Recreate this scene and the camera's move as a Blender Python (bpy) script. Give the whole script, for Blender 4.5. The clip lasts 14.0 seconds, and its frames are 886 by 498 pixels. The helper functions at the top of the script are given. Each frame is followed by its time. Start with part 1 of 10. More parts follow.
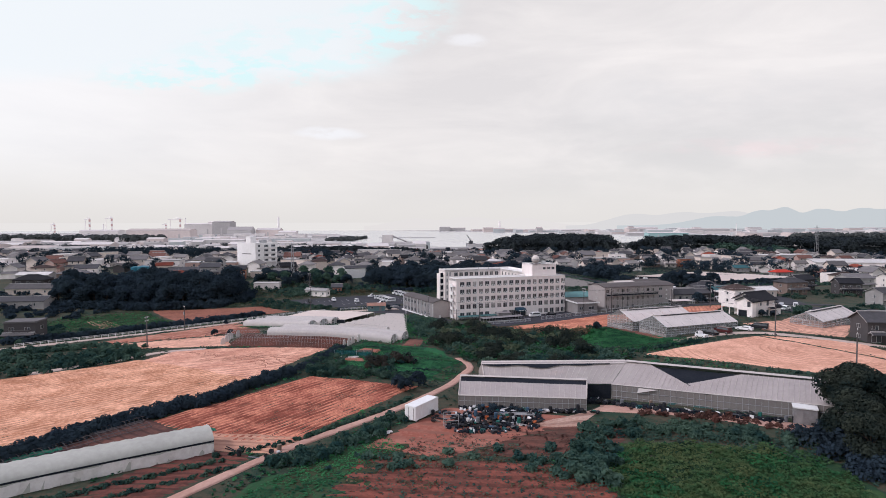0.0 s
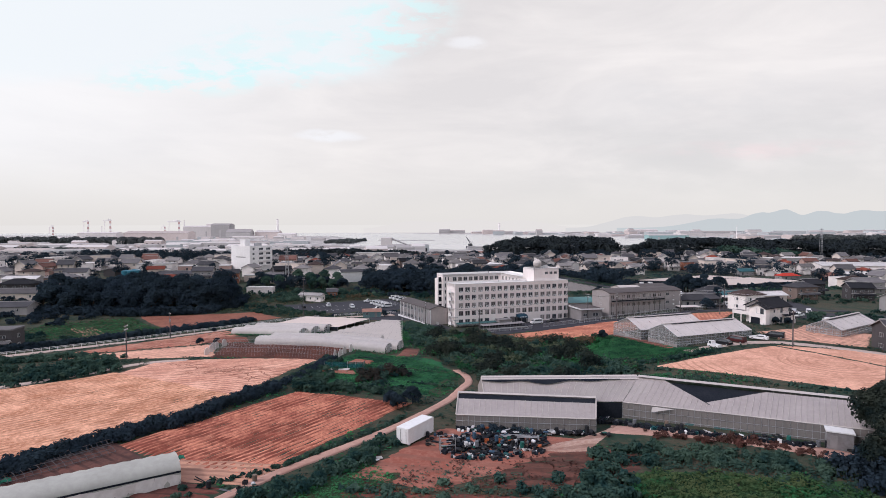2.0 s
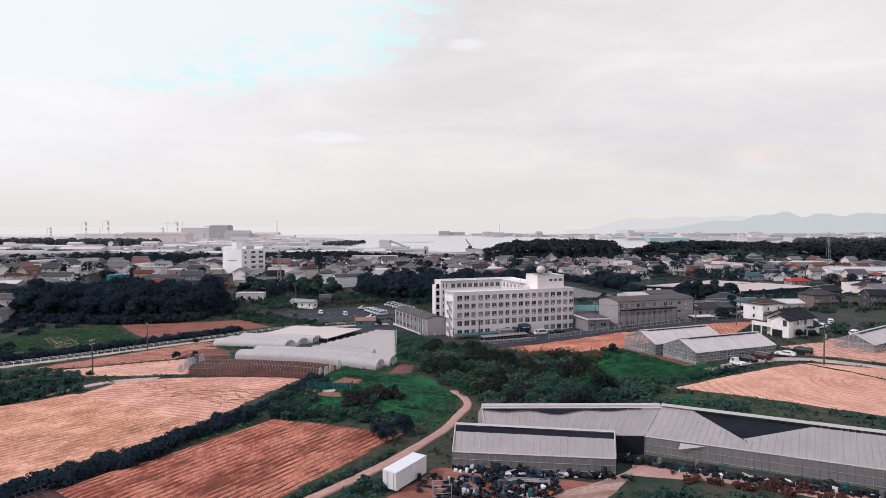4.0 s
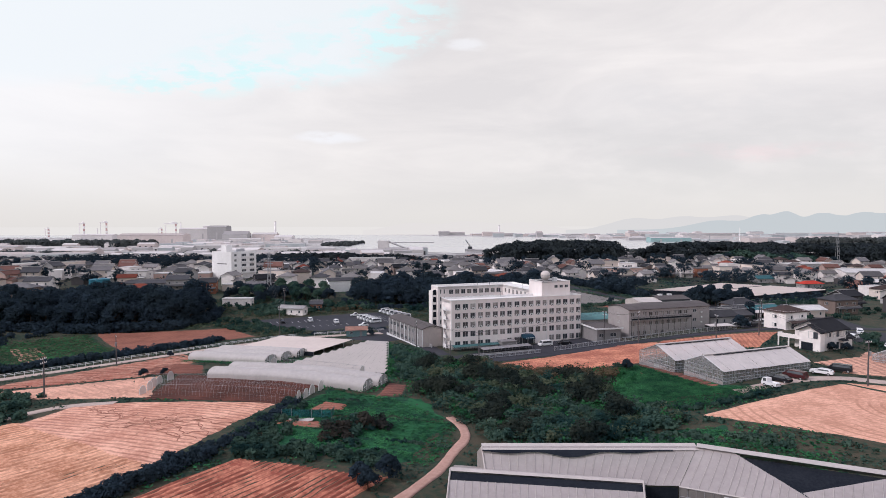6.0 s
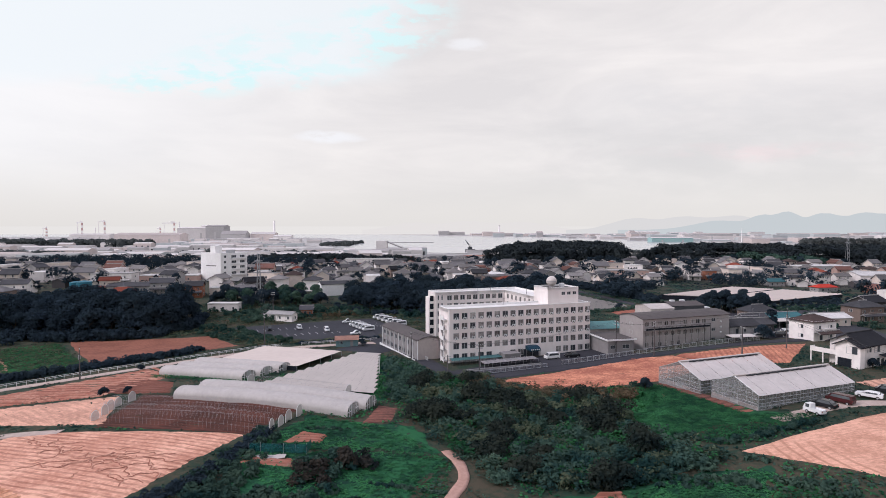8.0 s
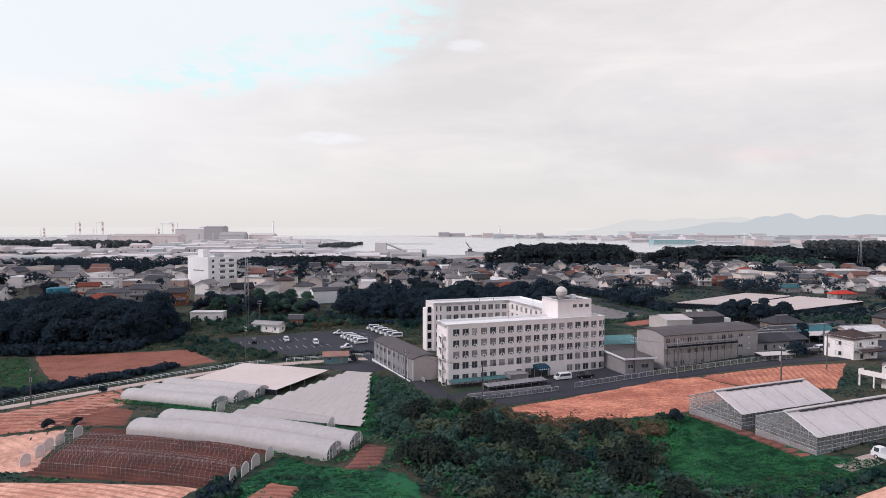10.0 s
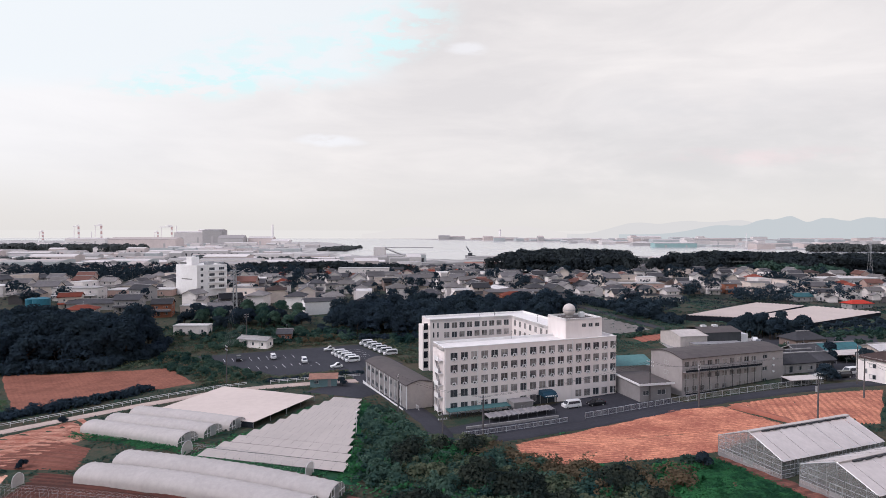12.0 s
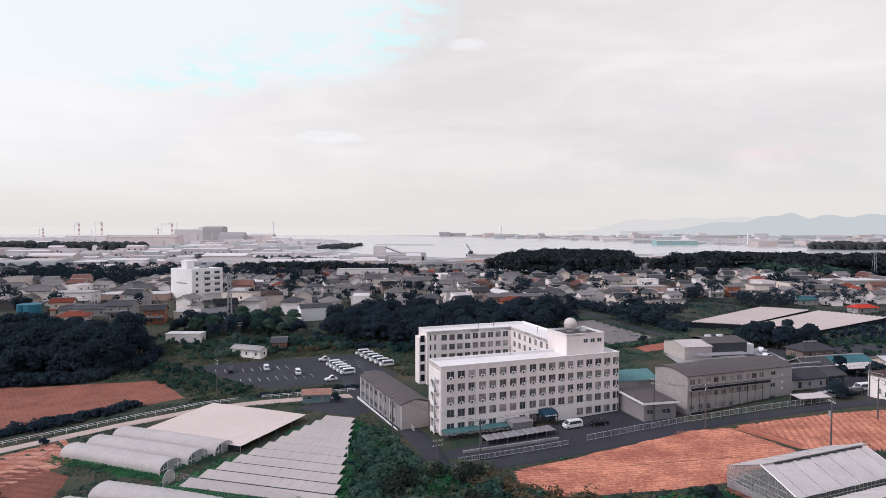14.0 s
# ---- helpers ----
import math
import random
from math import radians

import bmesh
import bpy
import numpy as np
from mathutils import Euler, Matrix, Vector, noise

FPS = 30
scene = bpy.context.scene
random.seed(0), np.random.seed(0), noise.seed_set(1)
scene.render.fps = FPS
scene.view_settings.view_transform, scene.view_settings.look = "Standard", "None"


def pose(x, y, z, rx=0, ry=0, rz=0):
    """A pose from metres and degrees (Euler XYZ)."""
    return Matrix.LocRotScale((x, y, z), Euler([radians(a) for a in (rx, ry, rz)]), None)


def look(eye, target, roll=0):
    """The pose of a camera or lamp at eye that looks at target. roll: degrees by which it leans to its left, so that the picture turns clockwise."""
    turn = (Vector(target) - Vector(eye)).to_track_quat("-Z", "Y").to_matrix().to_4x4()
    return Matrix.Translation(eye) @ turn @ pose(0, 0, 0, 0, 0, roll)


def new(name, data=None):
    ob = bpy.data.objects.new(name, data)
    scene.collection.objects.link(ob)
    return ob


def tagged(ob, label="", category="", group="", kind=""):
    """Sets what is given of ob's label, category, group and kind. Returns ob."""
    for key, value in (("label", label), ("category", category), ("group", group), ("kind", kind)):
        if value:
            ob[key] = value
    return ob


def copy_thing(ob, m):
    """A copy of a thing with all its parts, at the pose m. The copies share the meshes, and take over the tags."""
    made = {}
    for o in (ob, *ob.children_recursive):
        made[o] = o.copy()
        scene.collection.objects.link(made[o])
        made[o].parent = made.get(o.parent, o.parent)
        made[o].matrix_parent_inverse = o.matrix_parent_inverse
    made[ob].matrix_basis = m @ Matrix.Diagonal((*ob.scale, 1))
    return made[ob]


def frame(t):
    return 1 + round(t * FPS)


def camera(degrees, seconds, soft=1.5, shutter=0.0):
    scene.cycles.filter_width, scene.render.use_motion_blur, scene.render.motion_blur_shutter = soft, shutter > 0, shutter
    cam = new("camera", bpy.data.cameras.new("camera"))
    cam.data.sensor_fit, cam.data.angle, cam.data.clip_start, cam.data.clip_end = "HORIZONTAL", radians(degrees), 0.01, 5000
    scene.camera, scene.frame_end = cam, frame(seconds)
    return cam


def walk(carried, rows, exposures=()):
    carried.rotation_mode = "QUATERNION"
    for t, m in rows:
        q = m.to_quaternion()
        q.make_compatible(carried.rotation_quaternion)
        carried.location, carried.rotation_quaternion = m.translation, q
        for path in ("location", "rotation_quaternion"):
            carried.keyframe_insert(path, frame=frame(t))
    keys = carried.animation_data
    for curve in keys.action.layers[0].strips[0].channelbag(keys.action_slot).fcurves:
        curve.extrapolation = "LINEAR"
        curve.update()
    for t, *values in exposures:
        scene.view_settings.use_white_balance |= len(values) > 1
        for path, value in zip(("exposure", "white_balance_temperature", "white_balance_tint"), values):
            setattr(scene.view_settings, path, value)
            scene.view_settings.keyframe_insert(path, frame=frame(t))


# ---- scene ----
cam = camera(75.2, 14.0, 0.7)
PATH = [
    (0, (-3.028, -0.843, 35.492), (-3.008, 1.155, 35.409), -0.1),
    (0.5, (-2.858, 0.93, 35.447), (-2.837, 2.929, 35.367), -0.1),
    (1, (-2.637, 3.065, 35.52), (-2.616, 5.063, 35.441), -0.1),
    (1.5, (-2.46, 5.426, 35.577), (-2.439, 7.425, 35.501), -0.1),
    (2, (-2.288, 8.039, 35.711), (-2.267, 10.038, 35.636), -0.1),
    (2.5, (-2.154, 11.093, 35.848), (-2.133, 13.092, 35.775), -0.0),
    (3, (-2.012, 14.229, 36.082), (-1.99, 16.228, 36.012), -0.0),
    (5.5, (-0.449, 32.407, 37.193), (-0.427, 34.405, 37.124), -0.0),
    (6, (-0.205, 36.208, 37.374), (-0.183, 38.207, 37.305), -0.1),
    (6.5, (0.028, 39.952, 37.557), (0.051, 41.95, 37.486), -0.1),
    (7, (0.262, 43.685, 37.714), (0.284, 45.684, 37.644), -0.1),
    (7.5, (0.496, 47.452, 37.851), (0.517, 49.451, 37.781), -0.0),
    (8, (0.728, 51.368, 37.98), (0.75, 53.367, 37.91), -0.0),
    (10.5, (1.579, 72.332, 39.485), (1.601, 74.331, 39.419), 0.1),
    (11, (1.948, 75.93, 39.833), (1.97, 77.929, 39.767), 0.1),
    (11.5, (2.042, 79.096, 40.609), (2.064, 81.095, 40.553), 0.1),
    (12, (2.28, 81.731, 41.571), (2.301, 83.73, 41.514), 0.1),
    (12.5, (2.632, 83.562, 42.608), (2.652, 85.561, 42.55), 0.1),
    (13, (2.959, 84.809, 43.613), (2.977, 86.808, 43.548), 0.1),
    (13.5, (3.215, 85.857, 44.491), (3.234, 87.855, 44.426), 0.2),
    (14, (3.38, 87.056, 45.387), (3.398, 89.055, 45.317), 0.1),
]
walk(cam, [(t, look(eye, target, roll)) for t, eye, target, roll in PATH], exposures=[(0, 0.0, 6500, 19), (14, 0.0, 6500, 19)])

# ---- world and sun ----
SUN_AZ, SUN_EL = radians(-108), radians(42)         # to the left, a little behind the camera, behind thin cloud
GLOW_AZ, GLOW_EL = radians(-76), radians(40)        # the brightest cloud
SUN_DIR = Vector((math.sin(SUN_AZ) * math.cos(SUN_EL), math.cos(SUN_AZ) * math.cos(SUN_EL), math.sin(SUN_EL)))
GLOW_DIR = Vector((math.sin(GLOW_AZ) * math.cos(GLOW_EL), math.cos(GLOW_AZ) * math.cos(GLOW_EL), math.sin(GLOW_EL)))
HAZE = (0.775, 0.795, 0.75)                          # colour of the sky low over the sea


def make_world():
    w = bpy.data.worlds.new("world")
    scene.world = w
    w.use_nodes = True
    nt = w.node_tree
    nd, ln = nt.nodes, nt.links
    bg = nd["Background"]
    sky = nd.new("ShaderNodeTexSky")
    sky.sky_type, sky.sun_disc, sky.sun_elevation, sky.sun_rotation = "NISHITA", False, SUN_EL, SUN_AZ
    dim = nd.new("ShaderNodeVectorMath"); dim.operation = "SCALE"; dim.inputs["Scale"].default_value = 0.12
    ln.new(sky.outputs[0], dim.inputs[0])
    tc = nd.new("ShaderNodeTexCoord")
    mp = nd.new("ShaderNodeMapping"); mp.inputs["Scale"].default_value = (1.6, 1.6, 7.0)
    ln.new(tc.outputs["Generated"], mp.inputs[0])
    n1 = nd.new("ShaderNodeTexNoise"); n1.inputs["Scale"].default_value = 1.7; n1.inputs["Detail"].default_value = 7
    n1.inputs["Roughness"].default_value = 0.58; n1.inputs["Distortion"].default_value = 0.4
    ln.new(mp.outputs[0], n1.inputs["Vector"])
    r1 = nd.new("ShaderNodeValToRGB")
    r1.color_ramp.elements[0].position, r1.color_ramp.elements[0].color = 0.36, (0.775, 0.785, 0.75, 1)
    r1.color_ramp.elements[1].position, r1.color_ramp.elements[1].color = 0.66, (0.915, 0.92, 0.865, 1)
    ln.new(n1.outputs["Fac"], r1.inputs[0])
    # brighter cloud round the hidden sun
    dt = nd.new("ShaderNodeVectorMath"); dt.operation = "DOT_PRODUCT"
    dt.inputs[1].default_value = GLOW_DIR
    ln.new(tc.outputs["Generated"], dt.inputs[0])
    mr = nd.new("ShaderNodeMapRange"); mr.inputs["From Min"].default_value = 0.30; mr.inputs["From Max"].default_value = 1.0
    mr.interpolation_type = "SMOOTHSTEP"
    ln.new(dt.outputs["Value"], mr.inputs["Value"])
    mx = nd.new("ShaderNodeMixRGB"); mx.inputs[2].default_value = (1.0, 1.06, 1.04, 1)
    ln.new(mr.outputs[0], mx.inputs[0]); ln.new(r1.outputs[0], mx.inputs[1])
    # a sheet of thin pale cloud high on the left, its ragged lower rim and gaps of pale blue, faint bright streaks lower down
    sp = nd.new("ShaderNodeSeparateXYZ"); ln.new(tc.outputs["Generated"], sp.inputs[0])

    def calc(op, a, b=0.0, c=None):
        k = nd.new("ShaderNodeMath"); k.operation = op
        for i, v in enumerate((a, b) if c is None else (a, b, c)):
            if isinstance(v, (int, float)):
                k.inputs[i].default_value = v
            else:
                ln.new(v, k.inputs[i])
        return k.outputs[0]

    def ease(v, lo, hi, top=1.0):
        k = nd.new("ShaderNodeMapRange"); k.interpolation_type = "SMOOTHSTEP"
        k.inputs["From Min"].default_value, k.inputs["From Max"].default_value, k.inputs["To Max"].default_value = lo, hi, top
        ln.new(v, k.inputs["Value"])
        return k.outputs[0]

    def blend(fac, under, colour):
        k = nd.new("ShaderNodeMixRGB"); k.inputs[2].default_value = (*colour, 1)
        ln.new(fac, k.inputs[0]); ln.new(under, k.inputs[1])
        return k.outputs[0]

    ahead = calc("MAXIMUM", sp.outputs[1], 0.05)
    u, v = calc("DIVIDE", sp.outputs[0], ahead), calc("DIVIDE", sp.outputs[2], ahead)
    flat = nd.new("ShaderNodeCombineXYZ"); ln.new(u, flat.inputs[0]); ln.new(calc("MULTIPLY", v, 2.6), flat.inputs[1])

    def cloud(scale, detail, rough):
        k = nd.new("ShaderNodeTexNoise")
        k.inputs["Scale"].default_value, k.inputs["Detail"].default_value, k.inputs["Roughness"].default_value = scale, detail, rough
        ln.new(flat.outputs[0], k.inputs["Vector"])
        return k.outputs["Fac"]

    coarse, fine = cloud(5.0, 5, 0.55), cloud(16.0, 7, 0.62)
    sway = calc("MULTIPLY", calc("SUBTRACT", coarse, 0.5), 0.16)

    def spot(cu, cv, ru, rv, lean=0.0):
        """Soft oval round a direction; lean tilts it."""
        du = calc("SUBTRACT", u, cu)
        dv = calc("SUBTRACT", calc("ADD", calc("SUBTRACT", v, cv), calc("MULTIPLY", du, -lean)), calc("MULTIPLY", sway, 0.25))
        q = calc("ADD", calc("POWER", calc("DIVIDE", du, ru), 2.0), calc("POWER", calc("DIVIDE", dv, rv), 2.0))
        return calc("SUBTRACT", 1.0, ease(q, 0.0, 1.0))

    rim = calc("MULTIPLY", ease(calc("ADD", v, calc("MULTIPLY", sway, 0.25)), 0.235, 0.275), calc("SUBTRACT", 1.0, ease(calc("ADD", calc("ADD", u, sway), calc("MULTIPLY", v, -0.55)), -0.34, -0.16)))
    out = blend(calc("MULTIPLY", rim, 0.85), mx.outputs[0], (0.885, 0.985, 0.975))
    gaps = calc("MAXIMUM", calc("MAXIMUM", spot(-0.37, 0.262, 0.27, 0.042, 0.03), spot(-0.10, 0.335, 0.16, 0.075, 0.28)), calc("MULTIPLY", spot(-0.30, 0.315, 0.2, 0.05, 0.15), 0.55))
    out = blend(calc("MULTIPLY", calc("MULTIPLY", gaps, ease(fine, 0.44, 0.60)), 0.85), out, (0.69, 1.01, 0.985))
    streak = calc("MAXIMUM", spot(-0.185, 0.158, 0.075, 0.012, 0.0), calc("MULTIPLY", spot(0.05, 0.318, 0.045, 0.016, 0.0), 0.8))
    out = blend(calc("MULTIPLY", streak, ease(fine, 0.30, 0.55, 0.8)), out, (0.93, 0.985, 0.98))
    out = blend(calc("MULTIPLY", spot(0.56, 0.135, 0.26, 0.02, 0.02), ease(fine, 0.34, 0.6, 0.6)), out, (0.93, 0.80, 0.775))
    out = blend(calc("MULTIPLY", spot(0.6, 0.09, 0.7, 0.16, 0.0), ease(coarse, 0.3, 0.6, 0.55)), out, (0.68, 0.705, 0.675))
    out = blend(calc("MULTIPLY", spot(0.45, 0.23, 0.28, 0.07, 0.1), ease(coarse, 0.35, 0.6, 0.45)), out, (0.74, 0.765, 0.745))
    # haze low over the horizon
    hz = nd.new("ShaderNodeMapRange"); hz.inputs["From Min"].default_value = 0.0; hz.inputs["From Max"].default_value = 0.12
    hz.inputs["To Min"].default_value = 1.0; hz.inputs["To Max"].default_value = 0.0; hz.interpolation_type = "SMOOTHSTEP"
    ln.new(sp.outputs[2], hz.inputs["Value"])
    m3 = nd.new("ShaderNodeMixRGB"); m3.inputs[2].default_value = (*HAZE, 1)
    ln.new(hz.outputs[0], m3.inputs[0]); ln.new(out, m3.inputs[1])
    # thinner, bluer cloud overhead
    zn = nd.new("ShaderNodeMapRange"); zn.inputs["From Min"].default_value = 0.40; zn.inputs["From Max"].default_value = 0.85
    ln.new(sp.outputs[2], zn.inputs["Value"])
    m5 = nd.new("ShaderNodeMixRGB"); m5.inputs[2].default_value = (0.59, 0.66, 0.84, 1)
    ln.new(zn.outputs[0], m5.inputs[0]); ln.new(m3.outputs[0], m5.inputs[1])
    m4 = nd.new("ShaderNodeMixRGB"); m4.inputs[0].default_value = 0.93
    ln.new(dim.outputs[0], m4.inputs[1]); ln.new(m5.outputs[0], m4.inputs[2])
    ln.new(m4.outputs[0], bg.inputs["Color"])
    bg.inputs["Strength"].default_value = 1.0


make_world()
sun_data = bpy.data.lights.new("sun", "SUN")
sun_data.energy, sun_data.angle, sun_data.color = 2.0, radians(9), (1.0, 0.955, 0.93)
sun = new("sun", sun_data)
sun.matrix_world = Matrix.Translation((0, 0, 200)) @ SUN_DIR.to_track_quat("Z", "Y").to_matrix().to_4x4()

# ---- the lie of the land: low rises and hollows (x, y, reach, height) ----
HILLS = [
    (-30, 140, 30, 3.3),
    (-30, 105, 30, -1.4),
    (-100, 140, 50, 1.4),
    (-40, 70, 40, 2.8),
    (25, 80, 35, 0.1),
    (75, 95, 40, 4.1),
    (55, 150, 28, 1.0),
    (100, 185, 40, 4.5),
    (5, 145, 22, -1.4),
    (-40, 200, 40, 1.0),
    (10, 200, 25, -0.2),
    (50, 225, 30, -1.4),
    (95, 240, 50, 1.6),
    (-50, 280, 40, -1.2),
    (-130, 250, 50, -4.7),
    (20, 330, 60, -0.8),
    (-130, 390, 70, 3.7),
    (50, 430, 90, 5.8),
    (150, 420, 80, -1.9),
    (270, 480, 100, -0.0),
    (-290, 460, 120, 6.1),
    (160, 310, 60, 2.0),
    (240, 560, 90, 4.8),
    (235, 395, 50, -2.6),
]

def land(x, y):
    """Height of the ground: gentle hills, sinking to the shore."""
    k = min(1.0, max(0.0, (y - 560) / 540))
    z = sum(h * math.exp(-((x - a) ** 2 + (y - b) ** 2) / (2 * s * s)) for a, b, s, h in HILLS)
    return z - 9.3 * k * k * (3 - 2 * k)


# ---- materials ----
def stain(name, base, second=None, rough=0.8, grain=2.0, broad=0.15, amount=0.35, bump=0.0, metal=0.0, jitter=0.0, stretch=None, turn=0.0, hue=0.0, spec=0.2, span=0.22):
    """A worn surface: base colour broken by a second one at two scales. jitter: brightness differs from object to object."""
    m = bpy.data.materials.new(name)
    m.use_nodes = True
    nd, ln = m.node_tree.nodes, m.node_tree.links
    b = nd["Principled BSDF"]
    second = second or tuple(c * 0.6 for c in base)
    geo = nd.new("ShaderNodeNewGeometry")
    mp = nd.new("ShaderNodeMapping")
    mp.vector_type = "TEXTURE"
    mp.inputs["Rotation"].default_value = (0, 0, radians(turn))
    mp.inputs["Scale"].default_value = tuple(1 / c for c in (stretch or (1, 1, 1)))
    ln.new(geo.outputs["Position"], mp.inputs[0])
    facs = []
    for scale, detail in ((grain, 6), (broad, 4)):
        n = nd.new("ShaderNodeTexNoise")
        n.inputs["Scale"].default_value, n.inputs["Detail"].default_value, n.inputs["Roughness"].default_value = scale, detail, 0.65
        ln.new(mp.outputs[0], n.inputs["Vector"])
        facs.append(n)
    add = nd.new("ShaderNodeMath"); add.operation = "ADD"
    ln.new(facs[0].outputs["Fac"], add.inputs[0]); ln.new(facs[1].outputs["Fac"], add.inputs[1])
    mr = nd.new("ShaderNodeMapRange")
    mr.inputs["From Min"].default_value, mr.inputs["From Max"].default_value = 1 - span, 1 + span
    mr.inputs["To Max"].default_value = min(1.0, amount * 2)
    ln.new(add.outputs[0], mr.inputs["Value"])
    mx = nd.new("ShaderNodeMixRGB")
    mx.inputs[1].default_value, mx.inputs[2].default_value = (*base, 1), (*second, 1)
    ln.new(mr.outputs[0], mx.inputs[0])
    out = mx.outputs[0]
    if jitter or hue:
        oi = nd.new("ShaderNodeObjectInfo")
        hs = nd.new("ShaderNodeHueSaturation")
        if jitter:
            j = nd.new("ShaderNodeMapRange"); j.inputs["To Min"].default_value, j.inputs["To Max"].default_value = 1 - jitter, 1 + jitter
            ln.new(oi.outputs["Random"], j.inputs["Value"]); ln.new(j.outputs[0], hs.inputs["Value"])
        if hue:
            wn = nd.new("ShaderNodeTexWhiteNoise"); wn.noise_dimensions = "1D"
            ln.new(oi.outputs["Random"], wn.inputs["W"])
            k = nd.new("ShaderNodeMapRange"); k.inputs["To Min"].default_value, k.inputs["To Max"].default_value = 0.5 - hue, 0.5 + hue
            ln.new(wn.outputs["Value"], k.inputs["Value"]); ln.new(k.outputs[0], hs.inputs["Hue"])
        ln.new(out, hs.inputs["Color"])
        out = hs.outputs[0]
    ln.new(out, b.inputs["Base Color"])
    b.inputs["Roughness"].default_value, b.inputs["Metallic"].default_value = rough, metal
    b.inputs["Specular IOR Level"].default_value = spec
    if bump:
        bp = nd.new("ShaderNodeBump"); bp.inputs["Strength"].default_value = 0.6; bp.inputs["Distance"].default_value = bump
        ln.new(facs[0].outputs["Fac"], bp.inputs["Height"]); ln.new(bp.outputs[0], b.inputs["Normal"])
    return m


def film_sheet(name, base, clear, rough=0.4):
    """Plastic or glass cover that lets part of the light through."""
    m = stain(name, base, tuple(c * 0.8 for c in base), rough, 1.3, 0.25, 0.4)
    nd, ln = m.node_tree.nodes, m.node_tree.links
    b = nd["Principled BSDF"]
    tr = nd.new("ShaderNodeBsdfTransparent"); tr.inputs[0].default_value = (0.92, 0.94, 0.95, 1)
    mix = nd.new("ShaderNodeMixShader"); mix.inputs[0].default_value = clear
    ln.new(b.outputs[0], mix.inputs[1]); ln.new(tr.outputs[0], mix.inputs[2])
    ln.new(mix.outputs[0], nd["Material Output"].inputs["Surface"])
    return m


def glow(name, colour):
    m = bpy.data.materials.new(name)
    m.use_nodes = True
    nd, ln = m.node_tree.nodes, m.node_tree.links
    e = nd.new("ShaderNodeEmission"); e.inputs[0].default_value = (*colour, 1)
    ln.new(e.outputs[0], nd["Material Output"].inputs["Surface"])
    return m


WHITE = stain("white_render", (0.84, 0.825, 0.83), (0.68, 0.66, 0.66), 0.75, 0.9, 0.12, 0.32)
HOTEL_WHITE = stain("hotel_render", (0.85, 0.78, 0.77), (0.70, 0.63, 0.62), 0.7, 0.5, 0.1, 0.30, stretch=(1, 1, 0.25))
ROOF_WHITE = stain("roof_coating", (0.76, 0.73, 0.72), (0.58, 0.55, 0.54), 0.6, 0.6, 0.1, 0.3)
CREAM = stain("cream_render", (0.50, 0.44, 0.42), (0.36, 0.32, 0.32), 0.8, 0.8, 0.15, 0.35)
GREYWALL = stain("grey_render", (0.27, 0.257, 0.265), (0.19, 0.18, 0.188), 0.8, 0.7, 0.12, 0.35)
GREYROOF = stain("grey_sheet_roof", (0.105, 0.090, 0.090), (0.068, 0.06, 0.063), 0.7, 0.7, 0.1, 0.4, stretch=(1, 1, 1))
GLASS = stain("window_glass", (0.035, 0.042, 0.055), (0.10, 0.105, 0.115), 0.12, 0.45, 0.2, 0.35, spec=0.6)
CURTAIN = stain("curtained_glass", (0.33, 0.30, 0.29), (0.07, 0.068, 0.075), 0.25, 0.6, 0.35, 0.5, jitter=0.5)
ALU = stain("aluminium", (0.55, 0.56, 0.58), (0.4, 0.41, 0.43), 0.4, 3, 0.3, 0.3, metal=0.6)
STEEL = stain("galvanised_steel", (0.42, 0.43, 0.45), (0.27, 0.27, 0.29), 0.5, 4, 0.4, 0.4, metal=0.5)
DARKSTEEL = stain("dark_steel", (0.06, 0.065, 0.075), (0.03, 0.03, 0.035), 0.5, 4, 0.4, 0.4, metal=0.4)
CONCRETE = stain("concrete", (0.36, 0.35, 0.355), (0.24, 0.235, 0.24), 0.9, 1.8, 0.2, 0.4, bump=0.01)
ASPHALT = stain("asphalt", (0.046, 0.047, 0.058), (0.030, 0.031, 0.040), 0.9, 1.5, 0.08, 0.45, bump=0.006)
LANE = stain("track_soil", (0.48, 0.30, 0.25), (0.36, 0.20, 0.16), 0.95, 1.4, 0.15, 0.45, bump=0.03)
PALE_LANE = stain("pale_gravel_track", (0.50, 0.40, 0.36), (0.38, 0.29, 0.26), 0.95, 1.6, 0.2, 0.45, bump=0.02)
TEAL = stain("teal_awning", (0.07, 0.17, 0.175), (0.045, 0.11, 0.12), 0.6, 1.5, 0.2, 0.4)
NAVY = stain("navy_canopy", (0.012, 0.05, 0.085), (0.008, 0.03, 0.05), 0.5, 2, 0.2, 0.4)
PAINTWHITE = stain("white_paint", (0.75, 0.75, 0.77), (0.6, 0.59, 0.6), 0.4, 2, 0.3, 0.25)
CURTAINSHEET = stain("curtain_sheet", (0.70, 0.67, 0.665), (0.50, 0.47, 0.46), 0.7, 1.1, 0.3, 0.4)
VINYL = film_sheet("vinyl_cover", (0.60, 0.555, 0.545), 0.24, 0.6)
DIRTYVINYL = film_sheet("dusty_cover", (0.50, 0.50, 0.465), 0.18, 0.8)
OLDVINYL = film_sheet("weathered_cover", (0.45, 0.40, 0.395), 0.16)
WALLVINYL = film_sheet("wall_cover", (0.30, 0.275, 0.27), 0.34)
CLEARVINYL = film_sheet("thin_cover", (0.56, 0.55, 0.56), 0.70)
TARP = stain("shade_cloth", (0.62, 0.53, 0.49), (0.54, 0.455, 0.42), 0.85, 0.6, 0.07, 0.35)
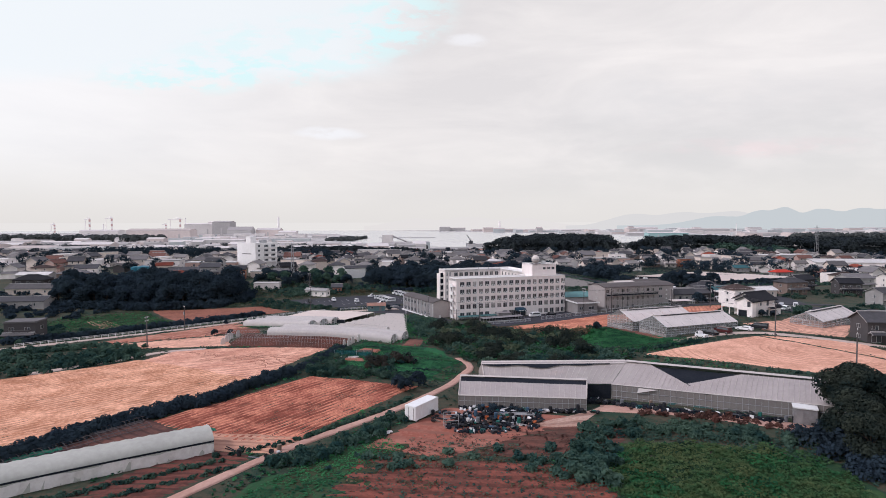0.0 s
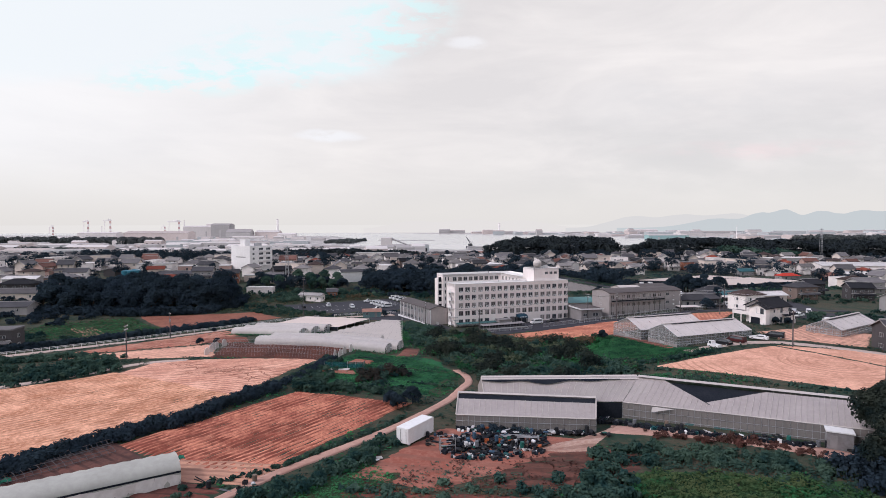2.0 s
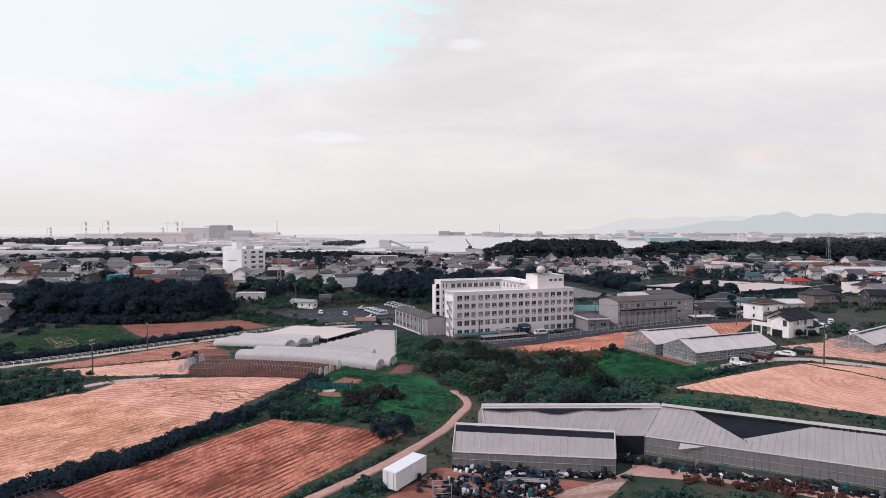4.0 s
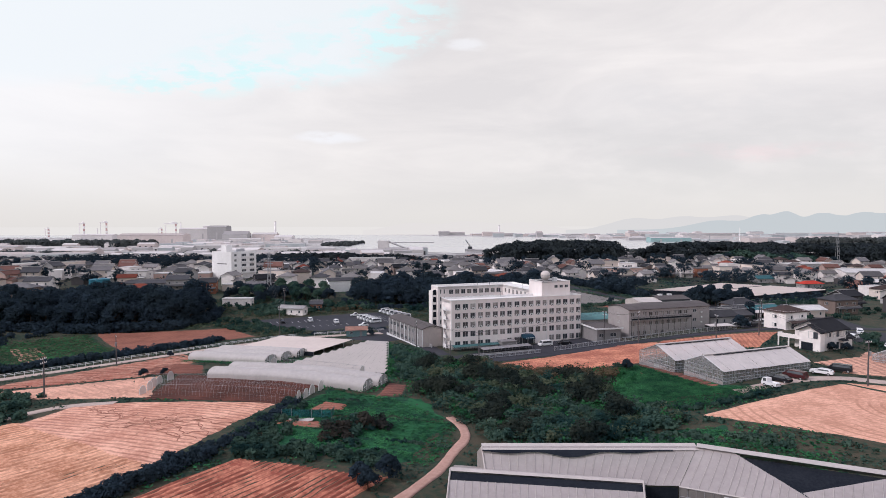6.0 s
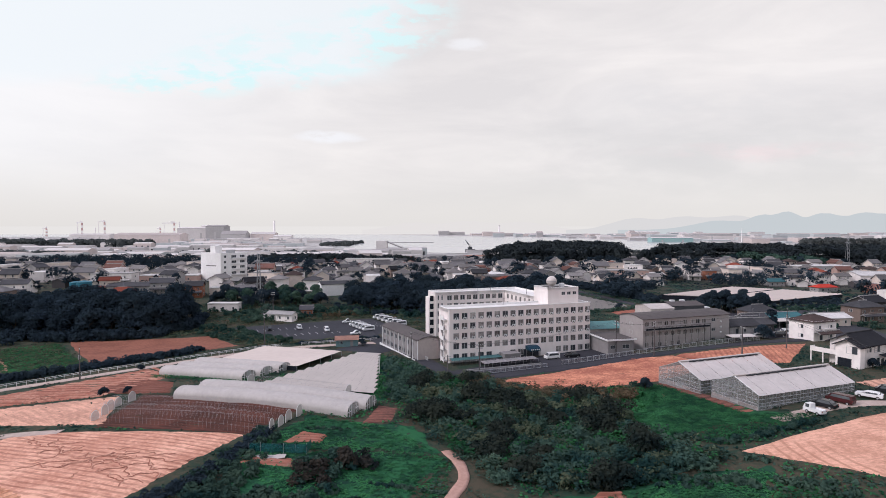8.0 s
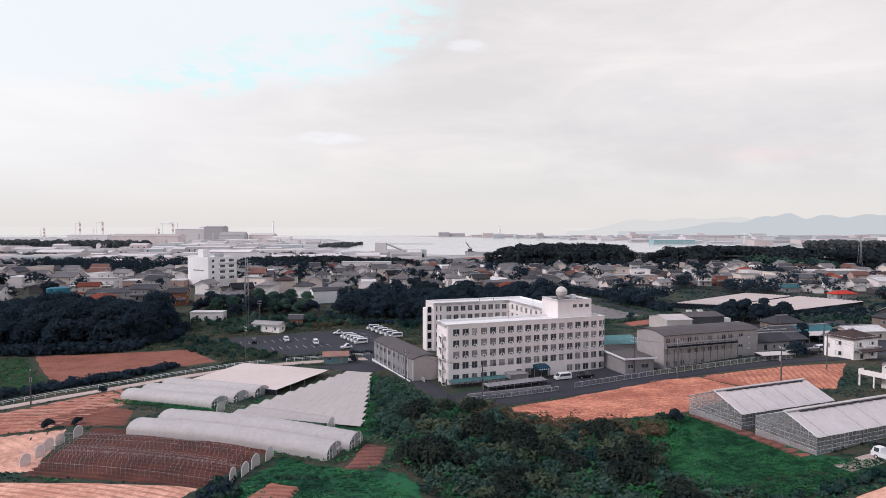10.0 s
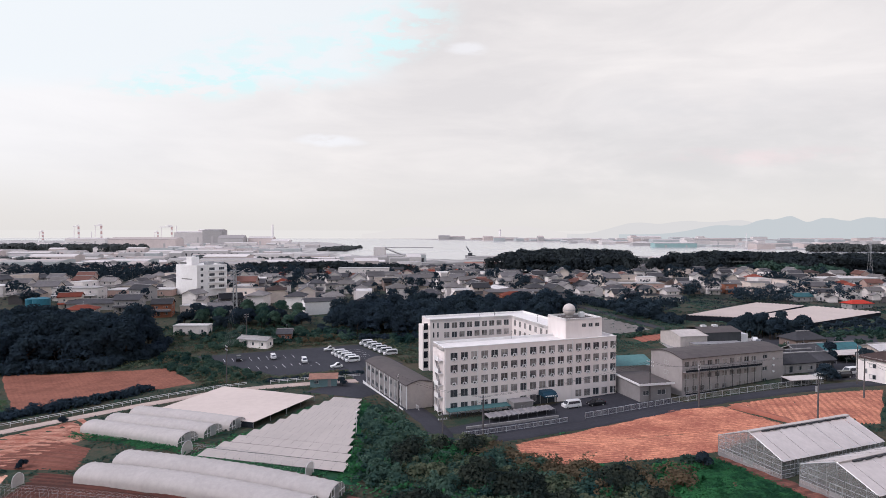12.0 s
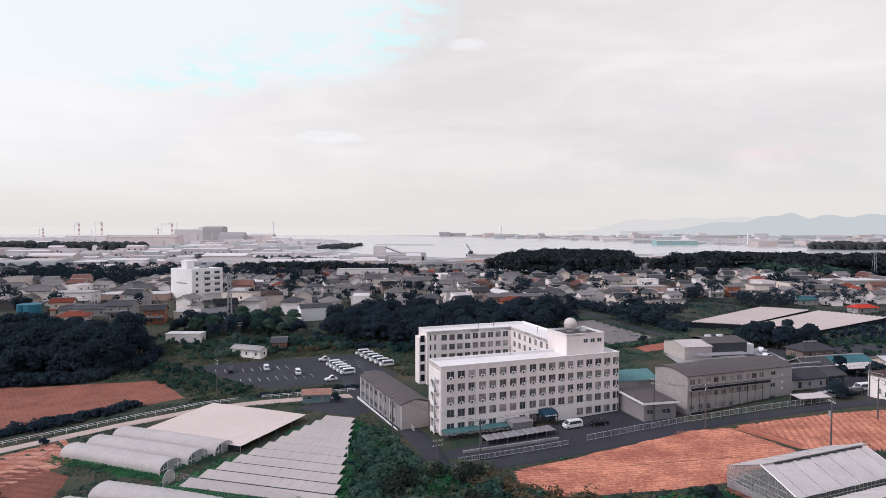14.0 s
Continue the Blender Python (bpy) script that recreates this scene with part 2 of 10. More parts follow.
PANEL2 = stain("slope_panel", (0.17, 0.15, 0.145), (0.11, 0.10, 0.10), 0.4, 0.5, 0.08, 0.35)
PANEL = stain("solar_panel", (0.45, 0.40, 0.38), (0.37, 0.33, 0.315), 0.45, 0.5, 0.08, 0.35)
# black for scrap and nets, and for painted shade in openings
DARKGAP = stain("black_shade_and_scrap", (0.012, 0.015, 0.022), (0.026, 0.030, 0.038), 0.95, 3, 0.2, 0.4, spec=0.05)
TIN = stain("tin_sheet", (0.33, 0.33, 0.35), (0.20, 0.19, 0.20), 0.5, 1.2, 0.2, 0.45, metal=0.3)
BEIGEBOARD = stain("ridge_board", (0.52, 0.47, 0.455), (0.41, 0.37, 0.36), 0.7, 1.2, 0.1, 0.4)
RUBBER = stain("tyre_rubber", (0.02, 0.02, 0.022), (0.03, 0.03, 0.03), 0.9)
WOODPOLE = stain("pole_concrete", (0.12, 0.11, 0.115), (0.08, 0.075, 0.08), 0.9, 2, 0.2, 0.4)
BARK = stain("bark", (0.05, 0.04, 0.035), (0.03, 0.025, 0.022), 0.95, 3, 0.5, 0.5)
LEAF_DARK = stain("wood_foliage", (0.027, 0.043, 0.062), (0.037, 0.056, 0.068), 1.0, 0.22, 0.05, 0.4, jitter=0.2, spec=0.0)
LEAF_MID = stain("shrub_foliage", (0.018, 0.050, 0.050), (0.084, 0.142, 0.106), 1.0, 0.5, 0.06, 0.5, jitter=0.2, spec=0.0, span=0.18)
LEAF_BRIGHT = stain("grass_foliage", (0.045, 0.195, 0.076), (0.014, 0.066, 0.036), 1.0, 0.45, 0.09, 0.5, jitter=0.2, spec=0.1, span=0.15)
LEAF_DRY = stain("dry_weeds", (0.155, 0.112, 0.07), (0.07, 0.068, 0.045), 0.85, 0.5, 0.1, 0.5, spec=0.2)
LEAF_RED = stain("reddish_weeds", (0.13, 0.055, 0.045), (0.06, 0.035, 0.03), 0.85, 0.5, 0.1, 0.5, spec=0.2)
SOIL_PALE = (0.77, 0.425, 0.315)
LEAF_PURPLE = stain("brownish_shrub", (0.022, 0.030, 0.034), (0.058, 0.050, 0.042), 1.0, 0.4, 0.1, 0.5, spec=0.0, span=0.15)
LEAF_SLOPE = stain("fresh_weeds", (0.032, 0.110, 0.050), (0.092, 0.125, 0.058), 1.0, 0.4, 0.09, 0.5, spec=0.0, span=0.16)
LEAF_NEAR = stain("garden_tree_foliage", (0.014, 0.025, 0.026), (0.048, 0.058, 0.046), 1.0, 0.5, 0.2, 0.5, spec=0.0, span=0.18)
LEAF_OLIVE = stain("olive_weeds", (0.030, 0.066, 0.046), (0.125, 0.145, 0.095), 1.0, 0.5, 0.09, 0.5, spec=0.0, span=0.16)
LEAF_HILL = stain("hill_foliage", (0.028, 0.036, 0.044), (0.042, 0.052, 0.054), 1.0, 0.12, 0.03, 0.5, spec=0.0)
# leaves of far trees, paled to carry haze in the base colour
LEAF_HAZED = stain("hazed_foliage", (0.085, 0.10, 0.105), (0.115, 0.125, 0.122), 0.95, 0.05, 0.01, 0.5, spec=0.1)
SOIL_RED = (0.35, 0.122, 0.085)
SOIL_DARK = (0.135, 0.062, 0.052)


def leafy(m, share):
    """Leaves let part of the light through to their shaded side."""
    nd, ln = m.node_tree.nodes, m.node_tree.links
    b = nd["Principled BSDF"]
    tr = nd.new("ShaderNodeBsdfTranslucent")
    ln.new(b.inputs["Base Color"].links[0].from_socket, tr.inputs["Color"])
    mix = nd.new("ShaderNodeMixShader"); mix.inputs[0].default_value = share
    ln.new(b.outputs[0], mix.inputs[1]); ln.new(tr.outputs[0], mix.inputs[2])
    ln.new(mix.outputs[0], nd["Material Output"].inputs["Surface"])


for leaf in (LEAF_DARK, LEAF_MID, LEAF_SLOPE, LEAF_NEAR, LEAF_PURPLE, LEAF_BRIGHT, LEAF_DRY, LEAF_RED, LEAF_OLIVE, LEAF_HILL, LEAF_HAZED):
    leafy(leaf, 0.3)


# ---- mesh helpers ----
class Shape:
    """Gathers faces, each with a material slot, into one mesh."""

    def __init__(self):
        self.v, self.f, self.m = [], [], []

    def poly(self, pts, m=0):
        n = len(self.v)
        self.v += [tuple(p) for p in pts]
        self.f.append(tuple(range(n, n + len(pts))))
        self.m.append(m)
        return self

    def box(self, x0, y0, z0, x1, y1, z1, m=0, top=None):
        n = len(self.v)
        self.v += [(x0, y0, z0), (x1, y0, z0), (x1, y1, z0), (x0, y1, z0), (x0, y0, z1), (x1, y0, z1), (x1, y1, z1), (x0, y1, z1)]
        for k, q in enumerate(((3, 2, 1, 0), (4, 5, 6, 7), (0, 1, 5, 4), (1, 2, 6, 5), (2, 3, 7, 6), (3, 0, 4, 7))):
            self.f.append(tuple(n + i for i in q))
            self.m.append(top if k == 1 and top is not None else m)
        return self

    def beam(self, p, q, r=0.05, m=0, n=4, r2=None):
        """A straight bar with n sides from p to q."""
        p, q = Vector(p), Vector(q)
        d = (q - p).normalized()
        a = d.orthogonal().normalized()
        b = d.cross(a)
        k = len(self.v)
        for c, rr in ((p, r), (q, r if r2 is None else r2)):
            for i in range(n):
                t = 2 * math.pi * (i + 0.5) / n
                self.v.append(tuple(c + (a * math.cos(t) + b * math.sin(t)) * rr))
        for i in range(n):
            j = (i + 1) % n
            self.f.append((k + i, k + j, k + n + j, k + n + i)); self.m.append(m)
        self.f.append(tuple(k + n + i for i in range(n))); self.m.append(m)
        self.f.append(tuple(k + i for i in reversed(range(n)))); self.m.append(m)
        return self

    def pipe(self, pts, r=0.04, m=0, n=4):
        """A bent bar through points, all in one piece."""
        pts = [Vector(p) for p in pts]
        k = len(self.v)
        for i, p in enumerate(pts):
            d = (pts[min(i + 1, len(pts) - 1)] - pts[max(i - 1, 0)]).normalized()
            a = d.cross(Vector((0.31, 0.77, 0.56))).normalized()
            b = d.cross(a)
            for j in range(n):
                t = 2 * math.pi * (j + 0.5) / n
                self.v.append(tuple(p + (a * math.cos(t) + b * math.sin(t)) * r))
        for i in range(len(pts) - 1):
            for j in range(n):
                q = (j + 1) % n
                self.f.append((k + i * n + j, k + i * n + q, k + (i + 1) * n + q, k + (i + 1) * n + j)); self.m.append(m)
        return self

    def sheet(self, rows, m=0):
        """A sheet through rows of points, each row as long as the next."""
        n, w = len(self.v), len(rows[0])
        for r in rows:
            self.v += [tuple(p) for p in r]
        for i in range(len(rows) - 1):
            for j in range(w - 1):
                a = n + i * w + j
                self.f.append((a, a + 1, a + w + 1, a + w)); self.m.append(m)
        return self

    def mesh(self, name, mats, smooth=False):
        me = bpy.data.meshes.new(name)
        me.from_pydata(self.v, [], self.f)
        for mt in (mats if isinstance(mats, (list, tuple)) else [mats]):
            me.materials.append(mt)
        me.polygons.foreach_set("material_index", self.m)
        if smooth:
            me.polygons.foreach_set("use_smooth", [True] * len(self.f))
        me.update()
        return me


def thing(name, label, category, at=(0, 0, 0), turn=0.0, group=""):
    """An empty at the base of a thing; its parts hang under it."""
    e = new(name)
    e.empty_display_size = 0.3
    e.matrix_world = Matrix.Translation(at) @ Matrix.Rotation(radians(turn), 4, "Z")
    return tagged(e, label, category, group)


def part(name, shape, mats, parent, label="", at=None, turn=0.0, smooth=False):
    me = shape.mesh(name, mats, smooth) if isinstance(shape, Shape) else shape
    ob = new(name, me)
    ob.parent = parent
    if at is not None:
        ob.matrix_basis = Matrix.Translation(at) @ Matrix.Rotation(radians(turn), 4, "Z")
    if label:
        ob["label"] = label
    return ob


def solo(name, shape, mats, label, category, kind="", at=None, turn=0.0, group="", smooth=False):
    ob = part(name, shape, mats, None, "", at, turn, smooth)
    return tagged(ob, label, category, group, kind)


def setting(name, shape, mats, label, smooth=False):
    return solo(name, shape, mats, label, "ground" if name not in ("water", "backdrop", "road", "pavement") else name, "structure", smooth=smooth)


def rebase(t, at):
    """Moves the empty of a thing to its base and leaves its parts where they are."""
    t.matrix_world = Matrix.Translation(at)
    for ob in t.children:
        ob.matrix_basis = Matrix.Translation(-Vector(at)) @ ob.matrix_basis


def lerp(a, b, k):
    return a + (b - a) * k


def drape(quad, nu, nv, lift, wave=None, ragged=0.0):
    """Rows of points over the land inside a four-cornered plot; wave(u, v) adds relief, u and v in metres along the sides."""
    a, b, c, d = (Vector((*p, 0)) for p in quad)
    lu, lv = ((b - a).length + (c - d).length) / 2, ((d - a).length + (c - b).length) / 2
    rows = []
    for j in range(nv + 1):
        r = []
        for i in range(nu + 1):
            s, t = i / nu, j / nv
            p = (a * (1 - s) + b * s) * (1 - t) + (d * (1 - s) + c * s) * t
            if ragged:
                p += Vector((noise.noise((p.x * 0.16, p.y * 0.16, 1.5)) + 0.5 * noise.noise((p.x * 0.5, p.y * 0.5, 3.5)), noise.noise((p.x * 0.16, p.y * 0.16, 6.5)) + 0.5 * noise.noise((p.x * 0.5, p.y * 0.5, 8.5)), 0)) * ragged
            edge = min(1.0, min(s * lu, (1 - s) * lu, t * lv, (1 - t) * lv) / 0.4)
            z = land(p.x, p.y) - 0.10 * (1 - edge) + lift * edge + (wave(s * lu, t * lv, p) * edge if wave else 0)
            r.append((p.x, p.y, z))
        rows.append(r)
    return rows


def strip(line, width, lift, step=2.0):
    """Rows of points for a road of that width along a line, on the land."""
    pts = [Vector((*p, 0)) for p in line]
    path = []
    for p, q in zip(pts, pts[1:]):
        n = max(1, int((q - p).length / step))
        path += [p.lerp(q, i / n) for i in range(n)]
    path.append(pts[-1])
    for _ in range(3):
        path = [path[0]] + [(path[i - 1] + path[i] * 2 + path[i + 1]) / 4 for i in range(1, len(path) - 1)] + [path[-1]]
    rows = []
    for i, p in enumerate(path):
        d = (path[min(i + 1, len(path) - 1)] - path[max(i - 1, 0)]).normalized()
        s = Vector((-d.y, d.x, 0))
        wob = width * (1 + 0.06 * math.sin(i * 0.9) + 0.04 * math.sin(i * 2.3))
        r = []
        for k in (-0.5, -0.46, -0.2, 0.2, 0.46, 0.5):
            q = p + s * k * wob
            r.append((q.x, q.y, land(q.x, q.y) + (lift if abs(k) < 0.49 else -0.15)))
        rows.append(r)
    return rows


# ---- leaves ----
rng = np.random.default_rng(7)


def leaf_mesh(name, centres, radii, count, size, material, flat=0.75, core=0.0, up=0.25, wild=0.32):
    """Many small leaf clumps scattered over lumpy crowns: centres (n, 3), radii (n,)."""
    centres, radii = np.asarray(centres, float), np.asarray(radii, float)
    who = rng.choice(len(centres), count, p=radii ** 2 / (radii ** 2).sum())
    d = rng.normal(size=(count, 3))
    d /= np.linalg.norm(d, axis=1)[:, None]
    d[:, 2] = np.where(d[:, 2] < -0.35, -d[:, 2], d[:, 2])
    depth = core + (1 - core) * rng.random(count) ** 0.4
    p = centres[who] + d * (radii[who] * depth)[:, None] * np.array([1, 1, flat])
    nrm = d + rng.normal(size=(count, 3)) * wild + np.array([0, 0, up])
    nrm /= np.linalg.norm(nrm, axis=1)[:, None]
    a = np.cross(nrm, rng.normal(size=(count, 3)))
    a /= np.linalg.norm(a, axis=1)[:, None]
    b = np.cross(nrm, a)
    s = size * (0.55 + 0.9 * rng.random(count))[:, None]
    k = (0.45 + 0.4 * rng.random(count))[:, None]
    v = np.stack([p - a * s, p + b * s * k, p + a * s, p - b * s * k], 1).reshape(-1, 3)
    me = bpy.data.meshes.new(name)
    me.vertices.add(count * 4)
    me.vertices.foreach_set("co", v.ravel())
    me.loops.add(count * 4)
    me.loops.foreach_set("vertex_index", np.arange(count * 4))
    me.polygons.add(count)
    me.polygons.foreach_set("loop_start", np.arange(0, count * 4, 4))
    me.polygons.foreach_set("loop_total", np.full(count, 4))
    me.materials.append(material)
    me.update(calc_edges=True)
    return me

def ripple(x, y, seed, scale):
    """Smooth random field between about -1 and 1, on arrays."""
    g = np.random.default_rng(seed)
    out = np.zeros(len(x))
    for k in range(9):
        a, f = g.uniform(0, 6.28), g.uniform(0.5, 1.6) / scale
        out += np.sin((x * math.cos(a) + y * math.sin(a)) * f * 6.28 + g.uniform(0, 6.28))
    return out / 3.6


# ---- ground, fields, roads, water ----
def ground_material():
    """Weeds and bare soil near by; grey built-up land, paled as by haze towards the shore."""
    m = stain("weedy_ground", (0.018, 0.042, 0.028), (0.070, 0.058, 0.040), 0.95, 0.8, 0.06, 0.5, bump=0.25, span=0.15)
    nd, ln = m.node_tree.nodes, m.node_tree.links
    b = nd["Principled BSDF"]
    first = b.inputs["Base Color"].links[0].from_socket
    geo = nd.new("ShaderNodeNewGeometry")
    sp = nd.new("ShaderNodeSeparateXYZ"); ln.new(geo.outputs["Position"], sp.inputs[0])
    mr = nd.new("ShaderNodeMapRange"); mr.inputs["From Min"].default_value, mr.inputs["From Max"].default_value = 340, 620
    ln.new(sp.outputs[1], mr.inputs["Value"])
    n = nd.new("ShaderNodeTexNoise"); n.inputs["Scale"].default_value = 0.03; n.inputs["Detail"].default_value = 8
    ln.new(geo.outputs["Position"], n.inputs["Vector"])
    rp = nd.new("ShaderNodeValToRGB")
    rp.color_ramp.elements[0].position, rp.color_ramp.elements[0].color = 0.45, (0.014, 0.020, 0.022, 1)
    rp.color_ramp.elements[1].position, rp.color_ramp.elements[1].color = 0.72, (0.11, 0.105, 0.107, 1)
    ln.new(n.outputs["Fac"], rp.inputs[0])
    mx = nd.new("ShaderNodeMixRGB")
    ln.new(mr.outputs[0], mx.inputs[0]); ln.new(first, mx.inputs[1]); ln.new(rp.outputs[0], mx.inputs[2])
    # port concrete and landfill, paled with distance to put haze into the colour
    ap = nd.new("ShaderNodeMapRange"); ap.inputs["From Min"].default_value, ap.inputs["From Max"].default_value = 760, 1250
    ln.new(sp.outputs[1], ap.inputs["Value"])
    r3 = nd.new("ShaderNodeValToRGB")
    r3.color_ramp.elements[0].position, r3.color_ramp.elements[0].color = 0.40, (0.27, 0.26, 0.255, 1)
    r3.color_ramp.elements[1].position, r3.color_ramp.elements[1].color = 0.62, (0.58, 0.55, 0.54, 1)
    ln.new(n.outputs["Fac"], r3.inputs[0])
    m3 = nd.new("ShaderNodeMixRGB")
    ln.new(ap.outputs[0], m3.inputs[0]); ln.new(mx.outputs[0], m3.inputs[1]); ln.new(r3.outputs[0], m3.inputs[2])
    ln.new(m3.outputs[0], b.inputs["Base Color"])
    return m


def spaced(near, far, step):
    out, x, s = [0.0], 0.0, step
    while x < far:
        if x > near:
            s *= 1.22
        x = min(far, x + s)
        out.append(x)
    return out


def make_ground():
    half = spaced(170, 3600, 5.0)
    xs = [-x for x in reversed(half[1:])] + half
    ys = [-600, -300, -120, -40] + [y - 0.0 for y in spaced(420, 4900, 5.0)]
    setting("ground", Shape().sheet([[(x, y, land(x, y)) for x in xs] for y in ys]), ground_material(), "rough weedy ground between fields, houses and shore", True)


make_ground()


PLOTS = []                                          # rings of land that carry no loose weeds


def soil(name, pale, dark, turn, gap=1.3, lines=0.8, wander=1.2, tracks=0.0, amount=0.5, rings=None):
    """Tilled soil broken by blotches, furrow shade painted in as dark bands; tracks: winding wheel ruts."""
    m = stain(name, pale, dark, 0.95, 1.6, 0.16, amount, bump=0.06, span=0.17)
    nd, ln = m.node_tree.nodes, m.node_tree.links
    b = nd["Principled BSDF"]
    colour = b.inputs["Base Color"].links[0].from_socket
    geo = nd.new("ShaderNodeNewGeometry")
    mp = nd.new("ShaderNodeMapping"); mp.vector_type = "TEXTURE"
    mp.inputs["Rotation"].default_value = (0, 0, radians(turn))
    ln.new(geo.outputs["Position"], mp.inputs[0])

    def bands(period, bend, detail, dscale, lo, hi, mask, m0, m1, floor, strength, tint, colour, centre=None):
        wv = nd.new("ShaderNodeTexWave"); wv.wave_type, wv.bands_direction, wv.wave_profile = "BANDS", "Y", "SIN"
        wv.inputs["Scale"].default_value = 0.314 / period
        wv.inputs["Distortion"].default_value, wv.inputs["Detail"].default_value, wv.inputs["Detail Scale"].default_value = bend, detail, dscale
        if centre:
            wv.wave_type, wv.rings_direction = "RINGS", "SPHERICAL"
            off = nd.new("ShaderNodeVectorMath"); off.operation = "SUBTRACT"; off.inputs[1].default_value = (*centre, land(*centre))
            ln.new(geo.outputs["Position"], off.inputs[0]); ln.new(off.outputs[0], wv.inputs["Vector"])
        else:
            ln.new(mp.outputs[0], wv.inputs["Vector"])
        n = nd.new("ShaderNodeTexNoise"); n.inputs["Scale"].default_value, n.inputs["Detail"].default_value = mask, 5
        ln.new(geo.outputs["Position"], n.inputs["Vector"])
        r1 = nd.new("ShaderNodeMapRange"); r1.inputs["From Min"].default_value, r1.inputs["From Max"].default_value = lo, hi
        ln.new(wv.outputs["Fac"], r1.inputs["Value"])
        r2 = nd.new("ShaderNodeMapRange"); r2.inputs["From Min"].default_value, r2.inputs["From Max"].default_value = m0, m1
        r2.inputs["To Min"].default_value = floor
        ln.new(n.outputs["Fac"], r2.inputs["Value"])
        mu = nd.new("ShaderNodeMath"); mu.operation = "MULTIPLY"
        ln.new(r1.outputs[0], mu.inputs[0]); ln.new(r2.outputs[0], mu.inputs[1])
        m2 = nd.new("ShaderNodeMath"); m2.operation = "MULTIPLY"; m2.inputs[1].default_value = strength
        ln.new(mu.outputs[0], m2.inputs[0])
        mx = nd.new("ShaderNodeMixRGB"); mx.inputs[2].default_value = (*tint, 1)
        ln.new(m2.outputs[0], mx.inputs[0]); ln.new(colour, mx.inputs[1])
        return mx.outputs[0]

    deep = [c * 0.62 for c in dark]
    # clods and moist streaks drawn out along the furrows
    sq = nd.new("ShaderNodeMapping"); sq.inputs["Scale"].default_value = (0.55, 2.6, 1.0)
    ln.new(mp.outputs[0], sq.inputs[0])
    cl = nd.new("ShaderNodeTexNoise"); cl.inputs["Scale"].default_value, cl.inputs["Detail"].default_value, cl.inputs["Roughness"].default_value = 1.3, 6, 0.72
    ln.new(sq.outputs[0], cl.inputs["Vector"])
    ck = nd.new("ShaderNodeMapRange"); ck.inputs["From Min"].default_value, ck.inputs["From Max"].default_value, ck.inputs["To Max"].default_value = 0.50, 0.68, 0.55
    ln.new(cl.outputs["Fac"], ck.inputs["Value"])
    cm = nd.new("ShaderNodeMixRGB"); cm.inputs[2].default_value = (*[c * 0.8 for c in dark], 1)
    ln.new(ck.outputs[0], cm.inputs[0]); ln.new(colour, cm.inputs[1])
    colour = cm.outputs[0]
    # dark bands put the shade of the furrows into the soil colour
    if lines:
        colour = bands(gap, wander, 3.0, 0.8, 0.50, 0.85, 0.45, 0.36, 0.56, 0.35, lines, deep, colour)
    for scale, width, share in ((0.12, 0.024, 1.0),) if tracks else ():
        # winding ruts: the thin zero lines of a soft noise, broken by a mask
        rn = nd.new("ShaderNodeTexNoise"); rn.inputs["Scale"].default_value, rn.inputs["Detail"].default_value, rn.inputs["Distortion"].default_value = scale, 4.0, 0.9
        ln.new(geo.outputs["Position"], rn.inputs["Vector"])
        sb = nd.new("ShaderNodeMath"); sb.operation = "SUBTRACT"; sb.inputs[1].default_value = 0.5
        ab = nd.new("ShaderNodeMath"); ab.operation = "ABSOLUTE"
        ln.new(rn.outputs["Fac"], sb.inputs[0]); ln.new(sb.outputs[0], ab.inputs[0])
        th = nd.new("ShaderNodeMapRange"); th.inputs["From Min"].default_value, th.inputs["From Max"].default_value = width, width * 0.35
        ln.new(ab.outputs[0], th.inputs["Value"])
        mk = nd.new("ShaderNodeTexNoise"); mk.inputs["Scale"].default_value, mk.inputs["Detail"].default_value = 0.05, 3
        ln.new(geo.outputs["Position"], mk.inputs["Vector"])
        mm = nd.new("ShaderNodeMapRange"); mm.inputs["From Min"].default_value, mm.inputs["From Max"].default_value, mm.inputs["To Max"].default_value = 0.46, 0.56, tracks * share * 0.85
        ln.new(mk.outputs["Fac"], mm.inputs["Value"])
        mu = nd.new("ShaderNodeMath"); mu.operation = "MULTIPLY"
        ln.new(th.outputs[0], mu.inputs[0]); ln.new(mm.outputs[0], mu.inputs[1])
        rx = nd.new("ShaderNodeMixRGB"); rx.inputs[2].default_value = (*[c * 0.5 for c in dark], 1)
        ln.new(mu.outputs[0], rx.inputs[0]); ln.new(colour, rx.inputs[1])
        colour = rx.outputs[0]
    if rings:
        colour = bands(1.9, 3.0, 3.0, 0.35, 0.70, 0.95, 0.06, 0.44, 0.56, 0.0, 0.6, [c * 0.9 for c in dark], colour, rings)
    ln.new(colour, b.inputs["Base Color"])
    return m


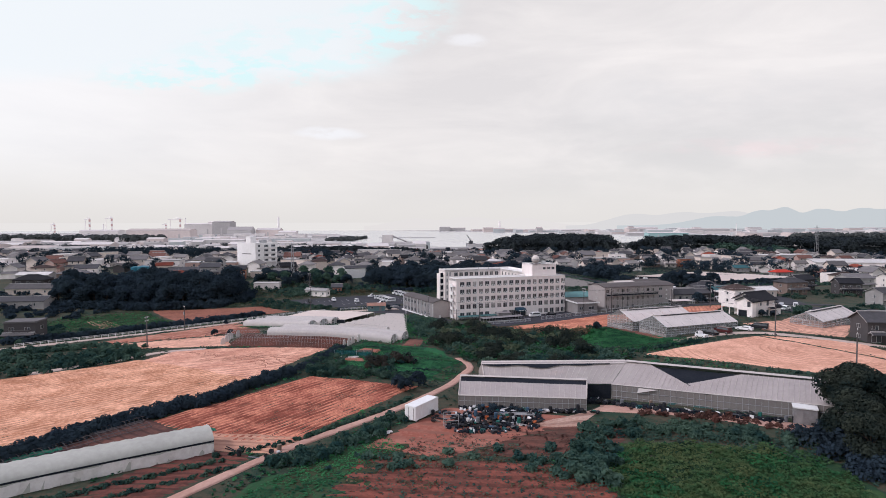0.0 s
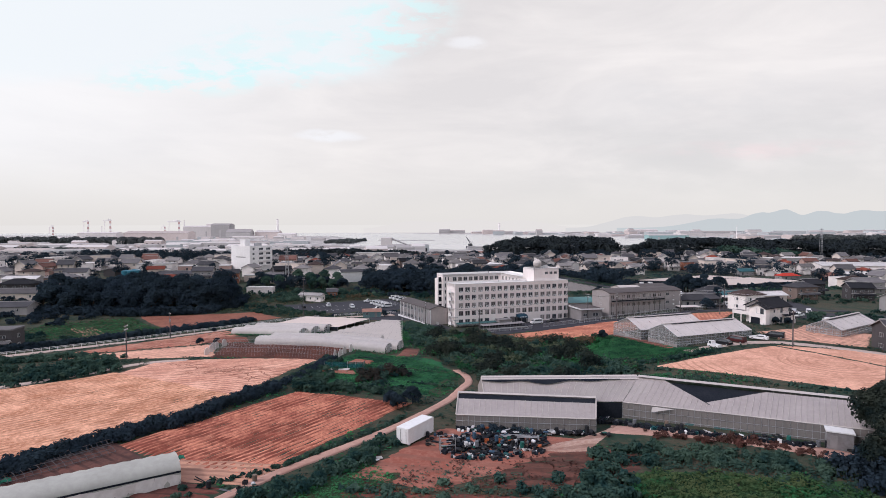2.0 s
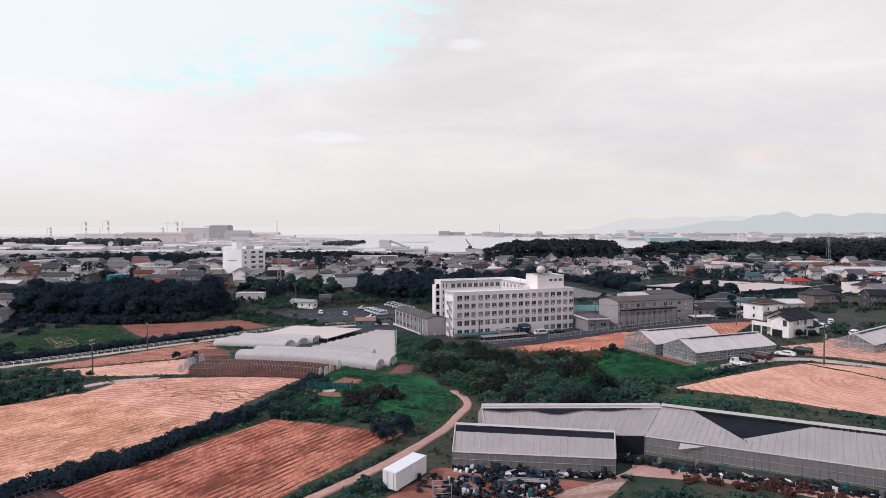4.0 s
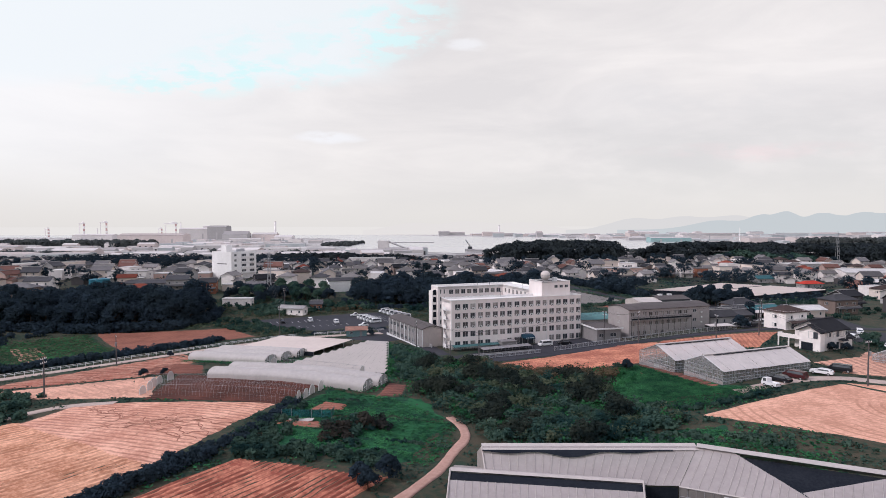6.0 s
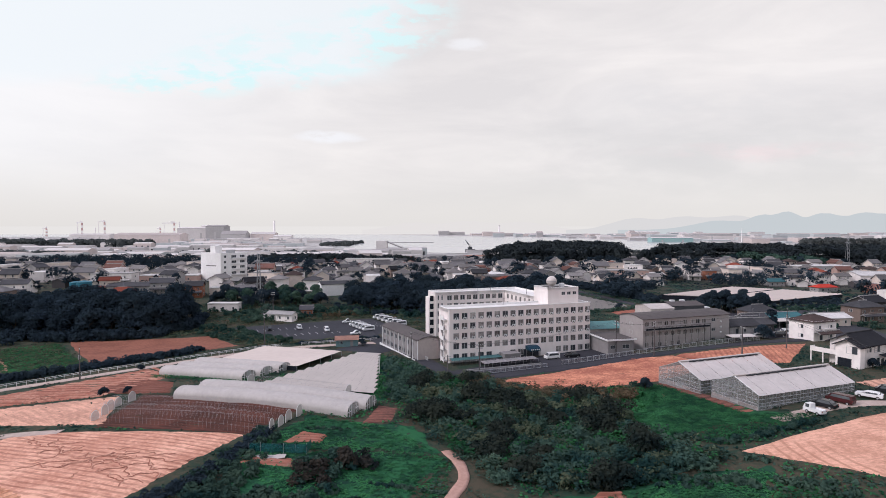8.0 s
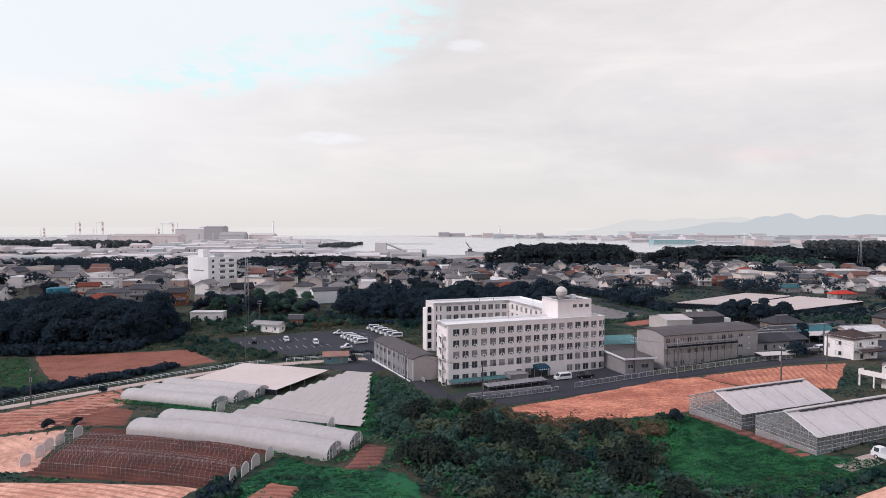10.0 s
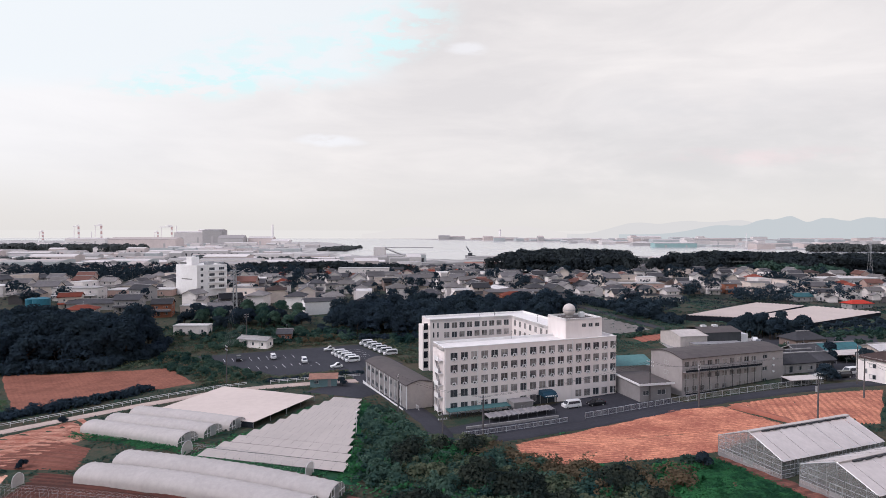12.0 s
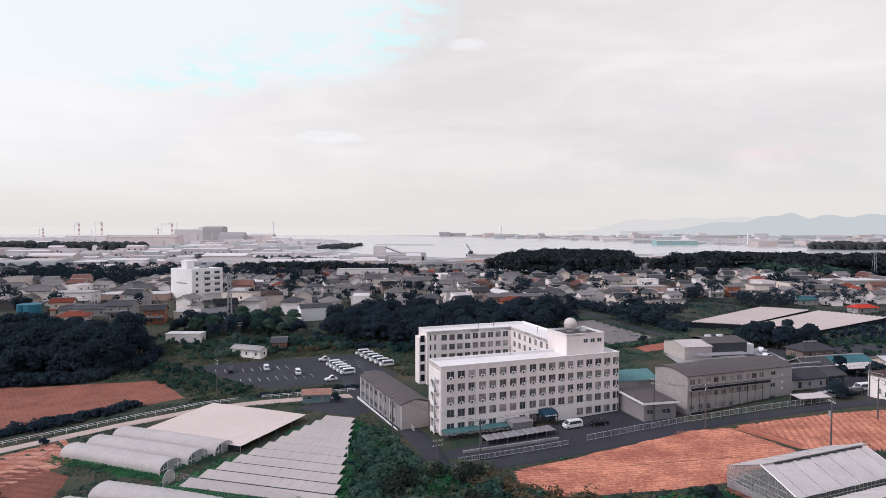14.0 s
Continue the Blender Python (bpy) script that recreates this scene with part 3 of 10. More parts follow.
def field(label, quad, pale, dark, gap=1.3, height=0.14, lift=0.10, swirl=0.0, along_u=True, fine=4, amount=0.5, lines=0.75, wander=1.2, tracks=0.0, rings=None):
    """A tilled plot; its furrows run along the first side (or across it)."""
    a, b, c, d = quad
    PLOTS.append(list(quad))
    lu = (math.dist(a, b) + math.dist(d, c)) / 2
    lv = (math.dist(a, d) + math.dist(b, c)) / 2
    e = (b[0] - a[0] + c[0] - d[0], b[1] - a[1] + c[1] - d[1]) if along_u else (d[0] - a[0] + c[0] - b[0], d[1] - a[1] + c[1] - b[1])
    turn = math.degrees(math.atan2(e[1], e[0]))
    across, along = (lv, lu) if along_u else (lu, lv)
    n_across, n_along = max(8, int(across / gap * fine)), max(8, int(along / 1.6))

    def wave(u, v, p):
        w, l = (v, u) if along_u else (u, v)
        bend = swirl * noise.noise((p.x * 0.05, p.y * 0.05, 3.0)) + 0.35 * noise.noise((p.x * 0.12, p.y * 0.12, 1.0))
        rough = 0.35 + 0.65 * max(0.0, 0.5 + noise.noise((p.x * 0.15, p.y * 0.15, 8.0)))
        return height * rough * math.sin(2 * math.pi * (w + bend) / gap) + 0.10 * noise.noise((p.x * 0.4, p.y * 0.4, 5.0))

    nu, nv = (n_along, n_across) if along_u else (n_across, n_along)
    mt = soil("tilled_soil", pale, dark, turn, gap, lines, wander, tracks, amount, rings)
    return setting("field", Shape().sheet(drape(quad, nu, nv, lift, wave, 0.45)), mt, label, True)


PALE2 = (0.44, 0.23, 0.17)
# left of the lane: the long pale field in two plots, the red field beyond the hedge
field("long pale stubble field with faint furrows", [(-72.5, 71), (-40.8, 119.2), (-75.4, 139.9), (-125, 108)], (0.80, 0.435, 0.295), (0.44, 0.19, 0.11), 1.35, 0.12, along_u=True, amount=0.5, lines=0.6, wander=1.8)
field("pale ploughed field scored by tractor tracks", [(-76.2, 138.4), (-41.4, 117.6), (-30.6, 146.4), (-72, 151.0)], (0.80, 0.45, 0.335), (0.42, 0.165, 0.112), 1.2, 0.045, swirl=3.0, amount=0.35, lines=0.6, wander=1.6)
field("pale bare field beside the white guard rail", [(-112, 162), (-84, 157.0), (-58.0, 152.5), (-68, 177)], SOIL_PALE, PALE2, 1.8, 0.10, amount=0.4, lines=0.25)
field("strip of pale soil along the road", [(-111, 165), (-72, 176.5), (-66, 197), (-78, 213)], (0.50, 0.27, 0.20), SOIL_RED, 2.6, 0.14, amount=0.5, wander=3, tracks=0.8)
field("dark red tilled field with close furrows", [(-52, 94), (-27.8, 82.0), (-6.4, 117.4), (-29.6, 121.6)], (0.68, 0.275, 0.18), (0.33, 0.096, 0.066), 1.1, 0.22, amount=0.5, along_u=False, lines=1.0, wander=0.8)
field("pale corner of the red field beside the lane", [(-39, 82.2), (-27.2, 81.2), (-22.5, 88.0), (-42, 90.0)], (0.54, 0.29, 0.20), PALE2, 1.4, 0.12, amount=0.5, lift=0.16)
field("red soil under bare greenhouse hoops", [(-60, 151.6), (-30.8, 146.2), (-24.6, 161.5), (-64, 177)], (0.13, 0.046, 0.034), (0.075, 0.032, 0.026), 1.2, 0.12, amount=0.5)
field("patch of red soil beside the plastic tunnels", [(-13.5, 154.5), (-7.5, 158), (-7.0, 166), (-11, 167.5)], (0.25, 0.10, 0.075), SOIL_DARK, 1.5, 0.06)
field("brown harvested field below the wood", [(-101, 221.5), (-66, 245.5), (-84, 267), (-134, 262)], (0.29, 0.115, 0.08), (0.19, 0.072, 0.05), 1.2, 0.03, amount=0.5, along_u=False, lines=0.14)
field("brown strip of soil in a meadow", [(-146, 232), (-122, 205), (-113, 207), (-138, 236)], (0.36, 0.19, 0.14), PALE2, 1.8, 0.08)


def ruts(label, quad, n, seed, heading, base):
    """Winding wheel ruts over a tilled plot: narrow dark strips with a raised pale lip."""
    g = random.Random(seed)
    a, b, c, d = (Vector(p) for p in quad)
    sh = Shape()
    top = lambda p: land(p.x, p.y) + 0.10 + 0.10 * noise.noise((p.x * 0.4, p.y * 0.4, 5.0)) + 0.05
    for k in range(n):
        u, v = g.uniform(0.06, 0.9), g.uniform(0.08, 0.92)
        p = (a * (1 - u) + b * u) * (1 - v) + (d * (1 - u) + c * u) * v
        turn = heading + g.choice((0, 0, 0, 1.2, -0.9)) + g.gauss(0, 0.25)
        steps, phase, kink = g.randint(14, 60), g.uniform(0, 9), g.uniform(0.25, 0.9)
        wide = g.uniform(0.06, 0.15)
        dark, lip = [], []
        for i in range(steps):
            ang = turn + kink * math.sin(i * 0.9 + phase) + kink * math.copysign(1, math.sin(i * 0.31 + 2 * phase)) + g.gauss(0, 0.2)
            step = Vector((math.cos(ang), math.sin(ang)))
            p = p + step * 0.42
            side = Vector((-step.y, step.x))
            w = wide * min(1.0, i / 4, (steps - 1 - i) / 4) * (0.6 + 0.5 * math.sin(i * 1.3 + k) ** 2)
            z = top(p)
            dark.append([(*(p - side * w), z), (*(p + side * w), z)])
            lip.append([(*(p + side * w), z), (*(p + side * w * 1.5), z + 0.02), (*(p + side * w * 2.2), z - 0.04)])
            s0 = (p - a).dot((b - a).normalized()) / (b - a).length
            s1 = (p - a).dot((d - a).normalized()) / (d - a).length
            if i > 3 and not (0.04 < s0 < 0.96 and 0.05 < s1 < 0.95):
                break
        if len(dark) > 5:
            sh.sheet(dark, 0)
            sh.sheet(lip, 1)
    return solo("wheel_ruts", sh, [stain("dark_rut", (0.27, 0.105, 0.075), (0.40, 0.17, 0.12), 0.95, 1.2, 0.2, 0.5), stain("rut_lip", base, tuple(q * 0.75 for q in base), 0.95, 1.2, 0.2, 0.5)], label, "field", "stuff")


ruts("winding wheel ruts in a pale ploughed field", [(-74.5, 138.4), (-42.4, 119.2), (-32.4, 145.4), (-70.5, 149.6)], 30, 5, -0.2, (0.74, 0.43, 0.32))
ruts("curved wheel ruts in a pale field", [(-105, 162.4), (-84, 158.6), (-61.0, 155.5), (-69, 174)], 10, 8, 0.1, (0.70, 0.40, 0.30))
# right of the lane
field("pale ploughed field with curved tractor tracks", [(46.8, 138.0), (77, 113.6), (113, 112), (84, 153.4)], SOIL_PALE, (0.42, 0.19, 0.125), 1.1, 0.0, amount=0.35, along_u=False, lines=0.15, wander=2.4, rings=(86, 135))
field("pale bare plot in front of the white house", [(88, 161), (108, 152.5), (124, 171), (110, 183)], SOIL_PALE, PALE2, 2.0, 0.08, amount=0.35)
field("orange field combed in rows before the hotel", [(17.8, 178.5), (52.5, 180.8), (71.5, 191.6), (16.4, 191)], (0.70, 0.30, 0.19), SOIL_RED, 0.95, 0.07, amount=0.5, lines=0.45, wander=2.2)
field("orange field combed in rows before the hotel", [(16.4, 191), (71.5, 191.4), (65.5, 207.4), (54.5, 207.6)], (0.70, 0.30, 0.19), SOIL_RED, 0.95, 0.07, amount=0.5, lift=0.11, lines=0.45, wander=2.2)
field("pale bare plot in front of the white house", [(88.5, 171), (92.7, 159.3), (101, 158), (108, 178)], SOIL_PALE, PALE2, 2.0, 0.08, amount=0.35, lift=0.12)
field("pale ploughed field with curved tractor tracks", [(83.5, 153.6), (98, 134), (113, 112), (107, 146.5)], SOIL_PALE, (0.42, 0.19, 0.125), 1.1, 0.0, amount=0.35, along_u=False, lines=0.15, wander=2.4, rings=(86, 135))
field("dark red bare soil beside a road", [(-80, 180), (-57, 176.5), (-62, 188), (-76, 197)], (0.13, 0.045, 0.034), (0.22, 0.085, 0.062), 2.0, 0.12, amount=0.5, lift=0.13)
field("orange field in rows beside the road", [(71.5, 192), (86, 188), (107, 214.6), (66.8, 208.9)], (0.66, 0.28, 0.175), SOIL_RED, 1.3, 0.09, amount=0.5, along_u=False, lines=0.6)
field("heap of red soil along a field edge", [(65.5, 206.8), (71.0, 192.4), (73.0, 193), (68.5, 208)], (0.36, 0.15, 0.11), SOIL_RED, 2.5, 0.35, lift=0.5)
# yard with the junk, and soil at the foot of the picture
field("trodden red soil of a junk yard", [(-15, 84), (-2.0, 80), (24.5, 96.5), (-2, 104)], (0.27, 0.085, 0.06), (0.34, 0.145, 0.11), 3.5, 0.06, amount=0.5)
field("pale trodden earth before a greenhouse", [(8.5, 93.0), (20, 91.5), (29, 103.5), (24.5, 99)], (0.46, 0.32, 0.265), (0.34, 0.19, 0.15), 3.0, 0.05, lift=0.16)
field("dark reddish soil between thickets", [(0, 81), (22, 78), (31, 93), (12, 92.5)], (0.16, 0.06, 0.046), (0.09, 0.045, 0.036), 2.5, 0.10, amount=0.5, lift=0.06)
field("red soil with sparse weeds", [(-18, 68), (20, 66), (19, 77), (-15, 82)], (0.25, 0.072, 0.052), (0.12, 0.046, 0.036), 2.5, 0.08, amount=0.5)
field("dark soil of a vegetable plot", [(-54, 64), (-36, 67), (-29, 80), (-37.5, 83.0)], (0.17, 0.058, 0.045), (0.095, 0.04, 0.034), 1.5, 0.16, amount=0.5)
field("dark red soil beside plastic tunnels", [(-70, 79), (-57, 71.5), (-40, 86.5), (-53, 97)], (0.145, 0.062, 0.05), (0.08, 0.04, 0.036), 1.6, 0.10, amount=0.5)
field("reddish bare soil behind a hotel", [(74, 296), (76, 285), (90, 290), (91, 302)], (0.30, 0.115, 0.085), SOIL_RED, 2.5, 0.08)
field("red soil under a pale building", [(-1, 262), (8, 262), (12, 282), (-4, 282)], (0.40, 0.15, 0.09), SOIL_RED, 2.5, 0.08)



def meadow(label, quad, green=(0.024, 0.135, 0.054), other=(0.012, 0.052, 0.034), lift=0.07):
    """Close green growth over the land."""
    mt = stain("meadow_grass", green, other, 1.0, 0.9, 0.13, 0.5, bump=0.15, spec=0.1, span=0.13)
    a, b, c, d = quad
    PLOTS.append(list(quad))
    nu, nv = max(4, int(math.dist(a, b) / 1.2)), max(4, int(math.dist(a, d) / 1.2))
    lump = lambda u, v, p: 0.22 * max(-0.2, noise.noise((p.x * 0.35, p.y * 0.35, 2.0))) + 0.10 * noise.noise((p.x * 1.1, p.y * 1.1, 4.0))
    return setting("meadow", Shape().sheet(drape(quad, nu, nv, lift, lump, 2.2)), mt, label, True)

field("strip of red soil along a greenhouse", [(56.4, 154.6), (59.4, 155.3), (52.8, 179.2), (49.4, 178.6)], (0.30, 0.115, 0.085), SOIL_DARK, 2.2, 0.06, lift=0.14)
field("bare red patch in a weedy hollow", [(20.4, 126.4), (26.2, 125.6), (26.0, 128.4), (22.4, 128.8)], (0.34, 0.15, 0.11), SOIL_RED, 2.0, 0.06, lift=0.2)


GARDEN = ((0.022, 0.115, 0.050), (0.010, 0.040, 0.028))
meadow("bright green grass round a vegetable garden", [(-27.5, 121.5), (-3.5, 121.0), (3.0, 143.5), (-29.5, 140.5)], *GARDEN)
meadow("bright green grass round a vegetable garden", [(-29.5, 140.5), (3.0, 143.5), (-4, 156), (-24, 158)], *GARDEN)
meadow("green grass before two greenhouses", [(33, 174), (37, 146), (66, 150), (51, 177)], (0.026, 0.125, 0.052), (0.016, 0.062, 0.034))
meadow("green strip below a pale field", [(8, 122), (42, 118), (50, 134), (26, 132)], (0.018, 0.080, 0.040))
meadow("green weeds beside solar panels", [(-14, 170), (-8.5, 171), (-11.5, 214), (-16.5, 222)], (0.020, 0.105, 0.05))
meadow("green grass beside low tunnels", [(-74, 199), (-46, 184.5), (-40, 197), (-68, 213)], (0.022, 0.085, 0.035))
meadow("green grass under solar panels", [(-42, 180), (-12, 171), (-15.5, 220), (-25, 222)], (0.022, 0.075, 0.036))
meadow("rough green meadow below a wood", [(-165, 215), (-110, 198), (-101, 221), (-138, 262)], (0.030, 0.062, 0.026), (0.045, 0.050, 0.030))
meadow("weedy slope in the foreground", [(15, 58), (52, 58), (50, 80), (24, 86)], (0.045, 0.085, 0.034), (0.020, 0.050, 0.028))
meadow("green verge beside a dirt lane", [(-34, 60), (-16, 60), (-7, 86), (-20, 82)], (0.026, 0.075, 0.036), (0.05, 0.05, 0.03))
field("small red bed in a green garden", [(-24.5, 143.2), (-18, 144.6), (-17.5, 148.4), (-22.5, 149)], (0.34, 0.16, 0.12), SOIL_RED, 1.2, 0.1, lift=0.3)
field("pale trampled bed in a green garden", [(-29, 134.6), (-20, 134.2), (-20.5, 137.4), (-29, 137.6)], (0.34, 0.20, 0.16), SOIL_RED, 1.5, 0.06, lift=0.3)

# lanes and roads
LANE_LINE = [(-44, 52), (-35, 66.8), (-29.6, 76.2), (-24.4, 84.6), (-11.3, 100.6), (-5, 110), (0.3, 119.6), (2.6, 127.5), (5.0, 133.5), (4.4, 140.0), (2.2, 144.5)]
solo("road", Shape().sheet(strip(LANE_LINE, 1.8, 0.17, 1.5)), LANE, "narrow pale dirt lane between fields", "road", "structure", smooth=True)
HOTEL_ROAD = [(5.5, 178), (4.2, 188), (2.2, 201), (-3, 214), (-11, 229), (-18.5, 243.0), (-24, 262)]
solo("road", Shape().sheet(strip(HOTEL_ROAD, 5.0, 0.12)), ASPHALT, "narrow asphalt road beside a hotel", "road", "structure", smooth=True)
FRONT_ROAD = [(3.0, 190), (12.5, 193.6), (26, 198.6), (40.7, 203.8), (59, 210.2), (76, 213.6), (95, 217.2), (125, 224), (160, 232)]
solo("road", Shape().sheet(strip(FRONT_ROAD, 4.6, 0.14)), ASPHALT, "asphalt road past a hotel and fields", "road", "structure", smooth=True)
WEST_ROAD = [(-150, 138), (-113, 177), (-88, 205.5), (-72, 221), (-56, 233.0), (-45, 237.0), (-29, 240.2), (-16, 242.5)]
solo("road", Shape().sheet(strip(WEST_ROAD, 4.2, 0.10)), PALE_LANE, "pale country road with a white guard rail", "road", "structure", smooth=True)
solo("road", Shape().sheet(strip([(-96, 129), (-82, 140.5), (-75, 149.5), (-64, 150.0)], 2.6, 0.16)), PALE_LANE, "concrete farm drive between fields", "road", "structure", smooth=True)
solo("road", Shape().sheet(strip([(60, 150), (76, 156.5), (86, 157.2), (98, 151), (112, 143), (135, 133)], 3.0, 0.14)), PALE_LANE, "narrow farm road past parked cars", "road", "structure", smooth=True)
solo("road", Shape().sheet(strip([(71, 381), (78, 368), (86, 342), (92, 316), (97, 300), (104, 285), (116, 262), (128, 240), (136, 226)], 4.5, 0.12)), ASPHALT, "asphalt road climbing into the town", "road", "structure", smooth=True)
solo("road", Shape().sheet(strip([(26, 100.5), (38, 96.5), (50, 89.0), (62, 80)], 3.6, 0.10)), LANE, "dirt track beside a long greenhouse", "road", "structure", smooth=True)
solo("pavement", Shape().sheet(drape([(-83, 281), (-44, 249.5), (-7, 262), (-26, 294)], 24, 24, 0.10)), ASPHALT, "asphalt car park with painted bays", "pavement", "structure")
solo("pavement", Shape().sheet(drape([(-2, 196), (12, 196.0), (62, 213), (50, 232)], 40, 16, 0.07)), ASPHALT, "asphalt forecourt of a hotel", "pavement", "structure")
solo("pavement", Shape().sheet(drape([(-33, 230), (-16.5, 222.5), (-8.5, 231), (-24, 242.5)], 12, 12, 0.09)), ASPHALT, "worn asphalt beside a small hut", "pavement", "structure")
PLOTS.append([(-33, 230), (-16.5, 222.5), (-8.5, 231), (-24, 242.5)])
solo("pavement", Shape().sheet(drape([(78, 262), (118, 268), (122, 292), (80, 286)], 16, 12, 0.08)), CONCRETE, "concrete yard round a warehouse", "pavement", "structure")


solo("pavement", Shape().sheet(drape([(98, 222), (150, 232), (158, 262), (104, 254)], 20, 14, 0.08)), ASPHALT, "asphalt yards between stores", "pavement", "structure")
solo("pavement", Shape().sheet(drape([(110, 196), (150, 196), (190, 226), (120, 222)], 20, 12, 0.08)), ASPHALT, "asphalt parking beside a house", "pavement", "structure")
solo("pavement", Shape().sheet(drape([(112, 272), (150, 268), (172, 300), (120, 300)], 20, 14, 0.08)), ASPHALT, "asphalt lane behind houses", "pavement", "structure")


def bay_lines():
    """White lines of the parking bays."""
    n = 0
    for row, (x0, y0, x1, y1, count) in enumerate(((-58, 264.5, -37, 267.8, 9), (-70, 276, -48, 279.6, 9), (-29, 284, -19, 266, 8))):
        for i in range(count):
            k = i / (count - 1)
            x, y = lerp(x0, x1, k), lerp(y0, y1, k)
            ex, ey = (2.2, -4.3) if row < 2 else (4.2, 1.2)
            pts = [(x, y), (x + 0.13, y - 0.06), (x + ex + 0.13, y + ey - 0.06), (x + ex, y + ey)]
            s = Shape().poly([(px, py, land(px, py) + 0.118) for px, py in pts])
            solo("bay_line", s, PAINTWHITE, "white painted line of a parking bay", "road marking", group="lines of the car park")


bay_lines()


def make_water():
    m = stain("sea_water", (0.46, 0.46, 0.47), (0.40, 0.41, 0.42), 0.18, 0.05, 0.004, 0.3, bump=0.02, spec=0.8)
    ring = [(40, 1150), (190, 1210), (330, 1290), (620, 1390), (1000, 1340), (1700, 1290), (1700, 1640), (1250, 1690), (1035, 1770), (905, 2260),
            (650, 3010), (70, 3940), (-420, 4890), (-4700, 4890), (-4700, 3560), (-2300, 3480), (-620, 3050), (-520, 2920), (-250, 2010), (-330, 1720), (-240, 1450), (-110, 1250)]
    solo("water", Shape().poly([(x, y, -8.9) for x, y in ring]), m, "pale calm water of a harbour bay", "water", "structure")
    bw = Shape()
    bw.box(-205, 2000, -9, -10, 2030, -7.6)
    solo("breakwater", bw, CONCRETE, "long low concrete breakwater in the bay", "breakwater")


make_water()

# ---- farm: tunnels, greenhouses, panels, loose things ----
def arch(w, side, rise, n=10):
    """Half profile of a tunnel: straight sides, round top."""
    pts = [(-w / 2, 0.0), (-w / 2, side)]
    for i in range(1, n):
        t = math.pi - math.pi * i / n
        pts.append((w / 2 * math.cos(t), side + rise * math.sin(t)))
    return pts + [(w / 2, side), (w / 2, 0.0)]


def along(a, b):
    d = Vector((b[0] - a[0], b[1] - a[1], 0))
    return d.length, math.degrees(math.atan2(d.y, d.x))


def sit(t, x, y, c, s, off):
    """World height difference of a point (x, y) of a thing that stands at t with turn (c, s)."""
    return land(t[0] + c * x - s * y, t[1] + s * x + c * y) - off


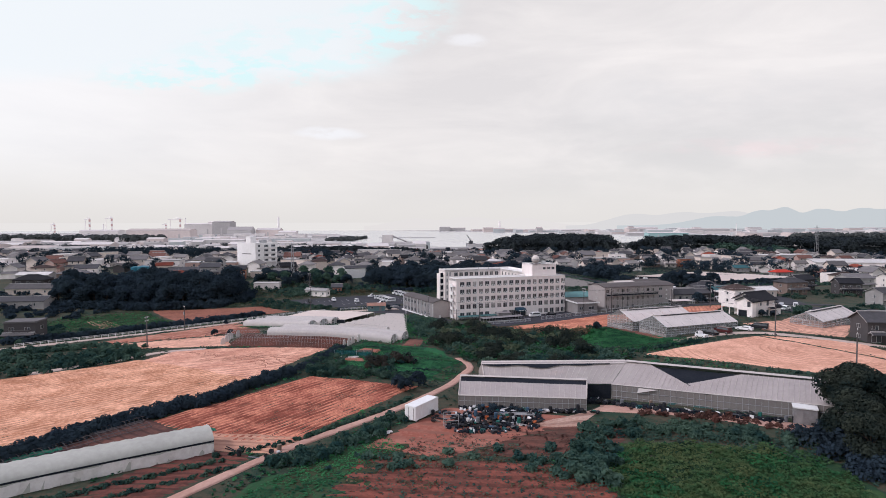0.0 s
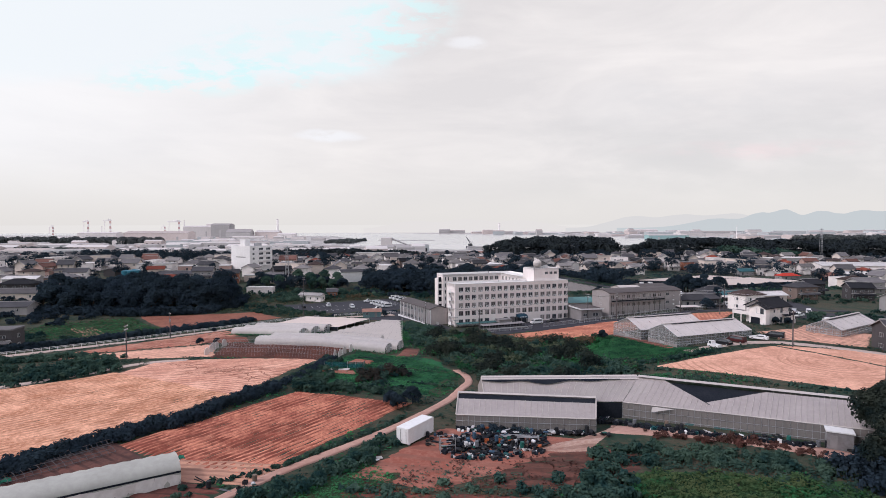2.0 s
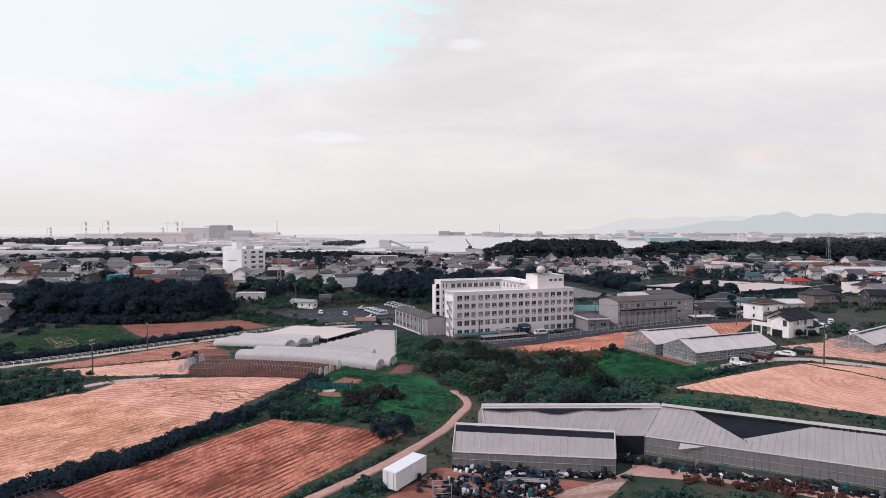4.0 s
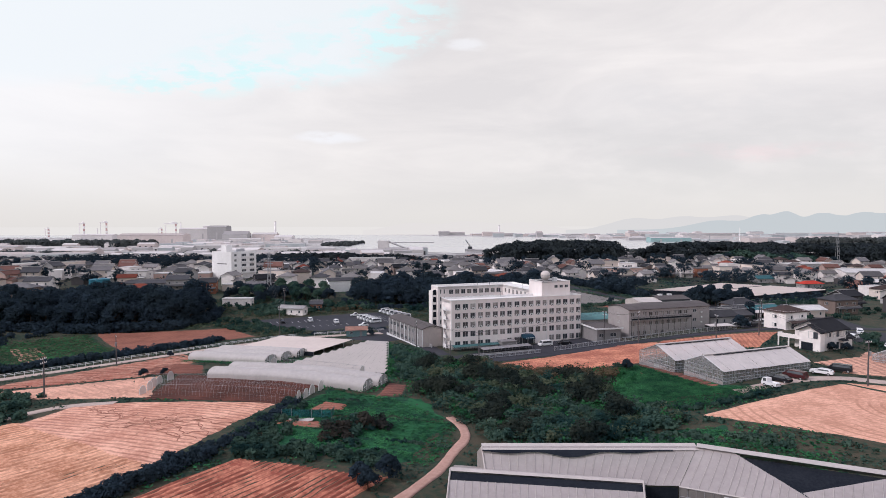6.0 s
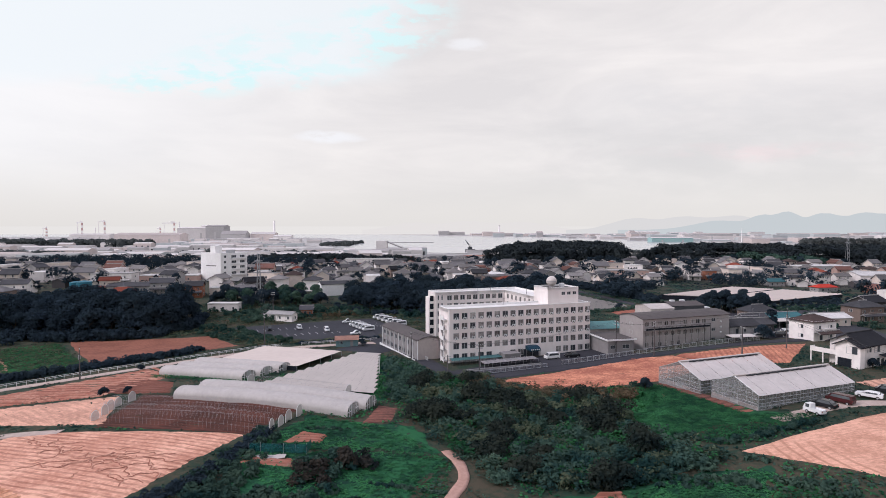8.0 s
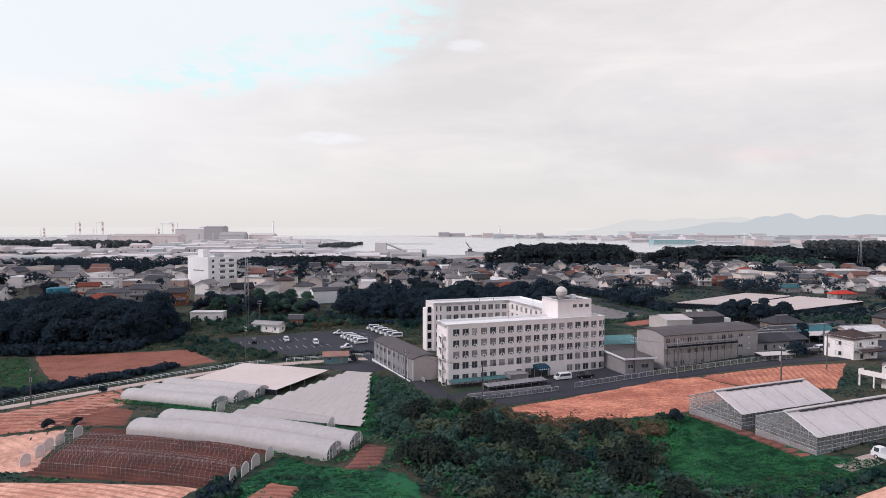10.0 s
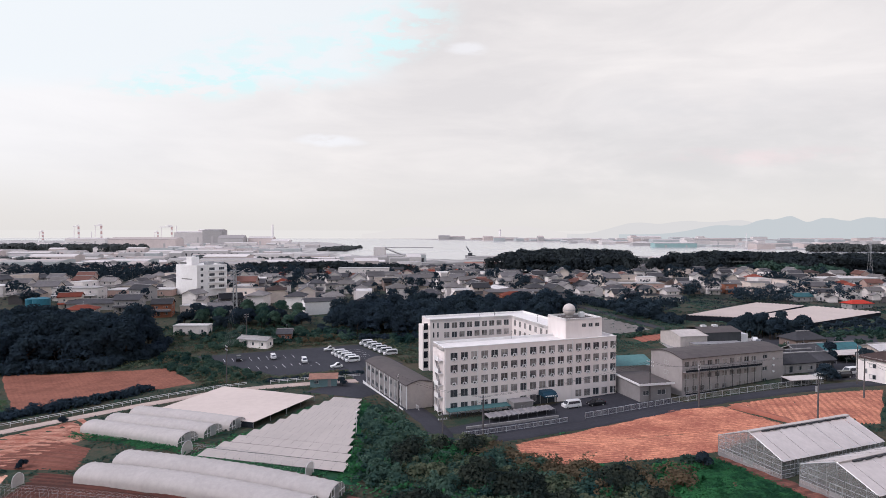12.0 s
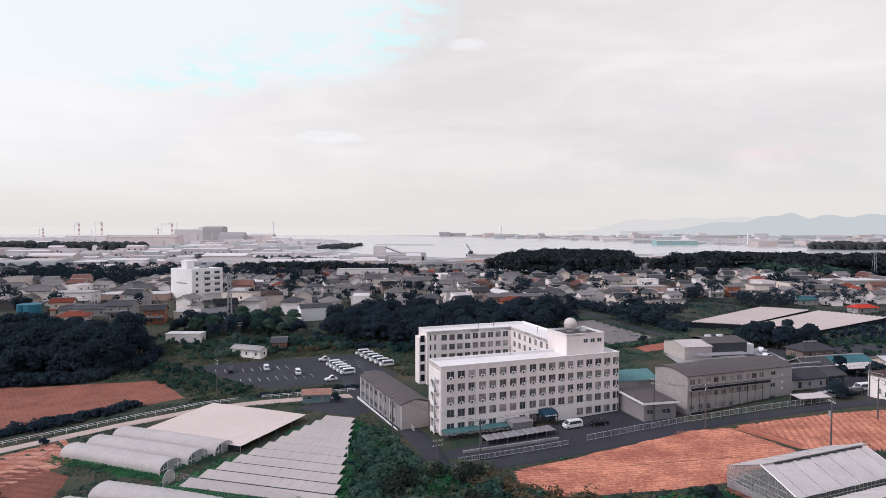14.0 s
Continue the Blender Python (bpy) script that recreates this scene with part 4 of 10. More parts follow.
def plastic_tunnel(a, b, w, side, rise, label, cover=None, bare=False, ends=True, hoop_gap=1.5, group="", band=False, metal=None):
    """A plastic tunnel from a to b: hoops, bars, cover, end walls."""
    length, turn = along(a, b)
    cover = cover or VINYL
    z0 = land(*a)
    c, s = math.cos(radians(turn)), math.sin(radians(turn))
    t = thing("plastic_tunnel" if not bare else "tunnel_skeleton", label, "greenhouse", (a[0], a[1], z0), turn, group)
    prof = arch(w, side, rise)
    lift = lambda x: sit(a, x, 0, c, s, z0)
    n = max(2, int(length / hoop_gap))
    hs = Shape()
    hs.pipe([(0, p, q) for p, q in prof], 0.011 if metal is None else 0.036)
    hoop = hs.mesh("hoop", metal or STEEL)
    for i in range(n + 1):
        x = length * i / n
        part("hoop", hoop, None, t, at=(x, 0, lift(x) - 0.02))
    for y, z in ((0, side + rise - 0.06), (-w / 2 + 0.08, side - 0.03), (w / 2 - 0.08, side - 0.03)):
        sh = Shape().pipe([(length * i / n, y, z + lift(length * i / n)) for i in range(n + 1)], 0.011 if bare else 0.03)
        part("purlin", sh, metal or STEEL, t)
    if bare:
        for j in (2, 4, 8, 10) if metal else ():
            y, z = prof[j]
            part("purlin", Shape().pipe([(length * i / n, y, z + lift(length * i / n)) for i in range(n + 1)], 0.05), metal, t)
        return t
    rows = []
    m = n * 2
    for i in range(m + 1):
        x = length * i / m
        sag = 0.085 if i % 2 else 0.0
        rows.append([(x, y * (1.015 - sag * 0.3), z * 1.012 + lift(x) - (sag if z > side else 0) + 0.02 * noise.noise((x * 0.7, y, 2))) for y, z in prof])
    part("cover", Shape().sheet(rows), cover, t, smooth=True)
    if band:
        for y in (-w / 2 - 0.06, w / 2 + 0.06):
            sh = Shape()
            k = int(length / 0.5)
            rows = []
            for i in range(k + 1):
                x = length * i / k
                f = 0.07 * math.sin(i * 1.7) + 0.05 * math.sin(i * 0.6)
                rows.append([(x, y + f * math.copysign(1, y), lift(x) + 0.05 + 0.06 * math.sin(i * 0.8)), (x, y + f * 0.3, lift(x) + side * (0.90 + 0.07 * math.sin(i * 0.37) + 0.03 * math.sin(i * 1.3)))])
            part("side_curtain", sh.sheet(rows), CURTAINSHEET, t, "crumpled white side curtain")
            # shade of the vent gap, painted as a black strip over the cover
            gs = Shape().sheet([[(length * i / 20, y * 1.01, lift(length * i / 20) + side * 0.97), (length * i / 20, y * 1.005, lift(length * i / 20) + side * 1.12)] for i in range(21)])
            part("side_gap_shade", gs, DARKGAP, t, "black strip painted as shade in the ventilation gap")
    if ends:
        for x in (0.02, length - 0.02):
            e = Shape()
            k = len(prof)
            for i in range(k - 1):
                p, q = prof[i], prof[i + 1]
                e.poly([(x, p[0] * 0.98, lift(x)), (x, q[0] * 0.98, lift(x)), (x, q[0] * 0.98, q[1] * 0.98 + lift(x)), (x, p[0] * 0.98, p[1] * 0.98 + lift(x))])
            part("end_wall", e, CLEARVINYL, t)
            d = Shape()
            for y in (-w * 0.32, -0.7, 0.7, w * 0.32):
                d.beam((x, y, lift(x)), (x, y, lift(x) + side + rise * 0.85), 0.05)
            d.beam((x, -w / 2, side + lift(x)), (x, w / 2, side + lift(x)), 0.05)
            part("end_frame", d, PAINTWHITE, t)
            dr = Shape().box(x - 0.04, -0.66, lift(x), x + 0.04, 0.66, lift(x) + 2.0)
            part("door", dr, PAINTWHITE if x < 1 else ALU, t)
    return t


# the long tunnel at the lane, the two by the bare hoops, the three by the shade cloth
plastic_tunnel((-62.5, 66.2), (-36.9, 83.7), 5.4, 1.7, 1.5, "long white plastic tunnel with crumpled side curtains", DIRTYVINYL, band=True)
plastic_tunnel((-53.2, 172.6), (-15.2, 160.3), 4.9, 0.95, 1.4, "white plastic tunnel with a clear end wall", group="plastic tunnels")
plastic_tunnel((-50.6, 178.6), (-12.4, 165.4), 4.9, 0.95, 1.4, "white plastic tunnel with a clear end wall", group="plastic tunnels")
plastic_tunnel((-70.0, 201.6), (-44.6, 189.6), 4.6, 0.8, 1.4, "low white plastic tunnel beside shade cloth", group="low tunnels")
plastic_tunnel((-68.0, 206.6), (-41.8, 194.6), 4.6, 0.8, 1.4, "low white plastic tunnel beside shade cloth", group="low tunnels")
plastic_tunnel((-65.8, 212.4), (-38.6, 199.4), 4.6, 0.8, 1.4, "low white plastic tunnel beside shade cloth", group="low tunnels")
plastic_tunnel((-61.5, 157.5), (-28.6, 149.0), 5.0, 1.2, 1.7, "bare hoops of a stripped plastic tunnel", bare=True, hoop_gap=0.8)
plastic_tunnel((-62.5, 163.5), (-26.8, 154.3), 5.0, 1.2, 1.7, "bare hoops of a stripped plastic tunnel", bare=True, hoop_gap=0.8)
plastic_tunnel((-41.0, 181.5), (-18.5, 173.2), 4.6, 0.9, 1.5, "bare grey hoops before solar panels", bare=True, hoop_gap=0.6)
plastic_tunnel((-69.5, 76.0), (-53.0, 96.0), 3.8, 0.25, 0.75, "rusty bare hoops beside a pale field", bare=True, hoop_gap=0.7, metal=WOODPOLE)
plastic_tunnel((-66.6, 73.4), (-50.6, 92.6), 3.4, 0.2, 0.6, "rusty bare hoops beside a pale field", bare=True, hoop_gap=0.9, metal=WOODPOLE)


def loose_end(x, y, turn, w, h, label):
    """A rounded white end wall left standing at the bare hoops."""
    t = thing("tunnel_end", label, "greenhouse", (x, y, land(x, y)), turn)
    prof = arch(w, h * 0.5, h * 0.5, 8)
    e = Shape()
    for p, q in zip(prof, prof[1:]):
        e.poly([(0, p[0], 0), (0, q[0], 0), (0, q[0], q[1]), (0, p[0], p[1])])
    part("sheet", e, VINYL, t)
    f = Shape()
    f.pipe([(0, p, q) for p, q in prof], 0.05)
    part("rim", f, PAINTWHITE, t)


for k, (x, y, w) in enumerate(((-61.8, 156.2, 2.2), (-62.2, 160.0, 2.0), (-62.8, 163.0, 2.4), (-63.2, 166.4, 2.2), (-62.6, 170.5, 2.4), (-27.4, 148.6, 1.8), (-26.6, 151.4, 2.2), (-26.0, 154.2, 2.6), (-24.8, 157.4, 2.6))):
    loose_end(x, y, -16, w * 0.8, 1.9 + 0.15 * (k % 3), "ragged white end wall of a stripped tunnel")
loose_end(-18.2, 173.6, -18, 2.6, 2.3, "ragged white end wall of a stripped tunnel")
loose_end(-42.2, 183.6, -18, 2.6, 2.3, "ragged white end wall of a stripped tunnel")


def shade_cloth():
    """Flat roof of pale cloth on posts."""
    quad = [(-61.6, 209.8), (-35.4, 199.2), (-27.4, 220.4), (-53.8, 232.8)]
    t = thing("shade_house", "flat pale cloth roof stretched on low posts", "shade house", (-44, 214, land(-44, 214)))
    ox, oy, oz = -44, 214, land(-44, 214)
    a, b, c, d = (Vector((*p, 0)) for p in quad)
    rows = []
    for j in range(13):
        r = []
        for i in range(13):
            p = (a.lerp(b, i / 12)).lerp(d.lerp(c, i / 12), j / 12)
            r.append((p.x - ox, p.y - oy, 1.40 + 0.10 * noise.noise((p.x * 0.3, p.y * 0.3, 0)) + (land(p.x, p.y) - oz) * 0.8))
        rows.append(r)
    part("cloth", Shape().sheet(rows), TARP, t, smooth=True)
    post = Shape().box(-0.05, -0.05, -0.6, 0.05, 0.05, 1.42).mesh("post", STEEL)
    for j in range(5):
        for i in range(6):
            p = (a.lerp(b, i / 5)).lerp(d.lerp(c, i / 5), j / 4)
            part("post", post, None, t, at=(p.x - ox, p.y - oy, (land(p.x, p.y) - oz) * 0.8))
    # black sheet below the front edge paints the shade under the cloth
    for p, q in ((a, b),):
        e = Shape().sheet([[(p.lerp(q, i / 10).x - ox, p.lerp(q, i / 10).y - oy, (land(*p.lerp(q, i / 10).xy) - oz) * 0.8 + z) for z in (0.1, 1.34)] for i in range(11)])
        part("edge_shade", e, DARKGAP, t, "black sheet painted as shade under the cloth")


shade_cloth()


def solar_table(x0, y0, x1, y1, depth=3.0, count=14, tilt=0.9, label="", group="", face=None):
    """One row of panels on a sloping frame."""
    length, turn = along((x0, y0), (x1, y1))
    z0 = min(land(x0, y0), land(x1, y1))
    t = thing("solar_row", label, "solar panels", (x0, y0, z0), turn, group)
    w = length / count
    pn = Shape().poly([(0.012, 0, 0.55), (w - 0.012, 0, 0.55), (w - 0.012, depth, 0.55 + tilt), (0.012, depth, 0.55 + tilt)])
    pn.poly([(0.03, depth, 0.50 + tilt), (w - 0.03, depth, 0.50 + tilt), (w - 0.03, 0, 0.50), (0.03, 0, 0.50)], 1)
    pn.poly([(0.03, 0, 0.50), (w - 0.03, 0, 0.50), (w - 0.03, 0, 0.55), (0.03, 0, 0.55)], 1)
    panel = pn.mesh("panel", [face or PANEL, DARKSTEEL])
    for i in range(count):
        part("panel", panel, None, t, at=(i * w, 0, 0))
    for i in range(0, count + 1, 3):
        f = Shape().beam((i * w, 0.3, -0.8), (i * w, 0.3, 0.6), 0.05).beam((i * w, depth - 0.3, -0.8), (i * w, depth - 0.3, 0.5 + tilt), 0.05)
        part("strut", f, STEEL, t)


for i in range(11):
    k = i / 10
    xl, yl = lerp(-39.6, -23.6, k), lerp(181.6, 218.6, k)
    xr, yr = lerp(-13.0, -16.4, k), lerp(174.6, 216.6, k)
    solar_table(xl, yl, xr, yr, 2.85, 12, 0.30, "row of pale solar panels tilted in a meadow", "solar rows by the tunnels")
for i in range(8):
    k = i / 7
    solar_table(lerp(67, 58, k), lerp(297, 338, k), lerp(87.5, 75, k), lerp(309.5, 342, k), 3.4, 9, 0.7, "row of dark-framed solar panels on a slope", "solar rows on the slope", PANEL2)


def glass_house(x, y, turn, length, width, eave, ridge, label):
    """A framed greenhouse with a ridge along x; the near gable at x = 0."""
    z0 = land(x + 4, y + 4) - 0.25
    t = thing("glass_greenhouse", label, "greenhouse", (x, y, z0), turn, "gabled greenhouses")
    n = int(length / 3)
    half = width / 2
    for side in (0, 1):
        y0, y1 = (0 - 0.25, half) if side == 0 else (width + 0.25, half)
        sheets = 12
        for i in range(sheets):
            xa, xb = length * i / sheets, length * (i + 1) / sheets
            dz = 0.03 * (i % 2)
            r = Shape().poly([(xa, y0, eave - 0.1 + dz), (xb - 0.02, y0, eave - 0.1 + dz), (xb - 0.02, y1, ridge + dz), (xa, y1, ridge + dz)])
            part("roof_sheet", r, ROOFPLASTIC, t)
    v = Shape().box(0, half - 0.35, ridge, length, half + 0.35, ridge + 0.16)
    part("ridge_vent", v, BEIGEBOARD, t)
    vent = Shape()
    for k in range(26):
        vx = length * (0.1 + 0.84 * k / 26)
        vent.box(vx, half - 0.62 - 0.12 * math.sin(k * 2.3), ridge - 0.14, vx + length * 0.034, half - 0.36, ridge + 0.06 + 0.03 * math.sin(k * 1.7))
    part("vent_slot", vent, DARKSTEEL, t)
    for yy, nm in ((0, "side_wall"), (width, "side_wall")):
        part(nm, Shape().poly([(0, yy, 0.2), (length, yy, 0.2), (length, yy, eave), (0, yy, eave)]), CLEARVINYL, t)
        part("plinth", Shape().box(0, yy - 0.08, -0.5, length, yy + 0.08, 0.22), GREYWALL, t)
    for xx in (0, length):
        part("gable", Shape().poly([(xx, 0, 0.2), (xx, width, 0.2), (xx, width, eave), (xx, half, ridge), (xx, 0, eave)]), CLEARVINYL, t)
        part("plinth", Shape().box(xx - 0.08, 0, -0.5, xx + 0.08, width, 0.22), GREYWALL, t)
        g = Shape()
        for i in range(9):
            yy = width * i / 8
            top = eave + (ridge - eave) * (1 - abs(yy - half) / half)
            g.beam((xx, yy, 0), (xx, yy, top), 0.032)
        for zz in (0.8, 1.3, 2.1, eave):
            g.beam((xx, 0, zz), (xx, width, zz), 0.028)
        g.beam((xx, 0, eave), (xx, half, ridge), 0.06).beam((xx, half, ridge), (xx, width, eave), 0.06)
        part("gable_frame", g, ALU, t)
        part("skirt_sheet", Shape().poly([(xx, 0.05, 0.22), (xx, width - 0.05, 0.22), (xx, width - 0.05, 0.8), (xx, 0.05, 0.8)]), OLDVINYL, t)
        part("door", Shape().box(xx - 0.04, half - 0.9, 0, xx + 0.04, half + 0.9, 0.9).box(xx - 0.05, half - 0.95, 0.9, xx + 0.05, half - 0.85, 2.1).box(xx - 0.05, half + 0.85, 0.9, xx + 0.05, half + 0.95, 2.1).box(xx - 0.05, half - 0.85, 2.0, xx + 0.05, half + 0.85, 2.1), ALU, t)
        part("inner_shelf", Shape().box(abs(xx - 1.5) if xx == 0 else xx - 2.3, 0.6, 0.35, abs(xx - 2.3) if xx == 0 else xx - 1.5, width - 0.6, 0.5), DARKSTEEL, t)
    for i in range(n + 1):
        xx = length * i / n
        f = Shape()
        for yy in (0, half, width):
            f.beam((xx, yy, 0), (xx, yy, eave if yy != half else ridge), 0.05)
        f.beam((xx, 0, eave), (xx, half, ridge - 0.05), 0.05).beam((xx, half, ridge - 0.05), (xx, width, eave), 0.05)
        part("truss", f, STEEL, t)
    for yy in (0, width):
        posts = Shape()
        for k in range(int(length / 0.9) + 1):
            posts.beam((k * 0.9, yy, 0.2), (k * 0.9, yy, eave), 0.022)
        part("glazing_bars", posts, ALU, t)
        for zz in (0.8, 1.4, 2.1, eave):
            part("rail", Shape().beam((0, yy, zz), (length, yy, zz), 0.04), ALU, t)
        part("lower_sheet", Shape().poly([(0.05, yy + (-0.01 if yy == 0 else 0.01), 0.22), (length - 0.05, yy + (-0.01 if yy == 0 else 0.01), 0.22), (length - 0.05, yy + (-0.01 if yy == 0 else 0.01), 1.4), (0.05, yy + (-0.01 if yy == 0 else 0.01), 1.4)]), CLEARVINYL, t, "greyish lower sheet")


ROOFPLASTIC = film_sheet("roof_plastic", (0.64, 0.585, 0.575), 0.12, 0.6)
glass_house(59.7, 155.1, 20.5, 26.0, 10.8, 3.0, 5.3, "gabled greenhouse with a whitish plastic roof and clear walls")
glass_house(54.9, 167.9, 20.5, 23.6, 12.0, 3.0, 5.5, "gabled greenhouse with a whitish plastic roof and clear walls")
glass_house(109.0, 164.2, 34.0, 24.0, 9.0, 2.4, 4.6, "gabled greenhouse with a whitish plastic roof at a field")


def span_cover(t, pts_low, pts_high, mat, name="roof_cover", cols=12, label=""):
    """A sagging sheet between a low and a high edge."""
    lo, hi = [Vector(p) for p in pts_low], [Vector(p) for p in pts_high]
    rows = []
    for i in range(cols + 1):
        k = i / cols
        a, b = lo[0].lerp(lo[1], k), hi[0].lerp(hi[1], k)
        rows.append([tuple(a.lerp(b, s) - Vector((0, 0, 0.16 * math.sin(math.pi * s) * (0.8 + 0.2 * (i % 2)) - 0.05 * noise.noise((i * 1.7, s * 3, 4.0))))) for s in (0, 0.25, 0.5, 0.75, 1)])
    return part(name, Shape().sheet(rows), mat, t, label, smooth=True)


def ribs(t, pts_low, pts_high, count, mat, r=0.07):
    lo, hi = [Vector(p) for p in pts_low], [Vector(p) for p in pts_high]
    for i in range(count + 1):
        k = i / count
        a, b = lo[0].lerp(lo[1], k), hi[0].lerp(hi[1], k)
        up = Vector((0, 0, 0.06))
        part("rafter", Shape().beam(a + up, b + up, r), mat, t)


def wall_sheet(t, a, b, z0a, z0b, z1a, z1b, mat, name="side_cover", studs=0, label=""):
    part(name, Shape().sheet([[(lerp(a[0], b[0], i / 16), lerp(a[1], b[1], i / 16), lerp(z0a, z0b, i / 16)), (lerp(a[0], b[0], i / 16), lerp(a[1], b[1], i / 16) + 0.06 * math.sin(i * 2.1), lerp(z1a, z1b, i / 16))] for i in range(17)]), mat, t, label)
    if studs:
        for i in range(studs + 1):
            k = i / studs
            x, y = lerp(a[0], b[0], k), lerp(a[1], b[1], k) - 0.08
            part("stud", Shape().beam((x, y, lerp(z0a, z0b, k)), (x, y, lerp(z1a, z1b, k)), 0.03), STEEL, t)
        for f in (0.33, 0.66, 1.0):
            part("rail", Shape().beam((a[0], a[1] - 0.08, lerp(z0a, z1a, f)), (b[0], b[1] - 0.08, lerp(z0b, z1b, f)), 0.04), STEEL, t)


def yard_greenhouse():
    """Grey house by the junk yard: slack cover, black sheet as shade below the ridge board."""
    t = thing("old_greenhouse", "old greenhouse with slack grey cover and open ridge", "greenhouse")
    A, B = (0.85, 103.2), (23.3, 99.4)           # front eave
    C, D = (1.5, 109.4), (24.7, 104.4)           # ridge
    E, F = (2.2, 115.6), (26.2, 109.8)           # back eave
    za, zb = 2.1, 2.5
    ea, eb, ra, rb = za + 2.6, zb + 2.6, za + 4.7, zb + 4.7
    wall_sheet(t, A, B, za - 0.3, zb - 0.3, ea, eb, WALLVINYL, studs=22)
    wall_sheet(t, E, F, za - 0.3, zb - 0.3, ea, eb, WALLVINYL)
    for p, q, s, z0, z1, z2 in ((A, C, E, za, ea, ra), (B, D, F, zb, eb, rb)):
        part("gable", Shape().poly([(*p, z0 - 0.3), (*s, z0 - 0.3), (*s, z1), (*q, z2), (*p, z1)]), WALLVINYL, t)
    f = 0.70
    mid = lambda p, q, zp, zq, k: (lerp(p[0], q[0], k), lerp(p[1], q[1], k), lerp(zp, zq, k))
    span_cover(t, [(*A, ea), (*B, eb)], [mid(A, C, ea, ra, f), mid(B, D, eb, rb, f)], OLDVINYL, cols=20)
    ribs(t, [(*A, ea), (*B, eb)], [mid(A, C, ea, ra, f), mid(B, D, eb, rb, f)], 24, BEIGEBOARD, 0.024)
    # black sheet stands in for the shade inside the open ridge
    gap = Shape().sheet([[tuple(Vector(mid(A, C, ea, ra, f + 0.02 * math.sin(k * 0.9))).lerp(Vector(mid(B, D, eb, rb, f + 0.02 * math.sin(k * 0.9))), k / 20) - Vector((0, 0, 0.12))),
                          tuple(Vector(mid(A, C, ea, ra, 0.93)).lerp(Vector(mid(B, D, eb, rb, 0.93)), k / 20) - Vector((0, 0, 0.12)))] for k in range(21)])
    part("ridge_gap_shade", gap, DARKGAP, t, "black sheet painted as shade in the open ridge")
    bd = Shape().sheet([[(*mid(A, C, ea, ra, 0.92)[:2], mid(A, C, ea, ra, 0.92)[2] + 0.1), (*C, ra + 0.12), (*mid(E, C, ea, ra, 0.7)[:2], mid(E, C, ea, ra, 0.7)[2] + 0.1)],
                        [(*mid(B, D, eb, rb, 0.92)[:2], mid(B, D, eb, rb, 0.92)[2] + 0.1), (*D, rb + 0.12), (*mid(F, D, eb, rb, 0.7)[:2], mid(F, D, eb, rb, 0.7)[2] + 0.1)]])
    part("ridge_board", bd, BEIGEBOARD, t)
    span_cover(t, [(*E, ea), (*F, eb)], [(*C, ra - 0.05), (*D, rb - 0.05)], OLDVINYL)
    for p, q, z1, z2 in ((A, C, ea, ra), (B, D, eb, rb)):
        part("barge_board", Shape().beam((*p, z1 + 0.05), (*q, z2 + 0.05), 0.12), BEIGEBOARD, t)
    part("eave_board", Shape().beam((*A, ea), (*B, eb), 0.13), BEIGEBOARD, t)
    rebase(t, (12, 104, land(12, 104)))
    t.location.z -= 0.3


yard_greenhouse()


